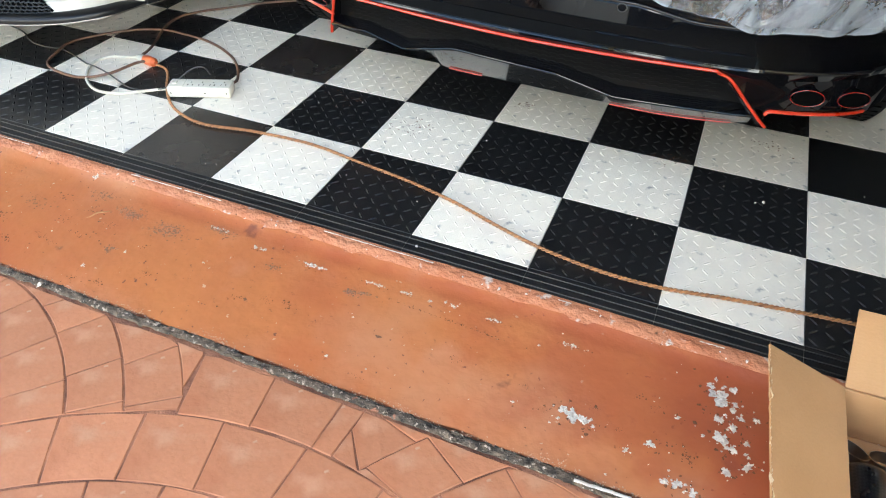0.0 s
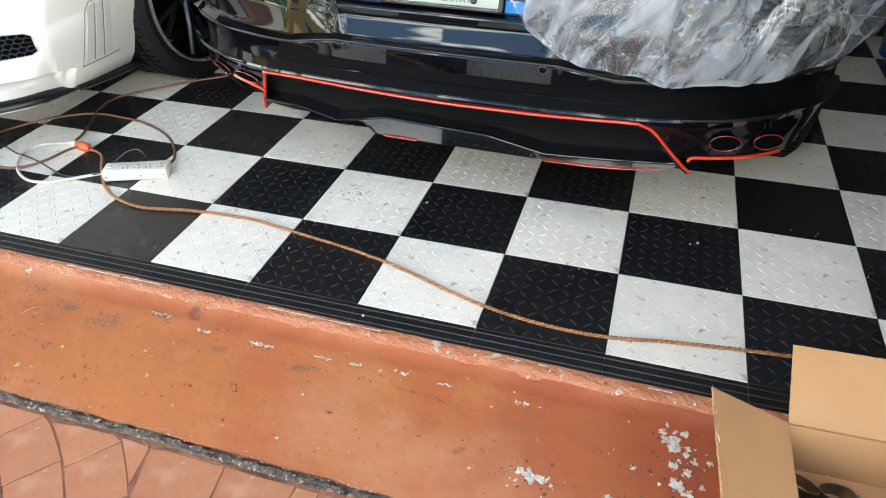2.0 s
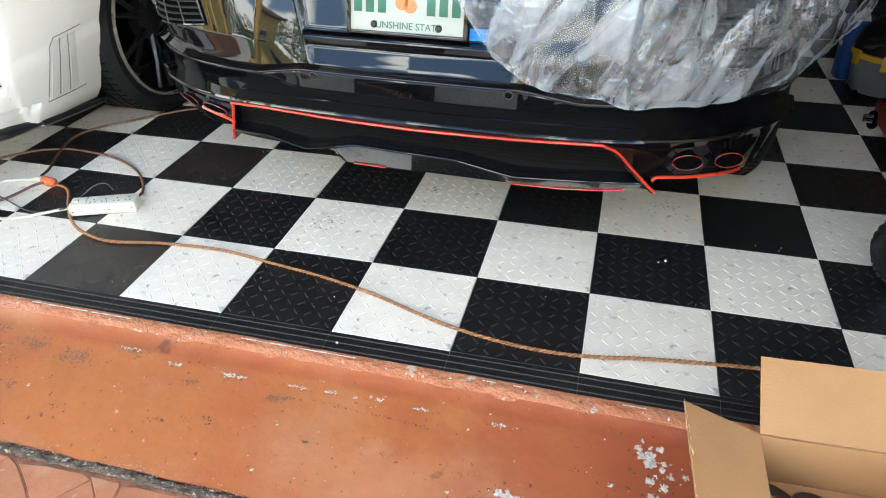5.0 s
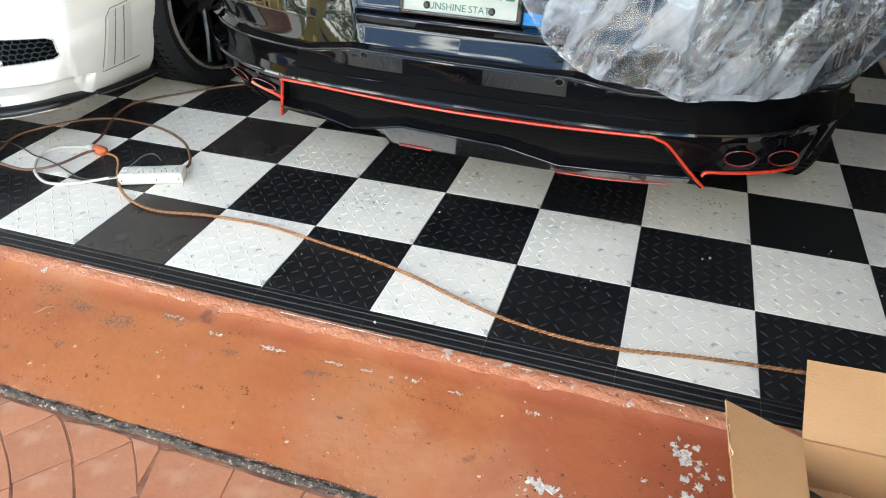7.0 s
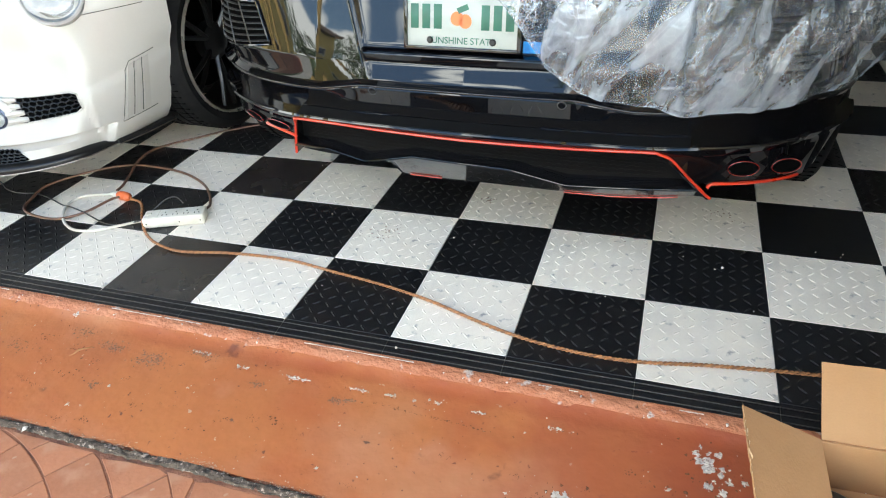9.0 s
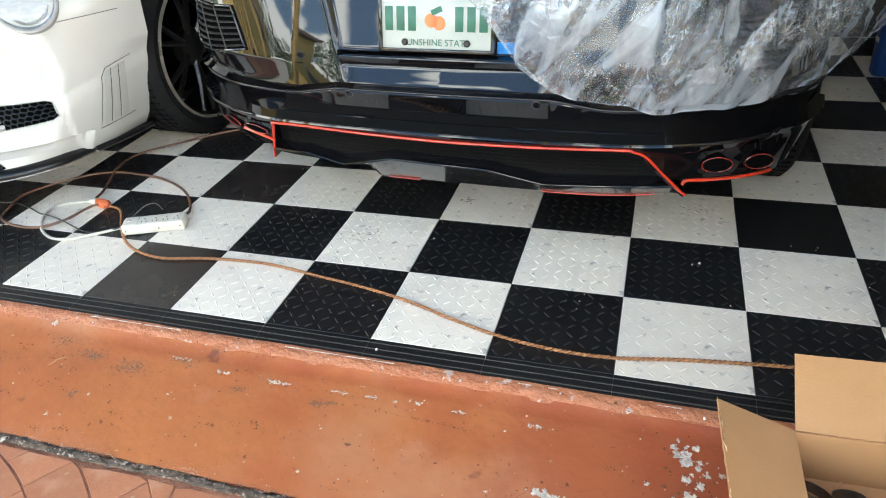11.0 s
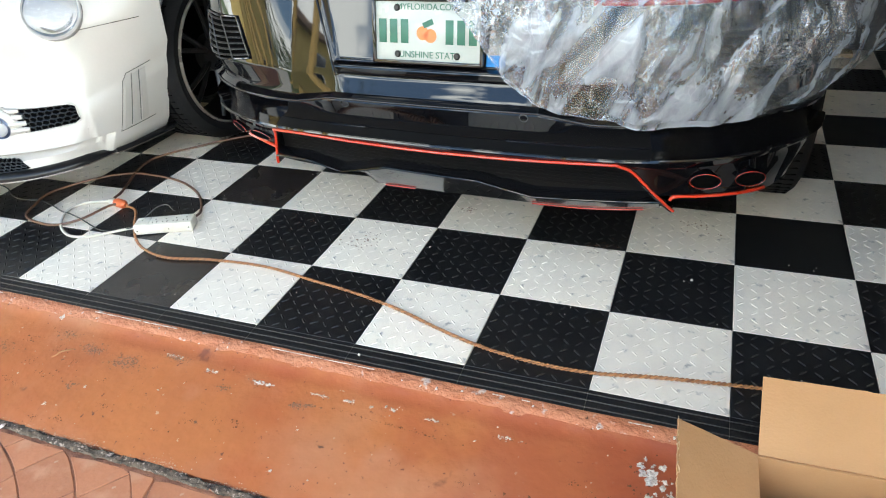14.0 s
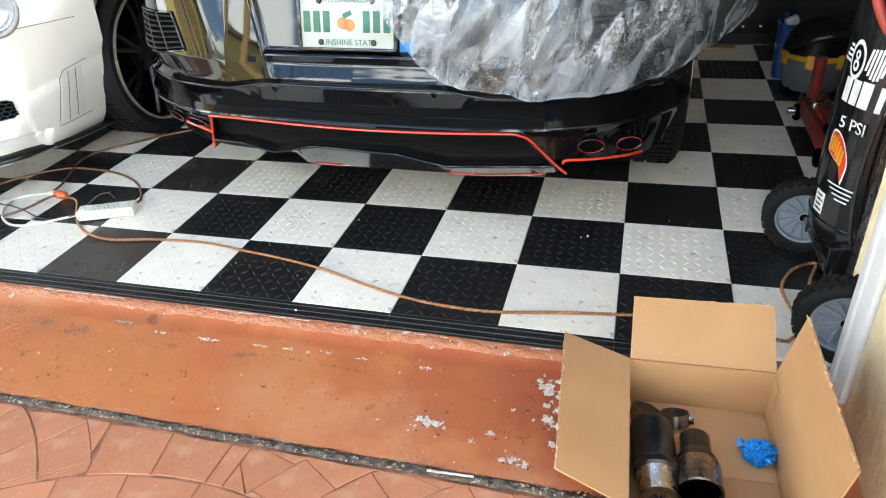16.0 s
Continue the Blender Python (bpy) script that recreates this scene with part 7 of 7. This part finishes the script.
# ---- floor tiles, edge ramps ----
def tread_tile(smooth=False, rise=0.0012):
    bm = box(-T / 2 + 0.0006, T / 2 - 0.0006, -T / 2 + 0.0006, T / 2 - 0.0006, -0.0125, 0.0, 0.0010, 1)
    bmesh.ops.delete(bm, geom=[f for f in bm.faces if f.normal.z < -0.9], context="FACES_ONLY")
    if not smooth:
        n = 9
        st = T / n
        for i in range(n):
            for j in range(n):
                cx, cy = -T / 2 + st * (i + 0.5), -T / 2 + st * (j + 0.5)
                a = radians(45 if (i + j) % 2 else -45)
                ca, sa = math.cos(a), math.sin(a)

                def P(u, v, z):
                    return bm.verts.new((cx + u * ca - v * sa, cy + u * sa + v * ca, z))
                l, w, hh = 0.0135, 0.0032, rise
                base = [P(-l, 0, -0.0002), P(-l * 0.45, -w, -0.0002), P(l * 0.45, -w, -0.0002), P(l, 0, -0.0002), P(l * 0.45, w, -0.0002), P(-l * 0.45, w, -0.0002)]
                t0, t1 = P(-l * 0.5, 0, hh), P(l * 0.5, 0, hh)
                for q in ((base[0], base[1], t0), (base[1], base[2], t1, t0), (base[2], base[3], t1), (base[3], base[4], t1), (base[4], base[5], t0, t1), (base[5], base[0], t0)):
                    bm.faces.new(q)
    me = bpy.data.meshes.new("tile")
    bmesh.ops.recalc_face_normals(bm, faces=bm.faces)
    bm.to_mesh(me)
    bm.free()
    return me


def tiles():
    fl = thing("floor", (0, 2.2, 0), "black and silver-white checkered interlocking garage tiles", "floor", kind="structure")
    white, black, dull = tread_tile(), tread_tile(rise=0.0021), tread_tile(True)
    plain = tread_tile(True)
    plain.materials.append(TILE_BLACK)
    white.materials.append(TILE_WHITE), black.materials.append(TILE_BLACK), dull.materials.append(TILE_DULL)
    worn, bare = {(-3, 0), (-3, 2)}, {(3, 2), (-7, 2), (4, 5)}
    for i in range(-11, 7):
        for j in range(0, 15):
            me = white if (i + j) % 2 == 0 else (dull if (i, j) in worn else plain if (i, j) in bare else black)
            ob = new("tile", me)
            ob.parent = fl
            ob.location = (i * T + T / 2, j * T + T / 2 - 2.2, 0)
    bm = bmesh.new()
    prof = [(0.0, -0.0004), (-0.010, -0.0006), (-0.011, 0.0006), (-0.013, 0.0006), (-0.014, -0.0012), (-0.030, -0.0022), (-0.031, -0.0010), (-0.033, -0.0010), (-0.034, -0.0028), (-0.050, -0.0042), (-0.051, -0.0030), (-0.053, -0.0030), (-0.054, -0.0050), (-0.068, -0.0066), (-0.072, -0.0090), (-0.073, -0.0130)]
    w = T / 2 - 0.0005
    a = [bm.verts.new((-w, y, z)) for y, z in prof]
    b = [bm.verts.new((w, y, z)) for y, z in prof]
    for k in range(len(prof) - 1):
        bm.faces.new((a[k], b[k], b[k + 1], a[k + 1]))
    bmesh.ops.recalc_face_normals(bm, faces=bm.faces)
    me = bpy.data.meshes.new("edge_ramp")
    bm.to_mesh(me)
    bm.free()
    me.materials.append(EDGE_BLACK), me.materials.append(GROOVE_DUST)
    for k in (2, 6, 10):
        me.polygons[k].material_index = 1
    for i in range(-11, 7):
        if i * T + T > 1.41:
            continue
        ob = new("edge_ramp", me)
        ob.parent = fl
        ob.location = (i * T + T / 2, -2.2, 0)
    # broken line of white sealant along the ramp's toe
    rnd = random.Random(21)
    bm = bmesh.new()
    for x, ln in ((-1.42, 0.22), (-0.82, 0.17), (-0.64, 0.12), (-0.208, 0.30), (0.40, 0.03), (0.47, 0.02), (0.71, 0.05), (1.02, 0.28)):
        tube([(x + ln * q / 16, -0.0748 + 0.0010 * noise.noise((x * 9 + q, 0, 0)), -0.0012 + 0.0008 * rnd.random()) for q in range(17)], 0.0019, 5, bm=bm, flat=0.7, taper=lambda t: 0.75 + 0.3 * math.sin(t * 21))
    tagged(part("sealant_line", bm, CHIP), "broken line of pale sealant along the tile edge", "sealant", kind="stuff")
    # grit on the tiles
    dirt = bmesh.new()
    SMUDGES = ((-0.189, 0.497, 0.020), (0.061, 0.746, 0.014), (-0.222, 0.462, 0.03), (0.55, 0.62, 0.03), (-0.5, 0.55, 0.04), (0.80, 0.80, 0.03))
    bm = bmesh.new()
    for x, y, r in [(0.805, 0.50, 0.0045), (0.785, 0.49, 0.003), (0.03, -0.035, 0.004), (0.02, 0.49, 0.003)] + [(rnd.uniform(-1.2, 1.3), rnd.uniform(0.0, 1.2), rnd.uniform(0.0008, 0.0022)) for _ in range(130)]:
        one = bmesh.new()
        bmesh.ops.create_icosphere(one, subdivisions=1, radius=r)
        bmesh.ops.translate(one, vec=(x, y, r * 0.6 + (0.0 if y > 0 else -0.003)), verts=one.verts)
        bm = merge(bm, one)
    for x, y, w in SMUDGES:
        for q in range(34):
            one = bmesh.new()
            bmesh.ops.create_icosphere(one, subdivisions=1, radius=rnd.uniform(0.0008, 0.0024))
            bmesh.ops.scale(one, vec=(rnd.uniform(0.8, 2.4), 1, 0.25), verts=one.verts)
            bmesh.ops.translate(one, vec=(x + rnd.gauss(0, w), y + rnd.gauss(0, w * 0.8), 0.0004), verts=one.verts)
            dirt = merge(dirt, one)
    tagged(part("floor_dirt", dirt, CHIP_DARK, smooth=False), "dark dirt specks trodden into the white tiles", "dirt", kind="stuff")
    tagged(part("floor_grit", bm, CHIP, smooth=False), "pale grit and crumbs scattered on the tiles", "grit", kind="stuff")


tiles()


# ---- stamped concrete in overlapping fans ----
def paving():
    pv = thing("stamped_paving", (0, -1.0, -0.075), "red stamped concrete paving in a fan pattern", "paving", kind="structure")
    rnd = random.Random(77)
    MAIN, MAIN_R = Vector((0.04, -1.5)), 0.905
    gap = 0.0020
    stones = []

    def ring(c, r0, r1, a0, a1, keep, count_len=0.155, known=None, lean=0.02):
        n = len(known) - 1 if known else max(3, round((a1 - a0) * (r0 + r1) / 2 / count_len))
        skew = [rnd.uniform(-lean, lean) for k in range(n + 1)]
        cuts = [a0 + (a1 - a0) * (k + (0.22 * (rnd.random() - 0.5))) / n for k in range(n + 1)]
        if known:
            cuts = [radians(q) for q in known]
        for k in range(n):
            gap = rnd.uniform(0.0003, 0.0021)
            b0, b1 = cuts[k] + gap / r1, cuts[k + 1] - rnd.uniform(0.0008, 0.0023) / r1
            w0, w1 = r0 + gap + rnd.uniform(-0.0005, 0.0015), r1 - gap + rnd.uniform(-0.0015, 0.0005)
            pts = []
            for q in range(6):
                an = b0 + (b1 - b0) * q / 5
                pts.append(Vector((c.x + w1 * math.cos(an), c.y + w1 * math.sin(an))))
            for q in range(6):
                an = (b1 + skew[k + 1]) * (1 - q / 5) + (b0 + skew[k]) * q / 5
                pts.append(Vector((c.x + w0 * math.cos(an), c.y + w0 * math.sin(an))))
            pts = keep(pts)
            if pts:
                stones.append(pts)

    def limit(pts, side=None):
        out = []
        for p in pts:
            q = p.copy()
            if side is not None:
                d = q - MAIN
                if d.length < MAIN_R + gap:
                    q = MAIN + d.normalized() * (MAIN_R + gap + 0.001)
                if side < 0:
                    q.x = min(q.x, 0.0375 - 0.3057 * (q.y + 1.5))
                else:
                    q.x = max(q.x, 0.0425 + 0.0734 * (q.y + 1.5))
            q.y = min(q.y, -0.4795)
            out.append(q)
        area = 0.5 * sum(out[i].x * out[(i + 1) % len(out)].y - out[(i + 1) % len(out)].x * out[i].y for i in range(len(out)))
        if abs(area) < 0.0005:
            return None
        moved = sum((a - b).length for a, b in zip(out, pts)) / len(pts)
        return out if moved < 0.30 else None

    R = MAIN_R
    k = 0
    while R > 0.2:
        ring(MAIN, R - 0.15, R, radians(12), radians(168), lambda p: limit(p), known=(15, 25.5, 36, 46.5, 57, 67.5, 78, 89, 100.6, 110.9, 121.6, 130, 140, 150.5, 161) if k == 0 else None)
        R -= 0.15
        k += 1
    ring(MAIN, MAIN_R, 1.06, radians(86), radians(107), lambda p: limit(p), known=(85.8, 88.5, 97.3, 107.0), lean=0.0)
    for c, side in ((Vector((-1.0, -1.2)), -1), (Vector((1.08, -1.2)), 1)):
        for r0, r1 in ((0.03, 0.12), (0.12, 0.22), (0.22, 0.36), (0.36, 0.49), (0.49, 0.615), (0.615, 0.742), (0.742, 0.856), (0.856, 0.972), (0.972, 1.09), (1.09, 1.21), (1.21, 1.34)):
            ring(c, r0, r1, radians(-15), radians(195), lambda p: limit(p, side), 0.125)
    for n, pts in enumerate(stones[:300]):
        c = sum(pts, Vector((0, 0))) / len(pts)
        bm = bmesh.new()
        zt = -0.0615 + rnd.uniform(-0.0006, 0.0006) - 0.004 * (-(c.y + 0.48))
        tx, ty = rnd.uniform(-0.003, 0.003), rnd.uniform(-0.003, 0.003)

        def lev(shrink, dz):
            out = []
            for p in pts:
                d = p - c
                q = c + d * max(0.0, (1 - shrink / max(0.02, d.length)))
                out.append(bm.verts.new((q.x - c.x, q.y - c.y, zt + dz + tx * d.x + ty * d.y + 0.0008 * noise.noise((q.x * 40, q.y * 40, 3)))))
            return out
        a, b, d = lev(0.0, -0.016), lev(0.0004, -0.0016), lev(0.0022, 0.0)
        m = len(pts)
        for lo, hi in ((a, b), (b, d)):
            for i in range(m):
                bm.faces.new((lo[i], lo[(i + 1) % m], hi[(i + 1) % m], hi[i]))
        bm.faces.new(d)
        bmesh.ops.recalc_face_normals(bm, faces=bm.faces)
        me = bpy.data.meshes.new("stone")
        bm.to_mesh(me)
        bm.free()
        me.materials.append(PAVER)
        ob = new("stone", me)
        ob.parent = pv
        ob.location = (c.x, c.y + 1.0, 0.075)
    bed = box(-2.2, 2.2, -1.32, -0.455, -0.0745, -0.0645)
    part("joint_bed", bed, GROUT, pv, "dark dirty joints")


paving()
